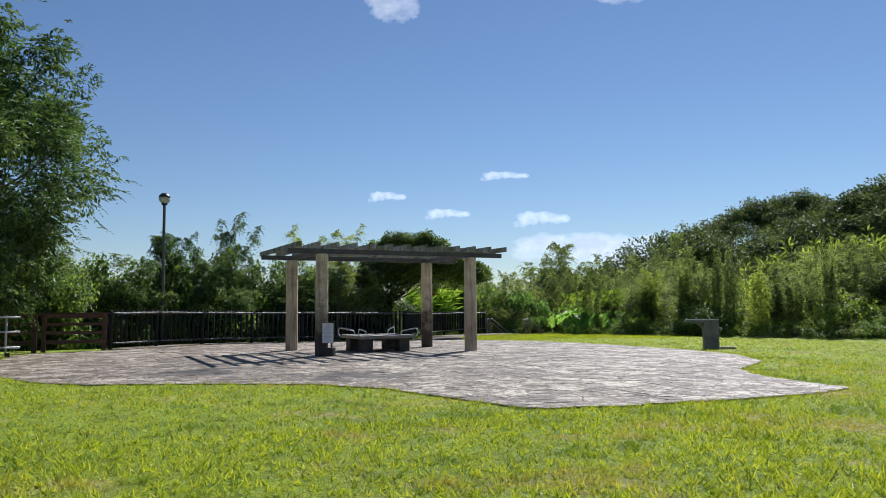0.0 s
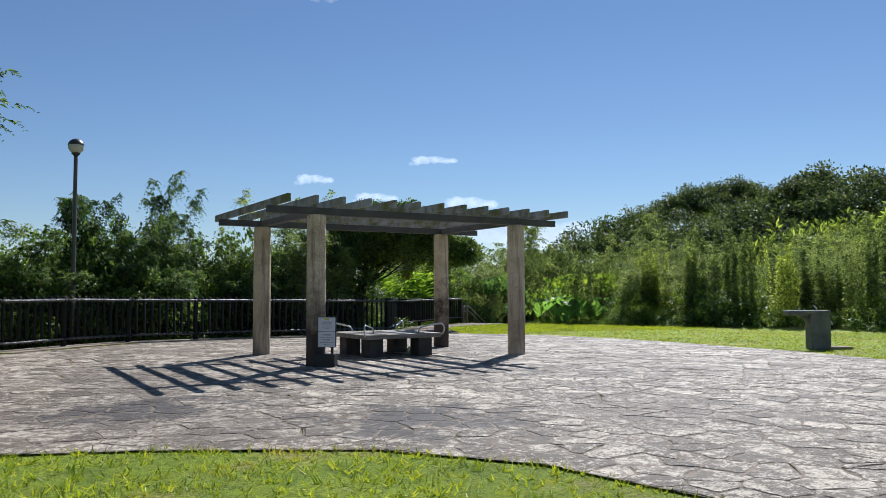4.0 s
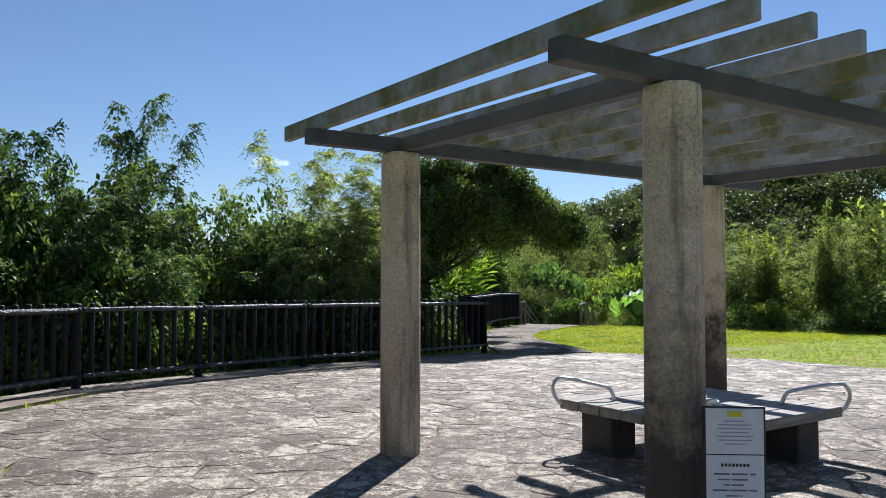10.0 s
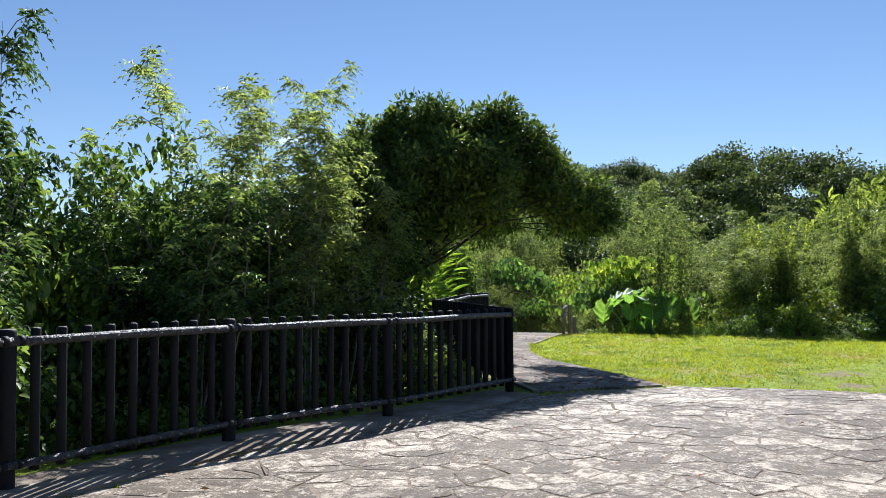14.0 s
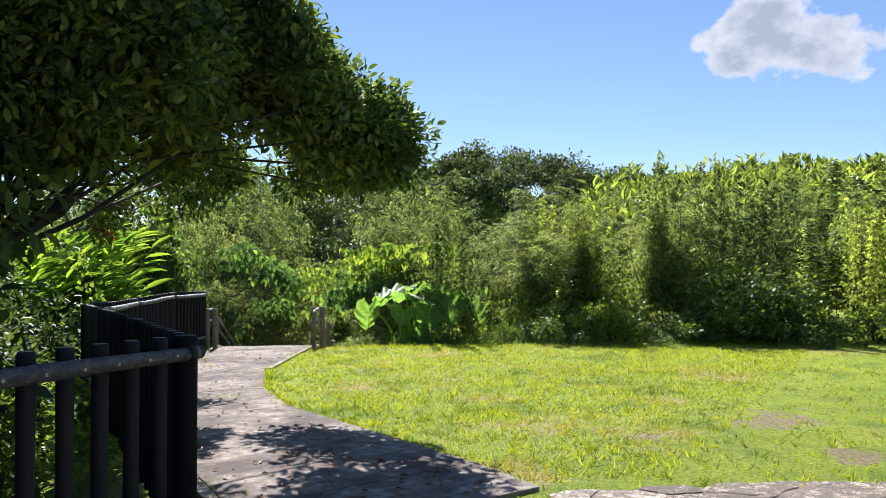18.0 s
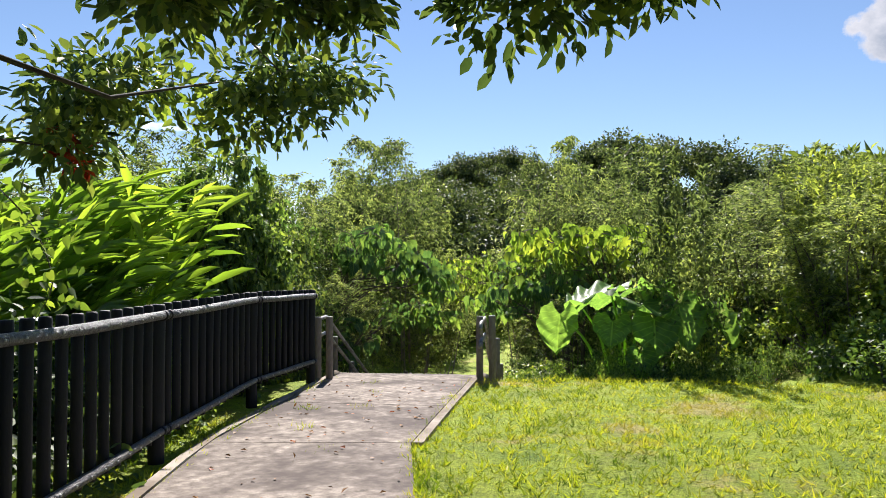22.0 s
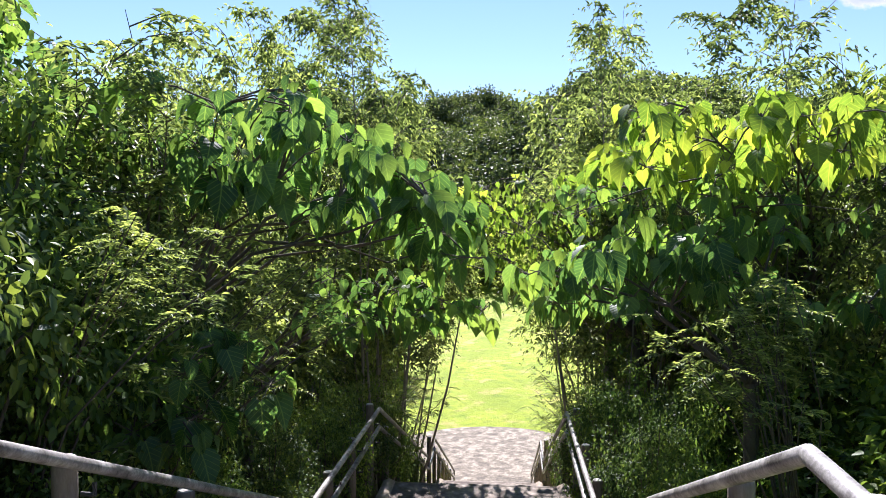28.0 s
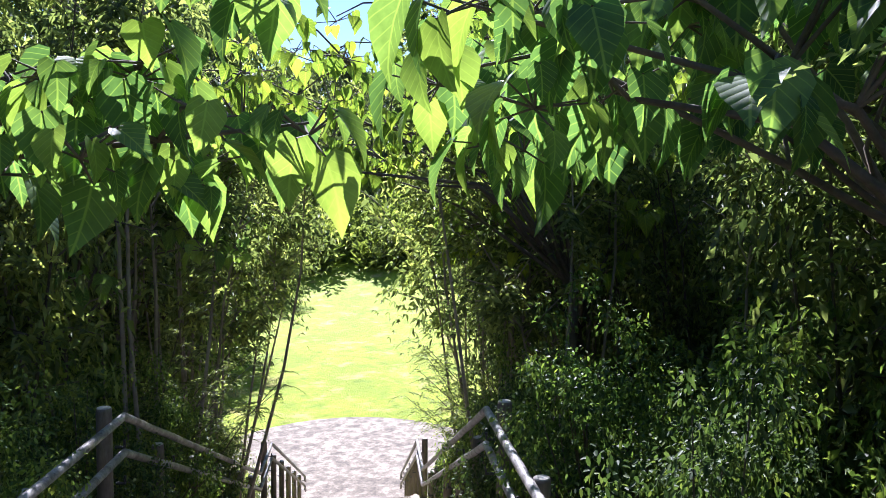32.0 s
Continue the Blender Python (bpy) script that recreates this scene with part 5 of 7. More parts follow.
def dark_tree():
    x, y = 15.0, 36.5
    z = terrain(x, y)
    rng = np.random.default_rng(77)
    top = thing("tree", pose(x, y, z), "broad dark evergreen tree leaning over the path", "tree")
    base = np.array([x, y, z])
    centres, radii = [], []
    # lobes of the crown: middle, radii, number of clumps; the outer ones reach over the path
    lobes = (((15.9, 35.7, 3.35), (1.75, 1.4, 1.15), 135), ((15.3, 35.7, 4.2), (0.65, 0.6, 0.4), 22), ((16.4, 35.2, 4.3), (0.6, 0.55, 0.42), 20), ((17.0, 35.1, 3.95), (0.7, 0.6, 0.4), 24), ((14.7, 36.2, 3.9), (0.7, 0.6, 0.35), 22), ((17.4, 34.9, 3.45), (0.8, 0.7, 0.55), 40), ((18.4, 34.6, 2.95), (0.9, 0.7, 0.42), 40),
             ((14.0, 35.7, 2.8), (0.8, 0.8, 0.85), 38), ((17.6, 36.3, 3.45), (0.9, 0.9, 0.4), 34), ((14.6, 36.3, 3.45), (0.9, 0.7, 0.6), 34), ((16.3, 37.2, 2.95), (1.0, 0.8, 0.5), 40), ((18.7, 34.5, 2.5), (0.5, 0.45, 0.25), 10), ((19.6, 35.8, 2.8), (0.6, 1.0, 0.3), 19), ((18.8, 37.5, 2.85), (0.7, 0.7, 0.28), 26))
    for middle, r, count in lobes:
        for k in range(count):
            u = unit(rng.normal(size=3))
            c = np.array(middle) + u * np.array(r) * rng.uniform(0.5, 1.0)
            if c[2] < 2.4 and c[0] > 15.4:
                c[2] = 2.4 + 0.3 * rng.random()
            centres.append(c - base)
            radii.append(rng.uniform(0.24, 0.4))
    # foliage inside and under the crown
    inner = []
    for k in range(50):
        inner.append(np.array([16.1, 35.8, 3.3]) + unit(rng.normal(size=3)) * np.array([1.6, 1.3, 0.9]) * rng.uniform(0.2, 0.9) - base)
    for k in range(46):
        a, r = rng.uniform(0, 6.28), rng.uniform(0.2, 1.3)
        inner.append(np.array([14.0 + 1.2 * r * math.cos(a), 36.4 + r * math.sin(a), rng.uniform(0.3, 2.4)]) - base)
    # the lowest boughs, over the fence and the path
    boughs = []
    for tip in ((19.91, 39.1, 2.75), (20.18, 39.15, 2.65), (20.39, 39.11, 2.5), (20.66, 39.0, 2.72), (20.83, 38.98, 2.86), (20.22, 38.99, 2.75), (20.56, 39.1, 2.86), (20.02, 39.14, 2.45),
                (18.69, 39.28, 2.35), (18.95, 39.39, 2.3), (18.8, 39.45, 2.05), (19.11, 39.33, 2.5), (19.38, 39.42, 2.65), (18.65, 39.29, 2.1), (18.95, 39.4, 2.55)):
        boughs.append(np.array(tip) - np.array([x, y, z]) + rng.normal(size=3) * 0.05)
    v, f = clump_leaves(rng, centres, radii, 185, 0.10, 0.047, OVAL, 0.0, 0.8, 0.35)
    v, f = joined([(v, f), clump_leaves(rng, boughs, [0.36] * len(boughs), 170, 0.105, 0.047, OVAL, 0.3, 0.8, 0.15), clump_leaves(rng, inner, [0.5] * len(inner), 90, 0.17, 0.085, OVAL, 0.3, 0.8, 0.1)])
    child("crown", tri_mesh("crown", v, f, M_DARKLEAF), top, "dense dark green leaves")
    ends = [centres[i] for i in range(0, len(centres), 16)] + boughs[::5]
    fork = np.array([0.2, -0.25, 1.9])
    lines = [([(0, 0, -0.3), (0.05, 0.02, 0.7), tuple(fork)], 0.24, 0.17)] + limbs(rng, fork, ends, 0.045, 0.25)
    child("trunk", stems_mesh("trunk", lines, M_DARKBARK, 7), top, "dark forked trunk and limbs")
    # the tree's shade is put into these bushes through the dark leaf colour
    shade = [mound_pattern(24, 2.4, 1.6, 60, 90, 0.10, 0.05, M_DARKLEAF, OVAL, 0.4, 4)]
    for k, (sx, sy, h) in enumerate(((15.0, 37.6, 1.0), (13.9, 36.6, 1.1), (16.6, 39.6, 1.0), (18.2, 40.9, 0.9), (15.6, 39.8, 1.2), (17.5, 42.0, 1.1), (18.0, 44.2, 1.3))):
        put_plant("shrub", shade[0], sx, sy, 70 * k, 1.0, h, "dark bush in the shade of the tree", "shrub", "bushes under the dark tree", 0.0)


dark_tree()


def corner_tree():
    x, y = -2.0, 26.6
    rng = np.random.default_rng(78)
    top = thing("tree", pose(x, y, terrain(x, y)), "tall tree with light green drooping sprays", "tree")
    centres, radii = [], []
    while len(centres) < 230:
        u = unit(rng.normal(size=3))
        c = np.array([0.2, -0.2, 5.0]) + u * np.array([4.2, 4.2, 4.8]) * rng.uniform(0.55, 1.0)
        if c[2] < 1.4:
            continue
        centres.append(c)
        radii.append(rng.uniform(0.4, 0.75))
    n = 34
    base = np.repeat(np.array(centres), n, axis=0) + rng.normal(size=(len(centres) * n, 3)) * np.repeat(np.array(radii), n)[:, None] * 0.55
    out = unit(base - np.array([0, 0, 4.0]))
    v, f = joined([fronds(rng, base, out + rng.normal(size=base.shape) * 0.5 + [0, 0, 0.1], rng.uniform(0.25, 0.5, len(base)), 7, 0.15, 0.32), clump_leaves(rng, centres, radii, 150, 0.15, 0.06, DIAMOND, 0.7)])
    child("crown", tri_mesh("crown", v, f, M_LEFTTREE), top, "light green feathery sprays")
    fork = np.array([0.1, 0, 2.2])
    lines = [([(0, 0, -0.3), (0.08, 0.0, 1.0), tuple(fork)], 0.22, 0.17)] + limbs(rng, fork, centres[::4], 0.09)
    child("trunk", stems_mesh("trunk", lines, M_BARK, 7), top)


corner_tree()


# ---------------------------------------------------------------- shell ginger behind the path fence
def ginger():
    x, y, z = 19.95, 42.35, -0.5
    rng = np.random.default_rng(91)
    top = thing("ginger_clump", pose(x, y, z), "big clump of long glossy light green blades", "plant")
    out_way = np.array([0.78, -0.45, 0.0])
    P, D, N, L = [], [], [], []
    for k in range(190):
        a = rng.uniform(0, 2 * math.pi)
        r = math.sqrt(rng.uniform(0, 1))
        foot = np.array([r * math.cos(a) * 1.5 - 0.3, r * math.sin(a) * 1.0 + 0.35, -0.6])
        h = rng.uniform(1.3, 3.6)
        lean = out_way * rng.uniform(0.35, 1.35) + rng.normal(size=3) * np.array([0.12, 0.12, 0])
        pts = [foot + lean * t ** 1.5 + np.array([0, 0, h * (t - 0.1 * t * t)]) for t in np.linspace(0, 1, 6)]
        w = pts[-1]
        if (w[0] + x - 19.8) * 0.61 - (w[1] + y - 39.95) * 0.79 > (-0.3 if w[2] < 1.6 else 0.1):
            continue
        s = Shape().tube([tuple(p) for p in pts], [0.014 - 0.0015 * i for i in range(6)], 5, False)
        child("cane", s.done("cane", M_GINGER, True), top)
        turn = rng.uniform(-0.5, 0.5) + (0.0 if k % 2 else 3.14)
        for q in range(13):
            t = 0.3 + 0.7 * q / 12
            i = min(4, int(t * 5))
            p = pts[i] + (pts[i + 1] - pts[i]) * (t * 5 - i)
            ax = unit(pts[i + 1] - pts[i])
            sgn = 1 if q % 2 else -1
            side = np.array([math.cos(turn + 0.5), math.sin(turn + 0.5), 0.0]) * sgn
            d = unit(side * rng.uniform(0.3, 0.7) + ax * rng.uniform(0.35, 0.7) + out_way * rng.uniform(0.3, 0.9) + rng.normal(size=3) * 0.1)
            w = p + d * 0.5
            if (w[0] + x - 19.8) * 0.61 - (w[1] + y - 39.95) * 0.79 > (-0.2 if w[2] < 1.6 else 0.3):
                continue
            P.append(p)
            D.append(d)
            N.append(unit(np.array([-0.35, -0.25, 0.9]) + rng.normal(size=3) * 0.3))
            L.append(rng.uniform(0.42, 0.66))
    L = np.array(L)
    v, f = leaves(LANCE, np.array(P), np.array(D), np.array(N), L, L * 0.17, 1.2)
    me = tri_mesh("foliage", v, f, M_GINGER)
    me.shade_smooth()
    child("foliage", me, top, "long glossy yellow-green blades")


ginger()


def arc_np(spots):
    return [np.array(p) for p in arc_points([tuple(s) for s in spots], 4)] if len(spots) > 1 else [spots[0], spots[0] + 0.2]


def climber():
    """Yellow-green vine trailing over the fence and a spray of red leaves above it."""
    rng = np.random.default_rng(96)
    trail = [(18.5, 39.9, 1.9), (18.67, 39.75, 1.67), (18.8, 39.72, 1.45), (18.87, 39.7, 1.17), (18.79, 39.73, 0.95)]
    hang = [(19.5, 39.3, 2.8), (19.6, 39.42, 2.62), (19.63, 39.4, 2.4), (19.83, 39.4, 2.36), (19.96, 39.31, 2.45)]
    red = [(18.78, 39.38, 2.16), (18.81, 39.35, 2.07), (18.83, 39.33, 1.97)]
    for name, mat, spots, leaf, label in (("vine", M_BROAD, trail, 0.085, "yellow-green climber trailing beside the fence"), ("vine", M_BROAD, hang, 0.095, "yellow-green climber hanging from the dark tree"), ("red_spray", M_REDLEAF, red, 0.12, "small spray of bright red leaves")):
        spots = np.array(spots, float)
        c = spots[0]
        top = thing(name, pose(*c), label, "plant")
        n = 26 if name == "vine" else 16
        p = np.repeat(spots - c, n, axis=0) + rng.normal(size=(len(spots) * n, 3)) * (0.13 if name == "vine" else 0.05)
        d = rng.normal(size=p.shape) + [0, 0, -0.7]
        v, f = leaves(HEART if name == "vine" else OVAL, p, d, rng.normal(size=p.shape) + [-0.3, -0.3, 0.5], leaf * rng.uniform(0.6, 1.2, len(p)), leaf * (0.75 if name == "vine" else 0.35))
        child("foliage", tri_mesh("foliage", v, f, mat), top)
        child("stem", stems_mesh("stem", [([tuple(q - c) for q in arc_np(spots)], 0.006, 0.003)], M_BARK), top)


climber()


# ---------------------------------------------------------------- giant taro at the lawn's end
def taro_leaf(rng, length):
    """A broad, waved heart-shaped blade with folds along its veins."""
    rows, cols = 16, 16
    v, f = [], []
    for i in range(rows + 1):
        t = i / rows
        for j in range(-cols // 2, cols // 2 + 1):
            s = j / (cols / 2)
            w = 0.58 * (math.sin(math.pi * min(1, t * 0.92 + 0.10)) ** 0.75) * (1.0 - 0.15 * t)
            along = t - 0.30 * (abs(s) ** 1.6) * (1 - t) * 1.0
            lift = 0.14 * abs(s) - 0.22 * t * t + 0.065 * math.sin(abs(s) * 4 + t * 22 + (2 if s > 0 else 0)) * (0.1 + abs(s) ** 1.5) + 0.018 * math.sin(t * 40) * (1 - abs(s)) + rng.normal() * 0.004
            v.append((along * length, s * w * length, lift * length))
    n = cols + 1
    for i in range(rows):
        for j in range(cols):
            a = i * n + j
            f.append((a, a + 1, a + n + 1, a + n))
    me = mesh_from("blade", v, f, M_TARO, True)
    flat = np.array([(i / rows, j / cols) for i in range(rows + 1) for j in range(-cols // 2, cols // 2 + 1)], dtype=np.float32)
    me.uv_layers.new(name="leaf").data.foreach_set("uv", flat[[k for q in f for k in q]].ravel())
    return me


def taro():
    x, y = 28.55, 40.1
    z = terrain(x, y)
    rng = np.random.default_rng(55)
    top = thing("giant_taro", pose(x, y, z), "giant taro with huge glossy ruffled leaves", "plant")
    # each leaf: middle across, toward the lawn and in height; length, heading, how far its tip hangs down
    across, near = np.array([0.68, -0.73]), np.array([-0.73, -0.68])
    for a, c, h, ln, turn, tilt in ((-1.35, 0.5, 0.30, 0.66, 235, 66), (-0.7, 0.1, 0.83, 0.95, 200, 8), (-0.48, 0.55, 0.28, 0.6, 250, 34), (0.2, 0.4, 0.67, 0.85, 290, 6), (0.5, -0.1, 0.9, 0.6, 60, 22), (0.2, 0.65, 0.2, 0.72, 262, 66), (0.76, 0.45, 0.39, 0.82, 285, 58),
                                    (1.5, 0.3, 0.36, 0.7, 300, 50), (-0.1, 0.9, -0.2, 0.45, 250, 74), (0.1, 1.0, -0.38, 0.36, 290, 30), (-0.2, -0.6, 0.75, 0.8, 110, 12), (1.2, -0.5, 0.7, 0.8, 40, 18), (-1.0, -0.3, 0.45, 0.7, 170, 30)):
        t, dip = radians(turn), radians(tilt)
        way = across * math.cos(t) - near * math.sin(t)
        heading = math.degrees(math.atan2(way[1], way[0]))
        p = across * a + near * c
        base = p - way * ln * 0.42 * math.cos(dip)
        up = h - z + 0.42 * ln * math.sin(dip)
        child("leaf", taro_leaf(rng, ln), top, "", pose(base[0], base[1], up, rng.uniform(-12, 12), tilt, heading))
        s = Shape().tube(arc_points([(p[0] * 0.3, p[1] * 0.3, -0.1), (base[0] * 0.6, base[1] * 0.6, up * 0.62), (base[0], base[1], up - 0.005)], 4), [0.034 - 0.0025 * i for i in range(9)], 7)
        child("stalk", s.done("stalk", M_TARO, True), top)


taro()


# ---------------------------------------------------------------- big-leaved trees over the stairs
def hanging_leaf():
    """Heart-shaped blade, folded along its rib and curling down to the tip."""
    rows = [(0.0, 0.0), (-0.08, 0.20), (0.06, 0.42), (0.30, 0.50), (0.56, 0.38), (0.80, 0.16)]
    v, f = [], []
    for t, w in rows:
        drop = -0.34 * max(t, 0) ** 2
        v += [(max(t, 0.0), 0, drop - 0.02), (t, w, drop + 0.30 * w * w + 0.03 * w), (t, -w, drop + 0.30 * w * w + 0.03 * w)]
    v.append((1.0, 0, -0.40))
    for i in range(1, len(rows) - 1):
        a, b = 3 * i, 3 * i + 3
        f += [(a, a + 1, b + 1), (a, b + 1, b), (a, b + 2, a + 2), (a, b, b + 2)]
    a, e = 3 * (len(rows) - 1), len(v) - 1
    f += [(a, a + 1, e), (a, e, a + 2)]
    return np.array(v), np.array(f)


HANG = hanging_leaf()


def whorls(rng, tips, leaf, count=8):
    """Leaves drooping like an umbrella round each twig tip. Returns the mesh arrays and the leaf stalks."""
    P, D, N, stalks = [], [], [], []
    for tip in tips:
        tip = np.asarray(tip, float)
        k = max(3, count + rng.integers(-2, 3))
        a0 = rng.uniform(0, 6.28)
        for q in range(k):
            b = a0 + 2.4 * q + rng.normal() * 0.2
            o = np.array([math.cos(b), math.sin(b), 0.0])
            r = rng.uniform(0.06, 0.22)
            p = tip + o * r + np.array([0, 0, rng.uniform(-0.12, 0.09)])
            P.append(p)
            d = o * rng.uniform(0.25, 0.8) + np.array([0, 0, -rng.uniform(0.45, 1.1)]) + rng.normal(size=3) * 0.14
            D.append(d)
            N.append(o * 0.8 + np.array([0, 0, 0.6]) + rng.normal(size=3) * 0.28)
            stalks.append(([tuple(tip - np.array([0, 0, 0.04])), tuple(p)], 0.005, 0.003))
    ln = leaf * rng.uniform(0.4, 1.05, len(P))
    v, f = leaves(HANG, np.array(P), np.array(D), np.array(N), ln, ln * rng.uniform(0.72, 0.9, len(P)))
    return (v, f), stalks


def bigleaf_tree(s, l, label, seed, number, box, floor_z, roof_z, leaf=0.27, mat=None):
    """A slim tree whose twigs carry hanging heart-shaped leaves.
    box: s from, to, l from, to of its crown; floor_z and roof_z: the crown's lower and upper limit over l."""
    x, y = stair_xy(s, l)
    z = terrain(x, y)
    rng = np.random.default_rng(seed)
    top = thing("tree", pose(x, y, z), label, "tree", "big-leaved trees by the stairs")
    tips = []
    while len(tips) < number:
        ss, ll = rng.uniform(box[0], box[1]), rng.uniform(box[2], box[3])
        lo, hi = floor_z(ss, ll), roof_z(ss, ll)
        zz = hi - (hi - lo) * rng.uniform(0, 1) ** 1.15
        px, py = stair_xy(ss, ll)
        tips.append(np.array([px - x, py - y, zz - z]))
    (v, f), lines = whorls(rng, tips, leaf)
    high = max(t[2] for t in tips)
    fork = np.array([0.05, 0.02, min(t[2] for t in tips) * 0.6 + 0.1 * high])
    main = [tips[i] for i in range(0, number, 6)]
    wood = [([(0, 0, -0.3), (0.04, 0, fork[2] * 0.5), tuple(fork)], 0.07, 0.055)] + limbs(rng, fork, main, 0.04, 0.12)
    joints = np.array([p for pts, _, _ in wood[1:] for p in pts[1:]])
    for t in tips:
        near = joints[np.argmin(np.linalg.norm(joints - t, axis=1))]
        if np.linalg.norm(near - t) > 0.02:
            wood.append(([tuple(near), tuple((near + t) / 2 + np.array([0, 0, 0.05])), tuple(t)], 0.010, 0.005))
    crown = tri_mesh("crown", v, f, mat or M_BIGLEAF, np.tile(HANG[0][:, :2], (len(v) // len(HANG[0]), 1)))
    crown.shade_smooth()
    child("crown", crown, top, "large drooping heart-shaped leaves")
    child("trunk", stems_mesh("trunk", wood + lines, M_BARK, 5), top)


LEAFY = "tree with large hanging heart-shaped leaves over the stairs"


def arch_roof(s, l):
    """Top of the bough that arches over the stairs from the uphill side."""
    return 1.35 + 0.62 * min(max(l, -0.2), 1.2) + 0.06 * l


SUNNY = "tree over the stairs with heart-shaped leaves coloured as sunlit"
bigleaf_tree(5.2, 2.7, LEAFY, 201, 92, (3.9, 6.4, -0.1, 3.4), lambda s, l: arch_roof(s, l) - (0.55 if l < 0.6 else 0.95), arch_roof, 0.28)
bigleaf_tree(6.2, 2.3, LEAFY, 211, 24, (5.6, 6.5, -0.25, 1.5), lambda s, l: 0.15, lambda s, l: 0.55, 0.23)
bigleaf_tree(3.9, 2.6, "small tree with large heart-shaped leaves", 203, 11, (3.3, 4.1, 1.35, 2.4), lambda s, l: -0.5, lambda s, l: 0.25, 0.28)
bigleaf_tree(3.2, 4.2, LEAFY, 209, 70, (2.2, 5.0, 2.9, 6.0), lambda s, l: 0.3, lambda s, l: 2.6, 0.27)
bigleaf_tree(5.6, -2.6, LEAFY, 212, 50, (4.85, 6.8, -2.9, -0.55), lambda s, l: 0.28, lambda s, l: 0.75 + 0.3 * min(-l - 0.5, 1.2), 0.27)
bigleaf_tree(6.8, -3.0, LEAFY, 202, 34, (5.6, 8.2, -3.8, -1.0), lambda s, l: 0.8, lambda s, l: 1.55, 0.22)
bigleaf_tree(7.4, -3.8, SUNNY, 204, 120, (4.9, 9.3, -4.8, -1.45), lambda s, l: 1.5, lambda s, l: 2.1 + 0.08 * min(-l - 1.4, 3), 0.27, M_SUNLEAF)
bigleaf_tree(4.8, -4.8, LEAFY, 213, 44, (3.6, 6.2, -6.0, -3.4), lambda s, l: -0.6, lambda s, l: 0.9, 0.26)
bigleaf_tree(11.2, -2.5, SUNNY, 214, 120, (9.6, 12.4, -2.0, 1.5), lambda s, l: 0.3 + 0.25 * abs(l + 0.3), lambda s, l: 1.75 - 0.35 * max(l, 0.0), 0.18, M_SUNLEAF)
bigleaf_tree(12.5, 3.2, LEAFY, 205, 80, (10.5, 14.5, 1.0, 5.5), lambda s, l: -0.8, lambda s, l: 0.6 + 0.3 * l, 0.25)
bigleaf_tree(12.8, -3.0, LEAFY, 207, 80, (11, 15, -5.5, -1.2), lambda s, l: -0.7, lambda s, l: 0.5 - 0.3 * l, 0.25, M_SUNLEAF)


def leaning_sapling(s, l, to_l, top_z, seed, spray=0.55):
    """A thin feathery sapling that leans over the rail."""
    x, y = stair_xy(s, l)
    z = terrain(x, y)
    rng = np.random.default_rng(seed)
    top = thing("sapling", pose(x, y, z), "thin feathery sapling leaning over the handrail", "sapling", "saplings beside the stairs")
    tx, ty = stair_xy(s, to_l)
    tip = np.array([tx - x, ty - y, top_z - z])
    lines, base, dirs, lens = [], [], [], []
    for k in range(7):
        e = tip + rng.normal(size=3) * np.array([spray, spray, spray * 0.6])
        m = e * np.array([0.4, 0.4, 0.62]) + rng.normal(size=3) * 0.08
        lines.append(([(0, 0, -0.2), tuple(m * 0.5), tuple(m), tuple((m + e) / 2 + np.array([0, 0, 0.08])), tuple(e)], 0.012, 0.003))
        for q in range(15):
            u = rng.uniform(0.25, 1.0)
            p = m * (1 - u) + e * u + rng.normal(size=3) * 0.05
            b = rng.uniform(0, 6.28)
            base.append(p)
            dirs.append(np.array([math.cos(b), math.sin(b), rng.uniform(-0.1, 0.5)]))
            lens.append(rng.uniform(0.22, 0.4))
    v, f = fronds(rng, np.array(base), np.array(dirs), np.array(lens), 12, 0.06, 0.26)
    child("crown", tri_mesh("crown", v, f, M_FEATHER), top)
    for line in lines:
        child("stem", stems_mesh("stem", [line], M_BARK), top)


leaning_sapling(2.7, 2.6, 1.3, 0.85, 401, 0.33)
leaning_sapling(4.2, 2.7, 1.0, 0.75, 402, 0.3)
leaning_sapling(5.0, -2.8, -2.3, 0.75, 403, 0.33)
leaning_sapling(4.4, -2.7, -1.9, 0.35, 408, 0.3)
leaning_sapling(11.2, 2.3, 1.35, -1.6, 404, 0.45)
leaning_sapling(12.6, 2.3, 1.25, -1.9, 405, 0.45)
leaning_sapling(11.6, -2.3, -1.4, -1.8, 406, 0.45)
leaning_sapling(13.4, -2.3, -1.3, -2.2, 407, 0.45)


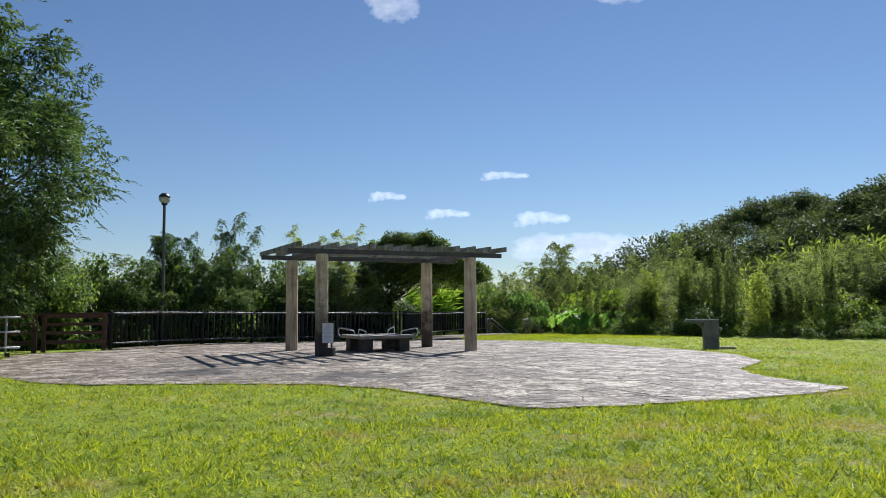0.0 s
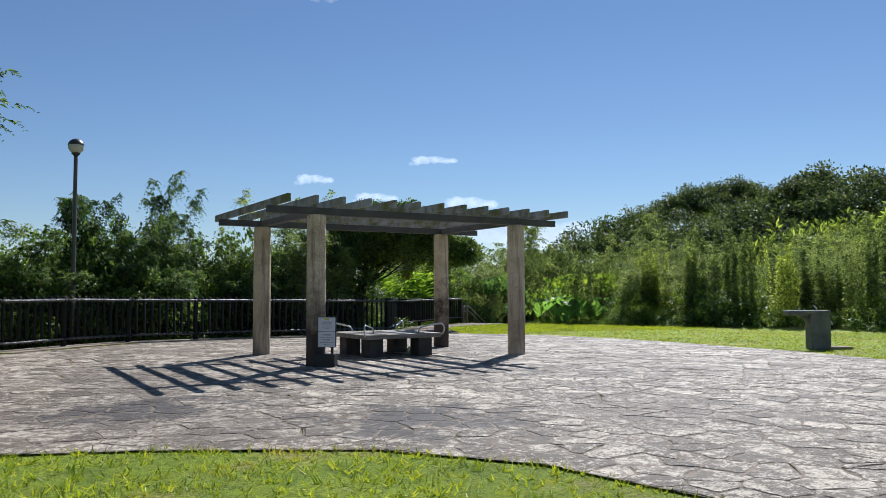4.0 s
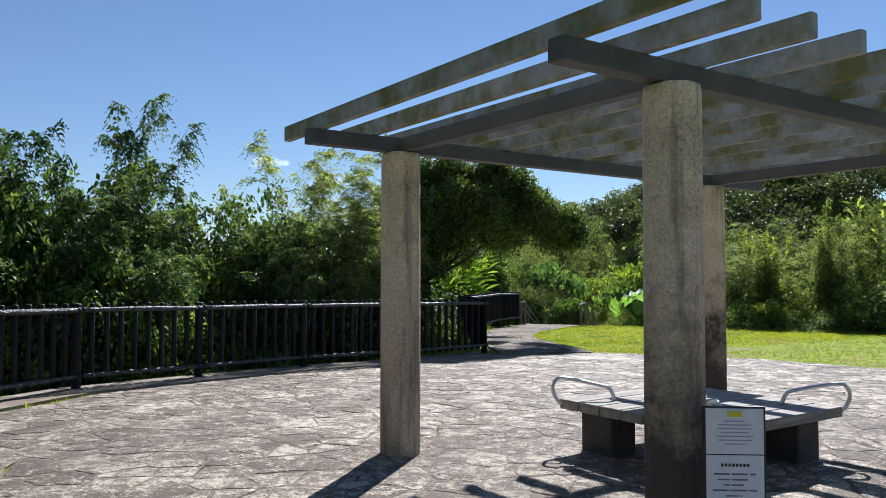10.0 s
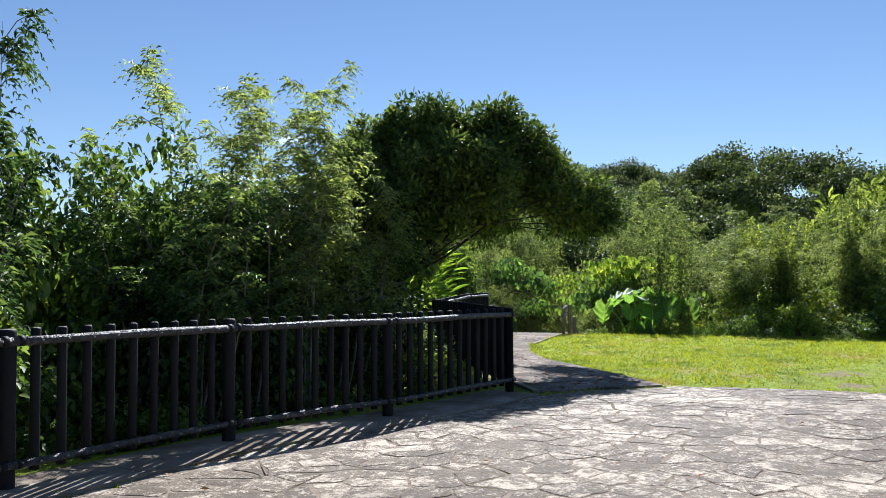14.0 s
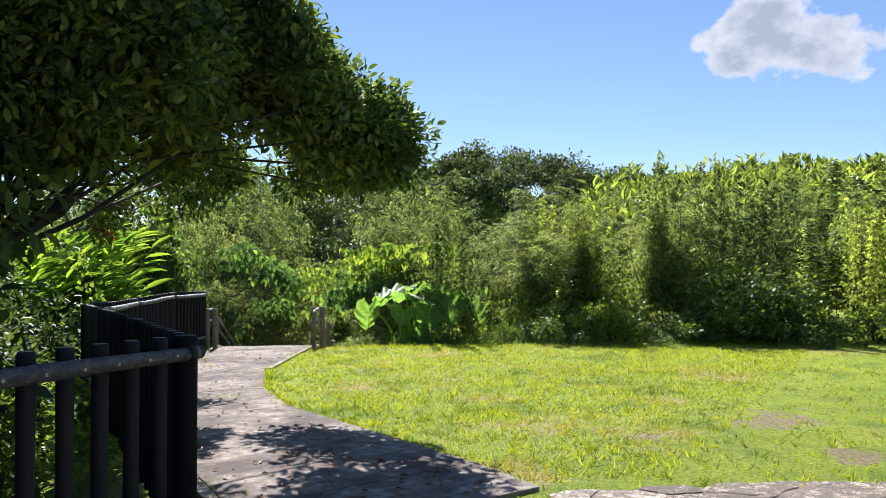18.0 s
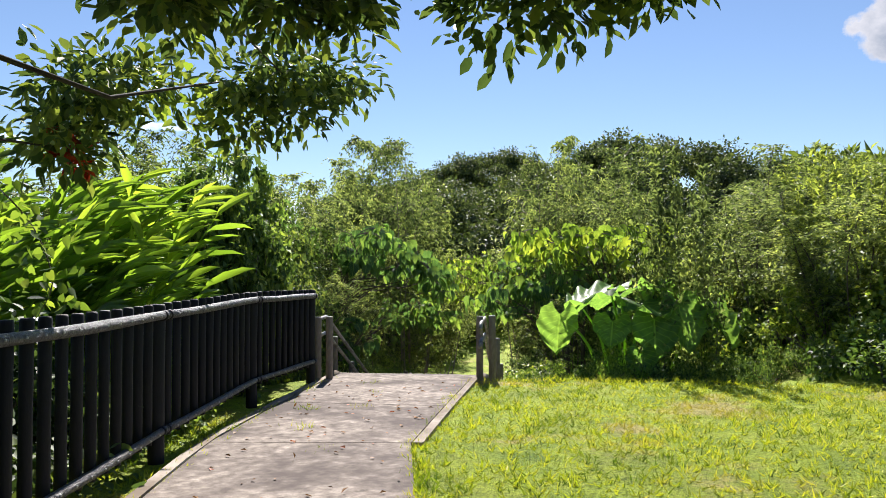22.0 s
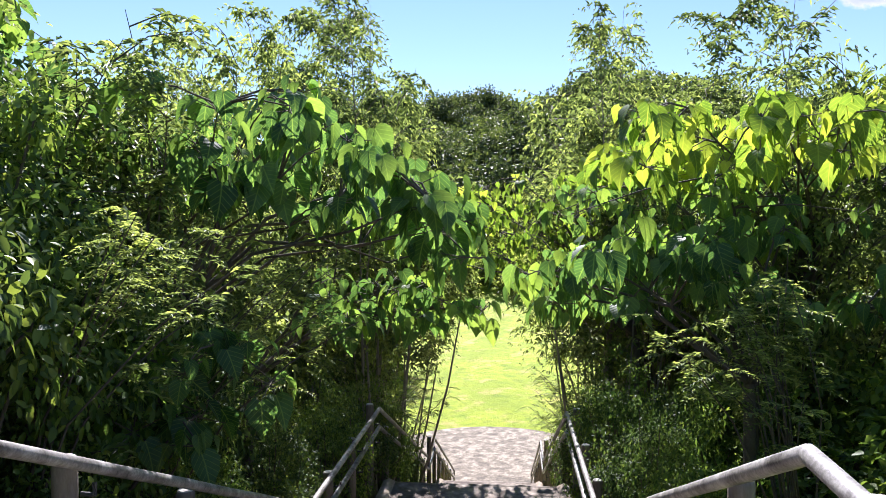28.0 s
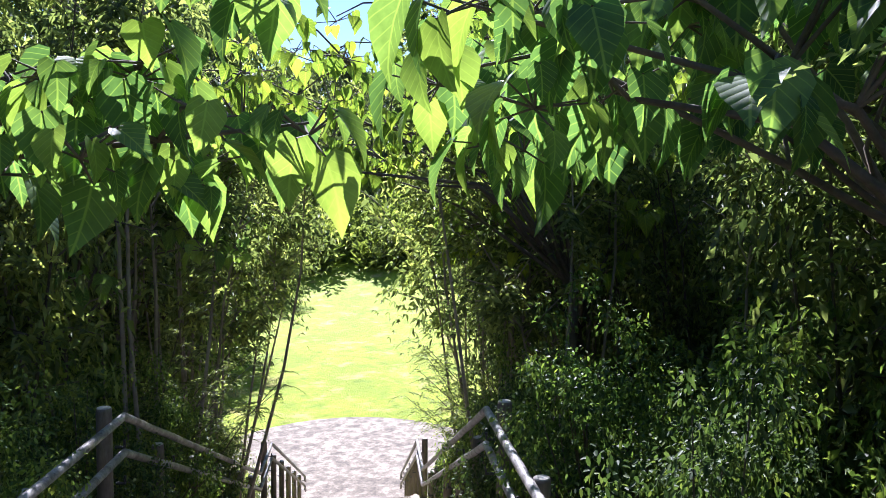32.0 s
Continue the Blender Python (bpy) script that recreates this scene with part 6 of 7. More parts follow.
def stair_sides():
    rng = random.Random(61)
    items = []
    for s in (-0.4, 0.9, 2.4, 4.0, 5.8, 7.6, 9.4, 11.4, 13.4, 15.6, 18.0, 20.5):
        for side in (1, -1):
            if side < 0 and s < 3:
                continue
            items.append((s, side * ((3.0 if s < 3 else 2.95) + rng.uniform(-0.05, 0.2)), 0, side))
            items.append((s + 0.6, side * (4.8 + rng.uniform(-0.3, 0.5)), 1, side))
            if s > 1:
                items.append((s + 0.2, side * (7.0 + rng.uniform(-0.5, 0.5)), 2, side))
    for k, (s, l, row, side) in enumerate(items):
        x, y = stair_xy(s, l)
        along, off = 0.766 * (x - 28.5) + 0.643 * (y - 40.2), 0.643 * (x - 28.5) - 0.766 * (y - 40.2)
        if math.hypot(x - 28.5, y - 40.2) < 2.4 or (0 < along < 5 and abs(off) < 1.6):
            continue
        up = 1.0 + 0.02 * max(0, s)
        if row == 0:
            if s < 3:
                put_plant("shrub", FINE[0], x, y, 71 * k, 0.7, 0.9, "dense dark green bush beside the stairs", "shrub", "bushes beside the stairs", 0.1)
            else:
                put_plant("shrub", FINE[k % 2], x, y, 71 * k, 0.72, 0.92 * up, "dense fine-leaved bush beside the stairs", "shrub", "bushes beside the stairs", 0.1)
        elif row == 1:
            if side > 0 and s < 8:
                put_plant("shrub", WALL[k % 2], x, y, 53 * k, 1.0, 1.05 * up, "tall fine-leaved bush hung with climbers", "shrub", "bushes beside the stairs", 0.3)
            elif side > 0 or s > 8:
                put_plant("shrub", DENSE[k % 2], x, y, 53 * k, 1.0, (1.1 if side > 0 else 0.9) * up, "tall dark bush hung with climbers", "shrub", "bushes beside the stairs", 0.3)
            else:
                put_plant("shrub", MOUND[k % 3], x, y, 53 * k, 1.1, 1.0, "bush overgrown with climbers", "shrub", "bushes beside the stairs", 0.2)
        elif side > 0 or s > 5:
            put_plant("tree", TALL[k % 3], x, y, 37 * k, 1.0, ((1.3 if s < 5 else 1.45) if side > 0 else 0.9) * up, "slender tree with feathery light green leaves", "tree", "trees beside the stairs", 0.3)


stair_sides()


def stair_woods():
    """Thick growth on the slopes beside the stairs and round the lower lawn."""
    rng = random.Random(88)
    for k in range(100):
        if k < 55:
            s, l = rng.uniform(1, 25), rng.choice((1, -1)) * rng.uniform(8.5, 19)
        else:
            s, l = rng.uniform(26, 72), rng.choice((1, -1)) * rng.uniform(7.5, 13)
        x, y = stair_xy(s, l)
        if inside(PLATEAU, x, y) or edge_distance(PLATEAU, x, y) < 2.5:
            continue
        big = (1.25 if l > 0 else 0.7) if k < 55 else (1.7 if l > 0 else 1.25)
        if k % 3:
            put_plant("tree", TALL[k % 3], x, y, 61 * k, big, big * rng.uniform(0.95, 1.25), "slender tree with feathery light green leaves", "tree", "trees on the slope", 0.3)
        else:
            put_plant("shrub", FINE[1] if l < 0 else DENSE[k % 2], x, y, 47 * k, big * 1.1, big * rng.uniform(0.9, 1.2), "tall bush hung with climbers", "shrub", "bushes on the slope", 0.3)
    for k, (x, y, top_z) in enumerate(((20.6, 45.4, 1.7), (22.3, 45.0, 2.1), (23.7, 45.4, 3.3), (24.66, 45.3, 3.5), (25.45, 46.0, 3.2), (24.4, 47.4, 2.8), (26.3, 46.6, 2.6), (27.6, 47.6, 2.6), (22.6, 47.2, 2.2))):
        h = (top_z - terrain(x, y)) / 4.0
        put_plant("shrub", WALL[k % 2], x, y, 77 * k, 0.82, h, "tall dark bush hung with climbers", "shrub", "bushes beside the stairs", 0.2)
    for k, (x, y, top_z) in enumerate(((22.3, 43.1, 2.9), (22.85, 43.2, 3.35), (23.45, 43.7, 3.1))):
        put_plant("shrub", TOWER[k % 2], x, y, 77 * k, 0.62, (top_z - terrain(x, y)) / 4.0, "narrow tower of climbers over a dead tree", "shrub", "bushes beside the stairs", 0.2)
    for x, y, k, kz in ((27.35, 41.2, 0.4, 0.36), (27.95, 41.75, 0.45, 0.4), (28.5, 42.4, 0.45, 0.4)):
        put_plant("shrub", MOUND[1], x, y, 80 * k, k, kz, "sunlit leafy bush beside the stair post", "shrub", "bushes beside the stairs")


stair_woods()


def taro_skirt():
    """Low leafy growth round the foot of the giant taro."""
    for k, (a, c, h) in enumerate(((-1.5, 0.75, 0.5), (-0.8, 0.95, 0.62), (-0.1, 0.8, 0.75), (0.6, 0.95, 0.6), (1.3, 0.8, 0.7), (2.0, 0.6, 0.8), (-0.4, 0.3, 0.95), (0.6, 0.3, 1.0), (1.4, 0.1, 0.95), (2.6, 0.9, 0.7))):
        x, y = 28.55 + 0.68 * a - 0.73 * c, 40.1 - 0.73 * a - 0.68 * c
        put_plant("shrub", LOWBUSH[0], x, y, 67 * k, 0.42, h, "low dark leafy growth under the giant taro", "shrub", "growth under the giant taro", 0.1)


taro_skirt()


def rail_shrubs():
    """Twiggy fine-leaved shrubs that crowd the handrails below the arch."""
    for k, (s, l, top_z) in enumerate(((4.6, 2.15, -0.5), (6.2, 2.05, -0.5), (7.6, 1.85, -0.7), (9.2, 1.8, -1.0), (10.8, 1.75, -1.3), (12.6, 1.8, -1.9), (4.9, -1.95, -0.5), (6.4, -1.85, -0.25), (7.9, -1.75, -0.4), (9.5, -1.75, -0.9), (11.0, -1.75, -1.3), (12.8, -1.8, -2.0))):
        x, y = stair_xy(s, l)
        z = stair_level(s) - 0.2
        top = thing("shrub", pose(x, y, z, 0, 0, 59 * k), "twiggy fine-leaved shrub crowding the handrail", "shrub", "shrubs along the handrails")
        # every other shrub is coloured darker for the shade under the arch
        for n, me in zip(("wood", "crown"), WALL[k % 2]):
            child(n, me, top, "", Matrix.Diagonal((0.4, 0.4, (top_z - z) / 4.0, 1)))


rail_shrubs()


def tall_saplings():
    for k, (s, l, top_z) in enumerate(((16.0, 3.8, 4.4), (17.6, -3.8, 4.6), (19.4, 3.9, 4.6), (21.0, -3.9, 4.8), (14.6, -3.9, 4.0), (22.6, 4.0, 5.0), (23.8, -4.0, 5.2), (18.2, 4.9, 5.0))):
        x, y = stair_xy(s, l)
        put_plant("tree", HIGH[k % 2], x, y, 67 * k, 1.45, (top_z - terrain(x, y)) / 4.0, "tall thin-stemmed tree with a feathery crown over the stairs", "tree", "trees beyond the lawn", 0.2)
    for k, (s, l, top_z) in enumerate(((10.7, 1.75, 4.9), (10.6, -1.95, 4.6), (9.9, -4.1, 4.4), (11.6, 2.6, 5.0), (12.4, -2.4, 4.9), (13.0, 1.9, 5.3), (14.2, -2.2, 5.2), (5.6, 2.9, 4.3), (14.8, 2.1, 5.6), (16.0, -2.2, 5.6))):
        x, y = stair_xy(s, l)
        put_plant("tree", AIRY[k % 2], x, y, 83 * k, 1.0, (top_z - terrain(x, y)) / 4.9, "thin pale-stemmed tree with a feathery crown over the stairs", "tree", "trees beyond the lawn", 0.2)
    for k, (s, l, top_z) in enumerate(((15.5, 4.8, 4.6), (17.5, 4.9, 5.2), (18.0, 6.2, 5.2), (16.5, -4.8, 4.8), (19.0, -5.0, 5.2), (20.5, 5.0, 5.2), (21.5, -5.4, 5.4), (23.5, 5.9, 5.6), (24.0, -6.4, 5.6))):
        x, y = stair_xy(s, l)
        put_plant("tree", TALL[k % 3], x, y, 47 * k, 1.25, (top_z - terrain(x, y)) / 5.0, "tall tree with feathery light green leaves over the stairs", "tree", "trees beyond the lawn", 0.2)
    for k, (x, y, top_z) in enumerate(((29.0, 39.5, 3.9), (31.0, 36.4, 4.2), (31.9, 34.4, 4.4), (32.2, 32.1, 4.6), (31.6, 29.8, 4.1), (32.6, 27.0, 4.2), (33.0, 33.4, 4.8), (32.0, 38.0, 4.4))):
        put_plant("shrub", PLUME[k % 3], x, y, 61 * k, 0.42, (top_z - terrain(x, y)) / 3.7, "tall thin feathery plumes above the thicket", "shrub", "plumes on the bank", 0.2)
    for k, (x, y, top_z) in enumerate(((31.0, 37.2, 3.6), (26.2, 46.6, 3.4), (34.0, 43.0, 4.4), (29.6, 49.2, 4.6), (32.0, 50.5, 4.8), (34.0, 52.7, 5.0), (37.5, 44.5, 4.6))):
        z = terrain(x, y)
        put_plant("tree", TALL[k % 3], x, y, 61 * k, 0.8, (top_z - z) / 5.0, "slender tree with feathery light green leaves", "tree", "trees beyond the lawn", 0.2)


tall_saplings()


# ---------------------------------------------------------------- woods on the hill and round the lower lawn
def far_woods():
    rng = np.random.default_rng(303)
    centres, radii = [], []
    feet, heights, wide = [], [], []

    def crown(x, y, size, low=False):
        z = terrain(x, y)
        if low:
            for k in range(5):
                a, r = rng.uniform(0, 6.28), size * 0.75 * math.sqrt(rng.random())
                h = size * rng.uniform(0.9, 1.55)
                feet.append((x + r * math.cos(a), y + r * math.sin(a), z - 0.2))
                heights.append(h)
                wide.append(h * rng.uniform(0.24, 0.4))
            return
        for k in range(9):
            u = unit(rng.normal(size=3))
            u[2] = abs(u[2])
            centres.append(np.array([x, y, z + size * 0.75]) + u * size * np.array([0.62, 0.62, 0.55]))
            radii.append(size * rng.uniform(0.26, 0.42))

    def ok(x, y):
        s, l = stair_coords(x, y)
        return not (20 < s < 74 and abs(l) < 11)

    n = 0
    while n < 760:
        x, y = rng.uniform(60, 190), rng.uniform(0, 168)
        if not ok(x, y) or math.hypot(x - 20, y - 32) < 62:
            continue
        far = math.hypot(x - 20, y - 32)
        if far > 130 and terrain(x, y) < 8:
            continue
        low = terrain(x, y) < 10.5 and far < 100
        crown(x, y, rng.uniform(2.6, 3.8) if low else rng.uniform(3.4, 6.0), low)
        n += 1
    v, f = clump_leaves(rng, centres, radii, 66, 0.55, 0.36, DIAMOND, 0.1, 0.8, 0.5)
    ob = new("far_woods", tri_mesh("far_woods", v, f, M_HILLLEAF))
    tagged(ob, "dark evergreen woods covering the hill", "woods", kind="stuff")
    # lighter growth on the middle slope
    n = 0
    while n < 620:
        x, y = rng.uniform(36, 92), rng.uniform(0, 84)
        s, l = stair_coords(x, y)
        if inside(PLATEAU, x, y) or edge_distance(PLATEAU, x, y) < 15 or l > -8.5 - 0.05 * max(0, s) or math.hypot(x - 20, y - 32) > 74:
            continue
        crown(x, y, rng.uniform(1.8, 3.0), True)
        n += 1
    for k in range(110):
        s, l = rng.uniform(72, 84), rng.uniform(-24, 24)
        x, y = stair_xy(s, l)
        crown(x, y, rng.uniform(2.4, 3.8), True)
    feet, heights, wide = np.array(feet), np.array(heights), np.array(wide)
    close = np.hypot(feet[:, 0] - 20, feet[:, 1] - 32) < 52
    v, f = joined([plume_strips(rng, feet[close], heights[close], wide[close], 64, 0.6, 0.27), plume_strips(rng, feet[~close], heights[~close], wide[~close], 40, 0.9, 0.32)])
    ob = new("slope_thicket", tri_mesh("slope_thicket", v, f, M_SLOPE))
    tagged(ob, "light green thicket covering the slope", "thicket", kind="stuff")
    # woods to the rear, that close the place
    centres, radii = [], []
    for k in range(150):
        a = rng.uniform(0, 1)
        x, y = (-26 + rng.normal() * 3, rng.uniform(-25, 38)) if a < 0.45 else (rng.uniform(-26, 34), -22 + rng.normal() * 3)
        crown(x, y, rng.uniform(3, 5))
    v, f = clump_leaves(rng, centres, radii, 26, 0.7, 0.55, DIAMOND, 0.1, 0.8, 0.6)
    ob = new("rear_woods", tri_mesh("rear_woods", v, f, M_HILLLEAF))
    tagged(ob, "dark evergreen woods behind the lawn", "woods", kind="stuff")


far_woods()


def lower_paving():
    """Round pale paving at the foot of the stairs."""
    x0, y0 = stair_xy(26.4, 0.2)
    pts = [(x0 + 5.3 * (1 + 0.04 * math.sin(3 * a)) * math.cos(a), y0 + 5.3 * (1 + 0.04 * math.sin(3 * a)) * math.sin(a)) for a in np.linspace(0, 2 * math.pi, 40)[:-1]]
    z = LOW + 0.05
    me = mesh_from("lower_paving", [(x, y, z) for x, y in pts] + [(x, y, z - 0.3) for x, y in pts], [tuple(range(39))] + [(i, i + 39, (i + 1) % 39 + 39, (i + 1) % 39) for i in range(39)], M_LOWPAVE)
    tagged(new("lower_paving", me), "pale sunlit paving at the foot of the stairs", "paving", kind="structure")


lower_paving()


# ---------------------------------------------------------------- grass blades and fallen leaves
def grass():
    rng = np.random.default_rng(8)
    P = []
    path_poly = PATH_LEFT + PATH_RIGHT[::-1]

    def fill(x0, x1, y0, y1, per_m2, keep):
        n = int((x1 - x0) * (y1 - y0) * per_m2)
        pts = np.stack([rng.uniform(x0, x1, n), rng.uniform(y0, y1, n)], 1)
        for x, y in pts:
            if keep(x, y):
                P.append((x, y))

    def lawn(x, y):
        return not inside(PAVEMENT, x, y) and not inside(path_poly, x, y) and all(math.hypot(x - bx, y - by) > reach * (0.16 + 0.25 * noise.noise((x * 2, y * 2, 5))) for bx, by, reach in BARE_SPOTS)

    fill(-4.5, 9.5, 5.0, 11.0, 190, lawn)
    fill(9.5, 15.5, 5.5, 11.0, 120, lawn)
    fill(17, 26, 9.0, 16.0, 40, lawn)
    fill(-6, 17, 11.0, 19.5, 85, lambda x, y: lawn(x, y) and x < 20)
    fill(15, 29, 16, 31, 26, lambda x, y: lawn(x, y) and inside(PLATEAU, x, y))
    fill(16, 29, 31, 41.2, 110, lambda x, y: lawn(x, y) and inside(PLATEAU, x, y) and x + 0.6 * y > 36)
    fill(14.5, 25, 33, 43.5, 60, lambda x, y: lawn(x, y) and not inside(PLATEAU, x, y) or (lawn(x, y) and inside(PLATEAU, x, y) and x < 0.95 * (y - 20)))
    for line, n in ((PATH_LEFT, 260), (PATH_RIGHT, 420), (PAVEMENT + PAVEMENT[:1], 900)):
        seg = spread(line, 0.1)
        for k in range(n):
            q, d = seg[rng.integers(len(seg))]
            off = rng.normal() * 0.05
            P.append((q.x - d.y * off, q.y + d.x * off))
    for tx, ty in ((22.7, 40.5), (22.2, 40.9), (23.6, 41.2), (21.4, 40.1), (18.9, 36.9), (20.9, 39.2), (24.2, 41.9)):
        P += [(tx + a, ty + c) for a, c in rng.normal(size=(14, 2)) * 0.07]
    P = [(x + dx, y + dy) for x, y in P for dx, dy in rng.normal(size=(4, 2)) * 0.022]
    P2 = np.array(P)
    z = np.array([terrain(x, y) for x, y in P2[::4]]).repeat(4)
    p = np.column_stack([P2, z - 0.004])
    n = len(p)
    patch = np.array([noise.noise((x * 0.5, y * 0.5, 0)) + 0.5 * noise.noise((x * 1.7, y * 1.7, 3)) for x, y in P2])
    d = rng.normal(size=(n, 3)) * [0.75, 0.75, 0.25] + [0, 0, 0.8]
    ln = (0.05 + 0.045 * rng.random(n)) * (1 + 0.5 * np.clip(patch, -0.8, 1))
    tri = (np.array([(0, 0.5, 0), (0, -0.5, 0), (1, 0, 0.0)]), np.array([(0, 1, 2)]))
    v, f = leaves(tri, p, d, rng.normal(size=(n, 3)), ln, 0.014)
    ob = new("grass", tri_mesh("grass", v, f, M_GRASS))
    tagged(ob, "short sunlit yellow-green grass blades", "grass", kind="stuff")


grass()


def litter():
    rng = np.random.default_rng(19)
    P = []
    while len(P) < 460:
        if rng.random() < 0.8:
            t = rng.uniform(0, 6.8)
            i = int(t)
            a = Vector(PATH_LEFT[i]).lerp(Vector(PATH_LEFT[i + 1]), t - i)
            b = Vector(PATH_RIGHT[i]).lerp(Vector(PATH_RIGHT[i + 1]), t - i)
            q = a.lerp(b, rng.uniform(0.05, 0.95))
        else:
            q = Vector((rng.uniform(4, 17), rng.uniform(18, 31.5)))
            if not inside(PAVEMENT, q.x, q.y):
                continue
        P.append((q.x, q.y, level(q.x, q.y) + 0.04))
    p = np.array(P)
    d = rng.normal(size=p.shape) * [1, 1, 0.12]
    v, f = leaves(DIAMOND, p, d, rng.normal(size=p.shape) * 0.2 + [0, 0, 1], rng.uniform(0.03, 0.085, len(p)), rng.uniform(0.015, 0.04, len(p)))
    ob = new("leaf_litter", tri_mesh("leaf_litter", v, f, M_DRYLEAF))
    tagged(ob, "scattered dry fallen leaves on the path", "leaf litter", kind="stuff")


litter()


# ---------------------------------------------------------------- clouds, far off
def cloud(yaw, elevation, wide, tall, mat, dist=1500):
    a, e = radians(yaw), radians(elevation)
    way = Vector((-math.sin(a) * math.cos(e), math.cos(a) * math.cos(e), math.sin(e)))
    eye = Vector((10, 25, 1.4))
    w, h = dist * math.tan(radians(wide / 2)), dist * math.tan(radians(tall / 2))
    me = mesh_from("cloud", [(-w, -h, 0), (w, -h, 0), (w, h, 0), (-w, h, 0)], [(0, 1, 2, 3)], mat)
    ob = new("cloud", me)
    ob.matrix_basis = look(eye + way * dist, eye)
    ob.visible_shadow = False
    tagged(ob, "white cloud in a blue sky", "cloud", "clouds", "structure")


C_CUMULUS = cloud_material("cumulus", 3.1, 0.2, (3.6, 2.0, 1), 0.07, 0.44)
C_TOP = cloud_material("small_cumulus", 7.7, 0.2, (3.0, 1.8, 1), 0.3, 0.85)
C_WISP = cloud_material("wisp", 1.3, 0.16, (3.5, 1.2, 1), 0.3, 1.3)
C_BANK = cloud_material("cloud_bank", 5.2, 0.18, (5.0, 1.6, 1), 0.25, 1.05)
cloud(-85.0, 15.2, 19, 9, C_CUMULUS)
cloud(-22.7, 22.2, 7.5, 4, C_TOP)
cloud(-40.5, 22.6, 10, 3.2, C_TOP)
cloud(-21.5, 8.2, 5.5, 1.5, C_WISP)
cloud(-26.0, 6.9, 6.5, 1.5, C_WISP)
cloud(-30.3, 9.7, 7, 1.3, C_WISP)
cloud(-33.0, 6.4, 8, 2.2, C_WISP)
cloud(-36.0, 4.2, 20, 4.5, C_BANK)

# ---------------------------------------------------------------- kerb, path slabs
def make_kerb():
    top = thing("fence_kerb", pose(0, 0, 0), "worn concrete kerb strip under the fence", "kerb", kind="structure")
    pts = spread(FENCE_NODES, 1.0)
    for (a, da), (b, db) in zip(pts, pts[1:]):
        n1, n2 = Vector((-da.y, da.x)), Vector((-db.y, db.x))
        ring = [a - n1 * 0.5, b - n2 * 0.5, b + n2 * 0.28, a + n1 * 0.28]
        q = [(p.x, p.y, level(p.x, p.y) + 0.042) for p in ring]
        c = sum((Vector(p) for p in q), Vector()) / 4
        q = [tuple(Vector(p) + (c - Vector(p)).normalized() * 0.006) for p in q]
        v = q + [(x, y, z - 0.12) for x, y, z in q]
        me = mesh_from("kerb_slab", v, [(0, 1, 2, 3), (0, 4, 5, 1), (1, 5, 6, 2), (2, 6, 7, 3), (3, 7, 4, 0)], M_KERB)
        child("kerb_slab", me, top)


make_kerb()


def make_path():
    top = thing("path", pose(0, 0, 0), "brownish concrete slab path with cracked joints", "path", kind="structure")
    for i in range(len(PATH_LEFT) - 1):
        a, b, c, d = [Vector(p) for p in (PATH_LEFT[i], PATH_RIGHT[i], PATH_RIGHT[i + 1], PATH_LEFT[i + 1])]
        nu, nv = 8, 6
        g = 0.007 if i else 0.0
        verts, faces = [], []
        for v in range(nv + 1):
            for u in range(nu + 1):
                tu = g / 2.5 + (1 - 2 * g / 2.5) * u / nu
                tv = (g if i in (1, 3, 4, 5, 6) else 0) + (1 - (g if i in (1, 3, 4, 5, 6) else 0)) * v / nv
                p = (a + (b - a) * tu) * (1 - tv) + (d + (c - d) * tu) * tv
                verts.append((p.x, p.y, level(p.x, p.y) + 0.03))
        for v in range(nv):
            for u in range(nu):
                k = v * (nu + 1) + u
                faces.append((k, k + 1, k + nu + 2, k + nu + 1))
        n = len(verts)
        rim = [u for u in range(nu + 1)] + [(v + 1) * (nu + 1) - 1 for v in range(1, nv + 1)] + [nv * (nu + 1) + u for u in range(nu - 1, -1, -1)] + [v * (nu + 1) for v in range(nv - 1, 0, -1)]
        for k in rim:
            x, y, z = verts[k]
            verts.append((x, y, z - 0.1))
        m = len(rim)
        for k in range(m):
            faces.append((rim[k], n + k, n + (k + 1) % m, rim[(k + 1) % m]))
        child("slab", mesh_from("slab", verts, faces, M_PATH), top)
    for edge, off in ((PATH_LEFT, 0.06), (PATH_RIGHT[5:], -0.05)):
        pts = spread(edge, 0.9)
        for (a, da), (b, db) in zip(pts, pts[1:]):
            n1, n2 = Vector((-da.y, da.x)), Vector((-db.y, db.x))
            w = 0.09 if off > 0 else -0.09
            o = 0.012 if off > 0 else -0.012
            ring = [a + n1 * o, b + n2 * o, b + n2 * (o + w), a + n1 * (o + w)]
            q = [(p.x, p.y, level(p.x, p.y) + 0.038) for p in ring]
            v = q + [(x, y, z - 0.1) for x, y, z in q]
            child("edging", mesh_from("edging", v, [(0, 1, 2, 3), (0, 4, 5, 1), (1, 5, 6, 2), (2, 6, 7, 3), (3, 7, 4, 0)], M_KERB), top)


make_path()


# ---------------------------------------------------------------- flagstone pavement
def clip_half(poly, px, py, nx, ny):
    out = []
    for i in range(len(poly)):
        a, b = poly[i - 1], poly[i]
        da = (a[0] - px) * nx + (a[1] - py) * ny
        db = (b[0] - px) * nx + (b[1] - py) * ny
        if (da <= 0) != (db <= 0):
            t = da / (da - db)
            out.append((a[0] + (b[0] - a[0]) * t, a[1] + (b[1] - a[1]) * t))
        if db <= 0:
            out.append(b)
    return out


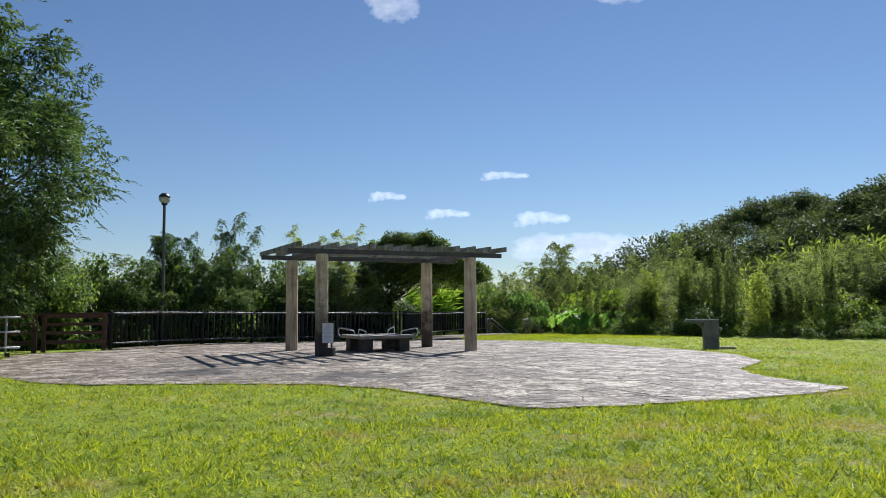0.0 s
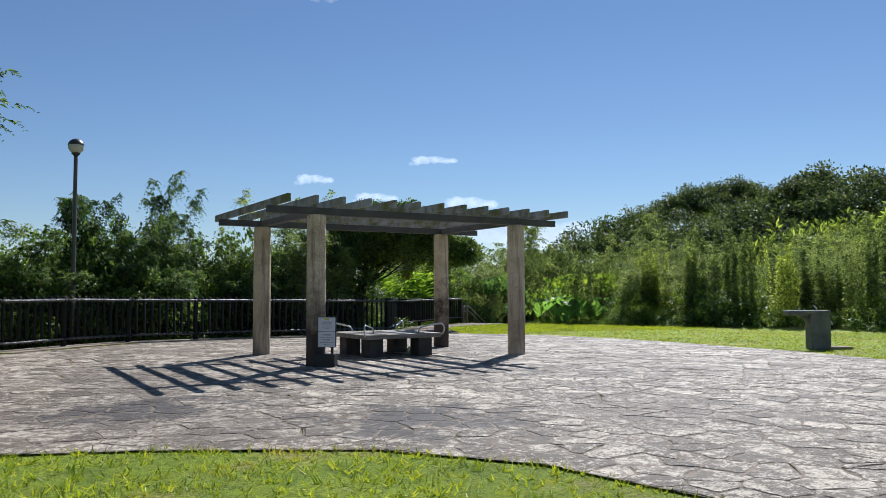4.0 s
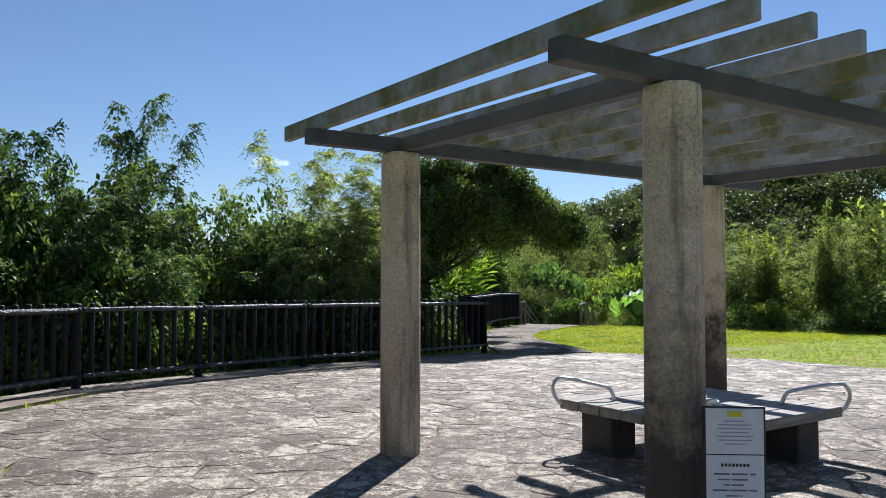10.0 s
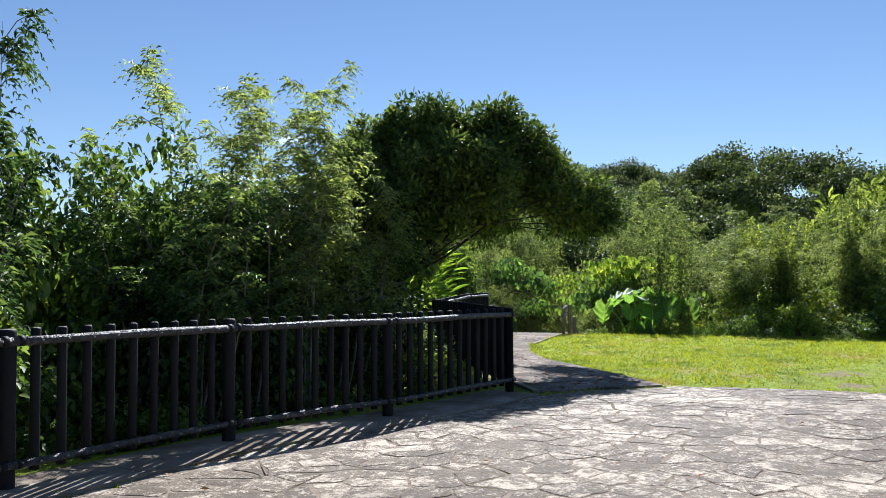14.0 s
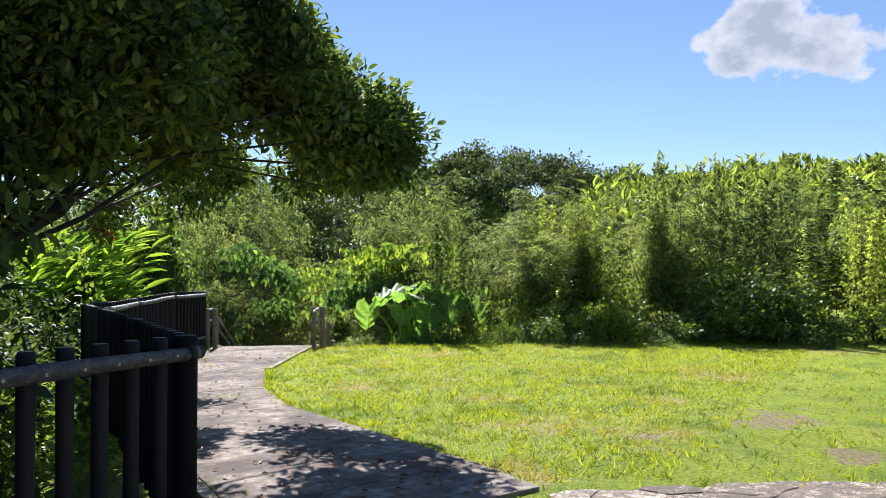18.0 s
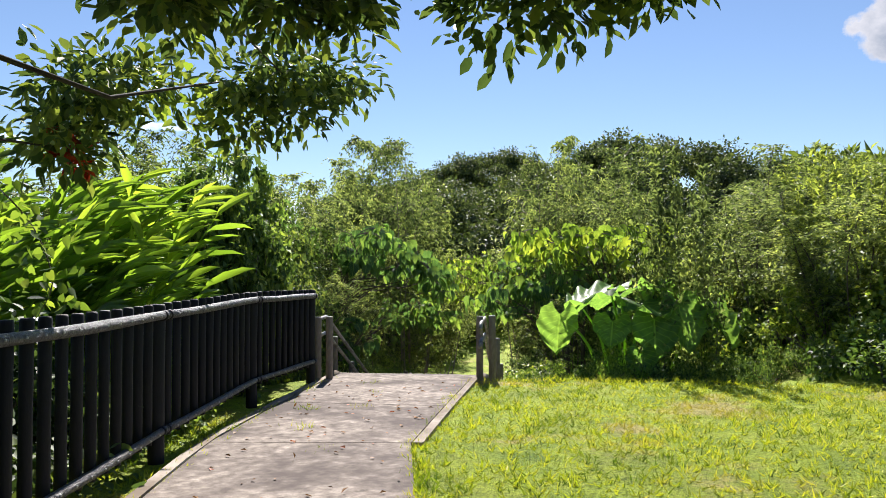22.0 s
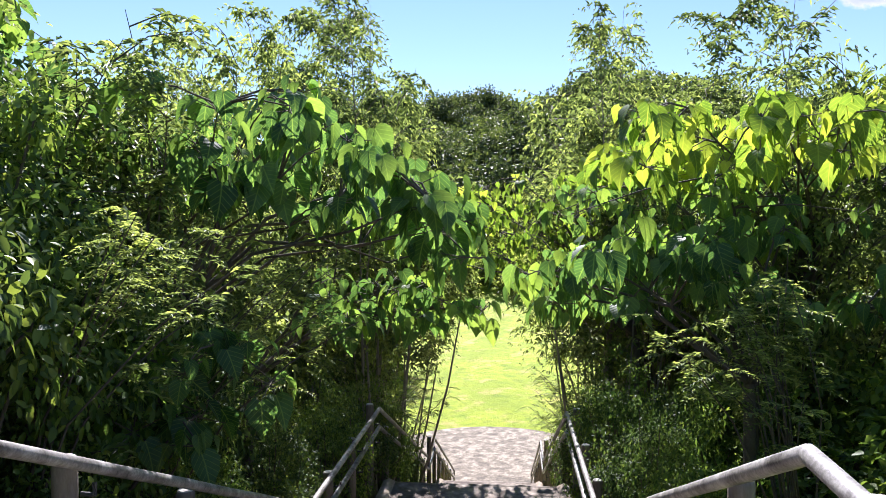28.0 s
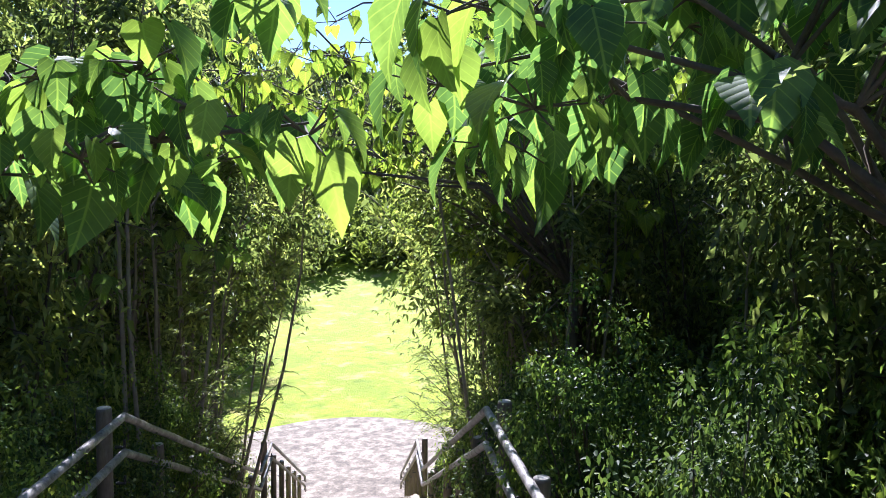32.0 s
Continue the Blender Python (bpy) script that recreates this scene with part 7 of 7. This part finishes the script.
def rimmed(name, verts, faces, sizes):
    """Stones with a value that falls from their rim to their middle, for the dirt at the joints."""
    me = mesh_from(name, verts, faces, M_STONE)
    rim = np.concatenate([np.repeat(np.array([1.0, 1.0, 0.8, 0.0]), n // 4) for n in sizes])
    me.attributes.new("rim", "FLOAT", "POINT").data.foreach_set("value", rim.astype(np.float32))
    return me


def make_pavement():
    top = thing("pavement", pose(0, 0, 0), "irregular pale flagstone paving with dark joints", "pavement", kind="structure")
    rng = random.Random(4)
    step = 0.35
    seeds, grid = [], {}
    for j in range(-2, int(24 / step) + 2):
        for i in range(-2, int(21 / step) + 2):
            x = -1 + (i + 0.5 * (j % 2)) * step + rng.uniform(-0.21, 0.21)
            y = 9.6 + j * step * 0.95 + rng.uniform(-0.21, 0.21)
            grid[(i, j)] = len(seeds)
            seeds.append((x, y))
    mortar_v, mortar_f = [], []
    rest_v, rest_f, sizes = [], [], []
    made = []
    for (i, j), k in grid.items():
        sx, sy = seeds[k]
        if not (inside(PAVEMENT, sx, sy) or edge_distance(PAVEMENT, sx, sy) < 0.45):
            continue
        cell = [(sx - 1.2, sy - 1.2), (sx + 1.2, sy - 1.2), (sx + 1.2, sy + 1.2), (sx - 1.2, sy + 1.2)]
        for dj in (-2, -1, 0, 1, 2):
            for di in (-2, -1, 0, 1, 2):
                o = grid.get((i + di, j + dj))
                if o is None or o == k:
                    continue
                ox, oy = seeds[o]
                cell = clip_half(cell, (sx + ox) / 2, (sy + oy) / 2, ox - sx, oy - sy)
        if edge_distance(PAVEMENT, sx, sy) < 0.6:
            sub = list(PAVEMENT)
            n = len(cell)
            for q in range(n):
                (ax, ay), (bx, by) = cell[q - 1], cell[q]
                sub = clip_half(sub, ax, ay, by - ay, -(bx - ax))
                if len(sub) < 3:
                    break
            cell = sub
        clean = []
        for p in cell:
            if not clean or math.hypot(p[0] - clean[-1][0], p[1] - clean[-1][1]) > 0.03:
                clean.append(p)
        if len(clean) > 2 and math.hypot(clean[0][0] - clean[-1][0], clean[0][1] - clean[-1][1]) < 0.03:
            clean.pop()
        if len(clean) < 3:
            continue
        area = 0.5 * sum(clean[q - 1][0] * clean[q][1] - clean[q][0] * clean[q - 1][1] for q in range(len(clean)))
        if abs(area) < 0.015:
            continue
        if area < 0:
            clean.reverse()
        cx, cy = sum(p[0] for p in clean) / len(clean), sum(p[1] for p in clean) / len(clean)
        b = len(mortar_v)
        mortar_v += [(x, y, level(x, y) + 0.0172) for x, y in clean]
        mortar_f.append(tuple(range(b, b + len(clean))))
        # rounded outline: corners cut, edges slightly uneven
        ring = []
        n = len(clean)
        for q in range(n):
            a, c, d = Vector(clean[q - 1]), Vector(clean[q]), Vector(clean[(q + 1) % n])
            for t, w in ((0.12, a), (0.12, d), (0.36, d), (0.64, d)):
                v = c + (w - c) * t
                side = Vector((-(w - c).y, (w - c).x)) if w is d else Vector((0, 0))
                ring.append(v + side * (rng.uniform(0.0, 0.055) if t > 0.2 else 0.0))
        m = len(ring)
        lift = rng.uniform(-0.003, 0.004)
        tx, ty = rng.uniform(-0.006, 0.006), rng.uniform(-0.006, 0.006)
        verts = []
        for inset, h in ((0.001, 0.015), (0.005, 0.0195), (0.02, 0.0215), (0.075, 0.022)):
            for v in ring:
                w = Vector((cx, cy)) - v
                p = v + w.normalized() * min(inset + rng.uniform(0, 0.012), w.length * 0.55)
                verts.append((p.x, p.y, level(p.x, p.y) + h + lift + tx * (p.x - cx) + ty * (p.y - cy)))
        faces = [tuple(range(3 * m, 4 * m))]
        for r in range(3):
            for q in range(m):
                w = (q + 1) % m
                faces.append((r * m + q, r * m + w, (r + 1) * m + w, (r + 1) * m + q))
        near = 2.0 < cx < 15.5 and 11.0 < cy < 33 and abs((cx - 2.6) * 0.93 - (cy - 12.0) * 0.36) < 3.0
        made.append((near, verts, faces))
    count = 0
    for near, verts, faces in made:
        if near and count < 300:
            count += 1
            child("stone", rimmed("stone", verts, faces, [len(verts)]), top)
        else:
            b = len(rest_v)
            rest_v += verts
            rest_f += [tuple(b + q for q in f) for f in faces]
            sizes.append(len(verts))
    ob = child("stones", rimmed("stones", rest_v, rest_f, sizes), top)
    ob["kind"] = "stuff"
    ob = child("joint_bed", mesh_from("joint_bed", mortar_v, mortar_f, M_JOINT), top, "dark mortar joints")


make_pavement()
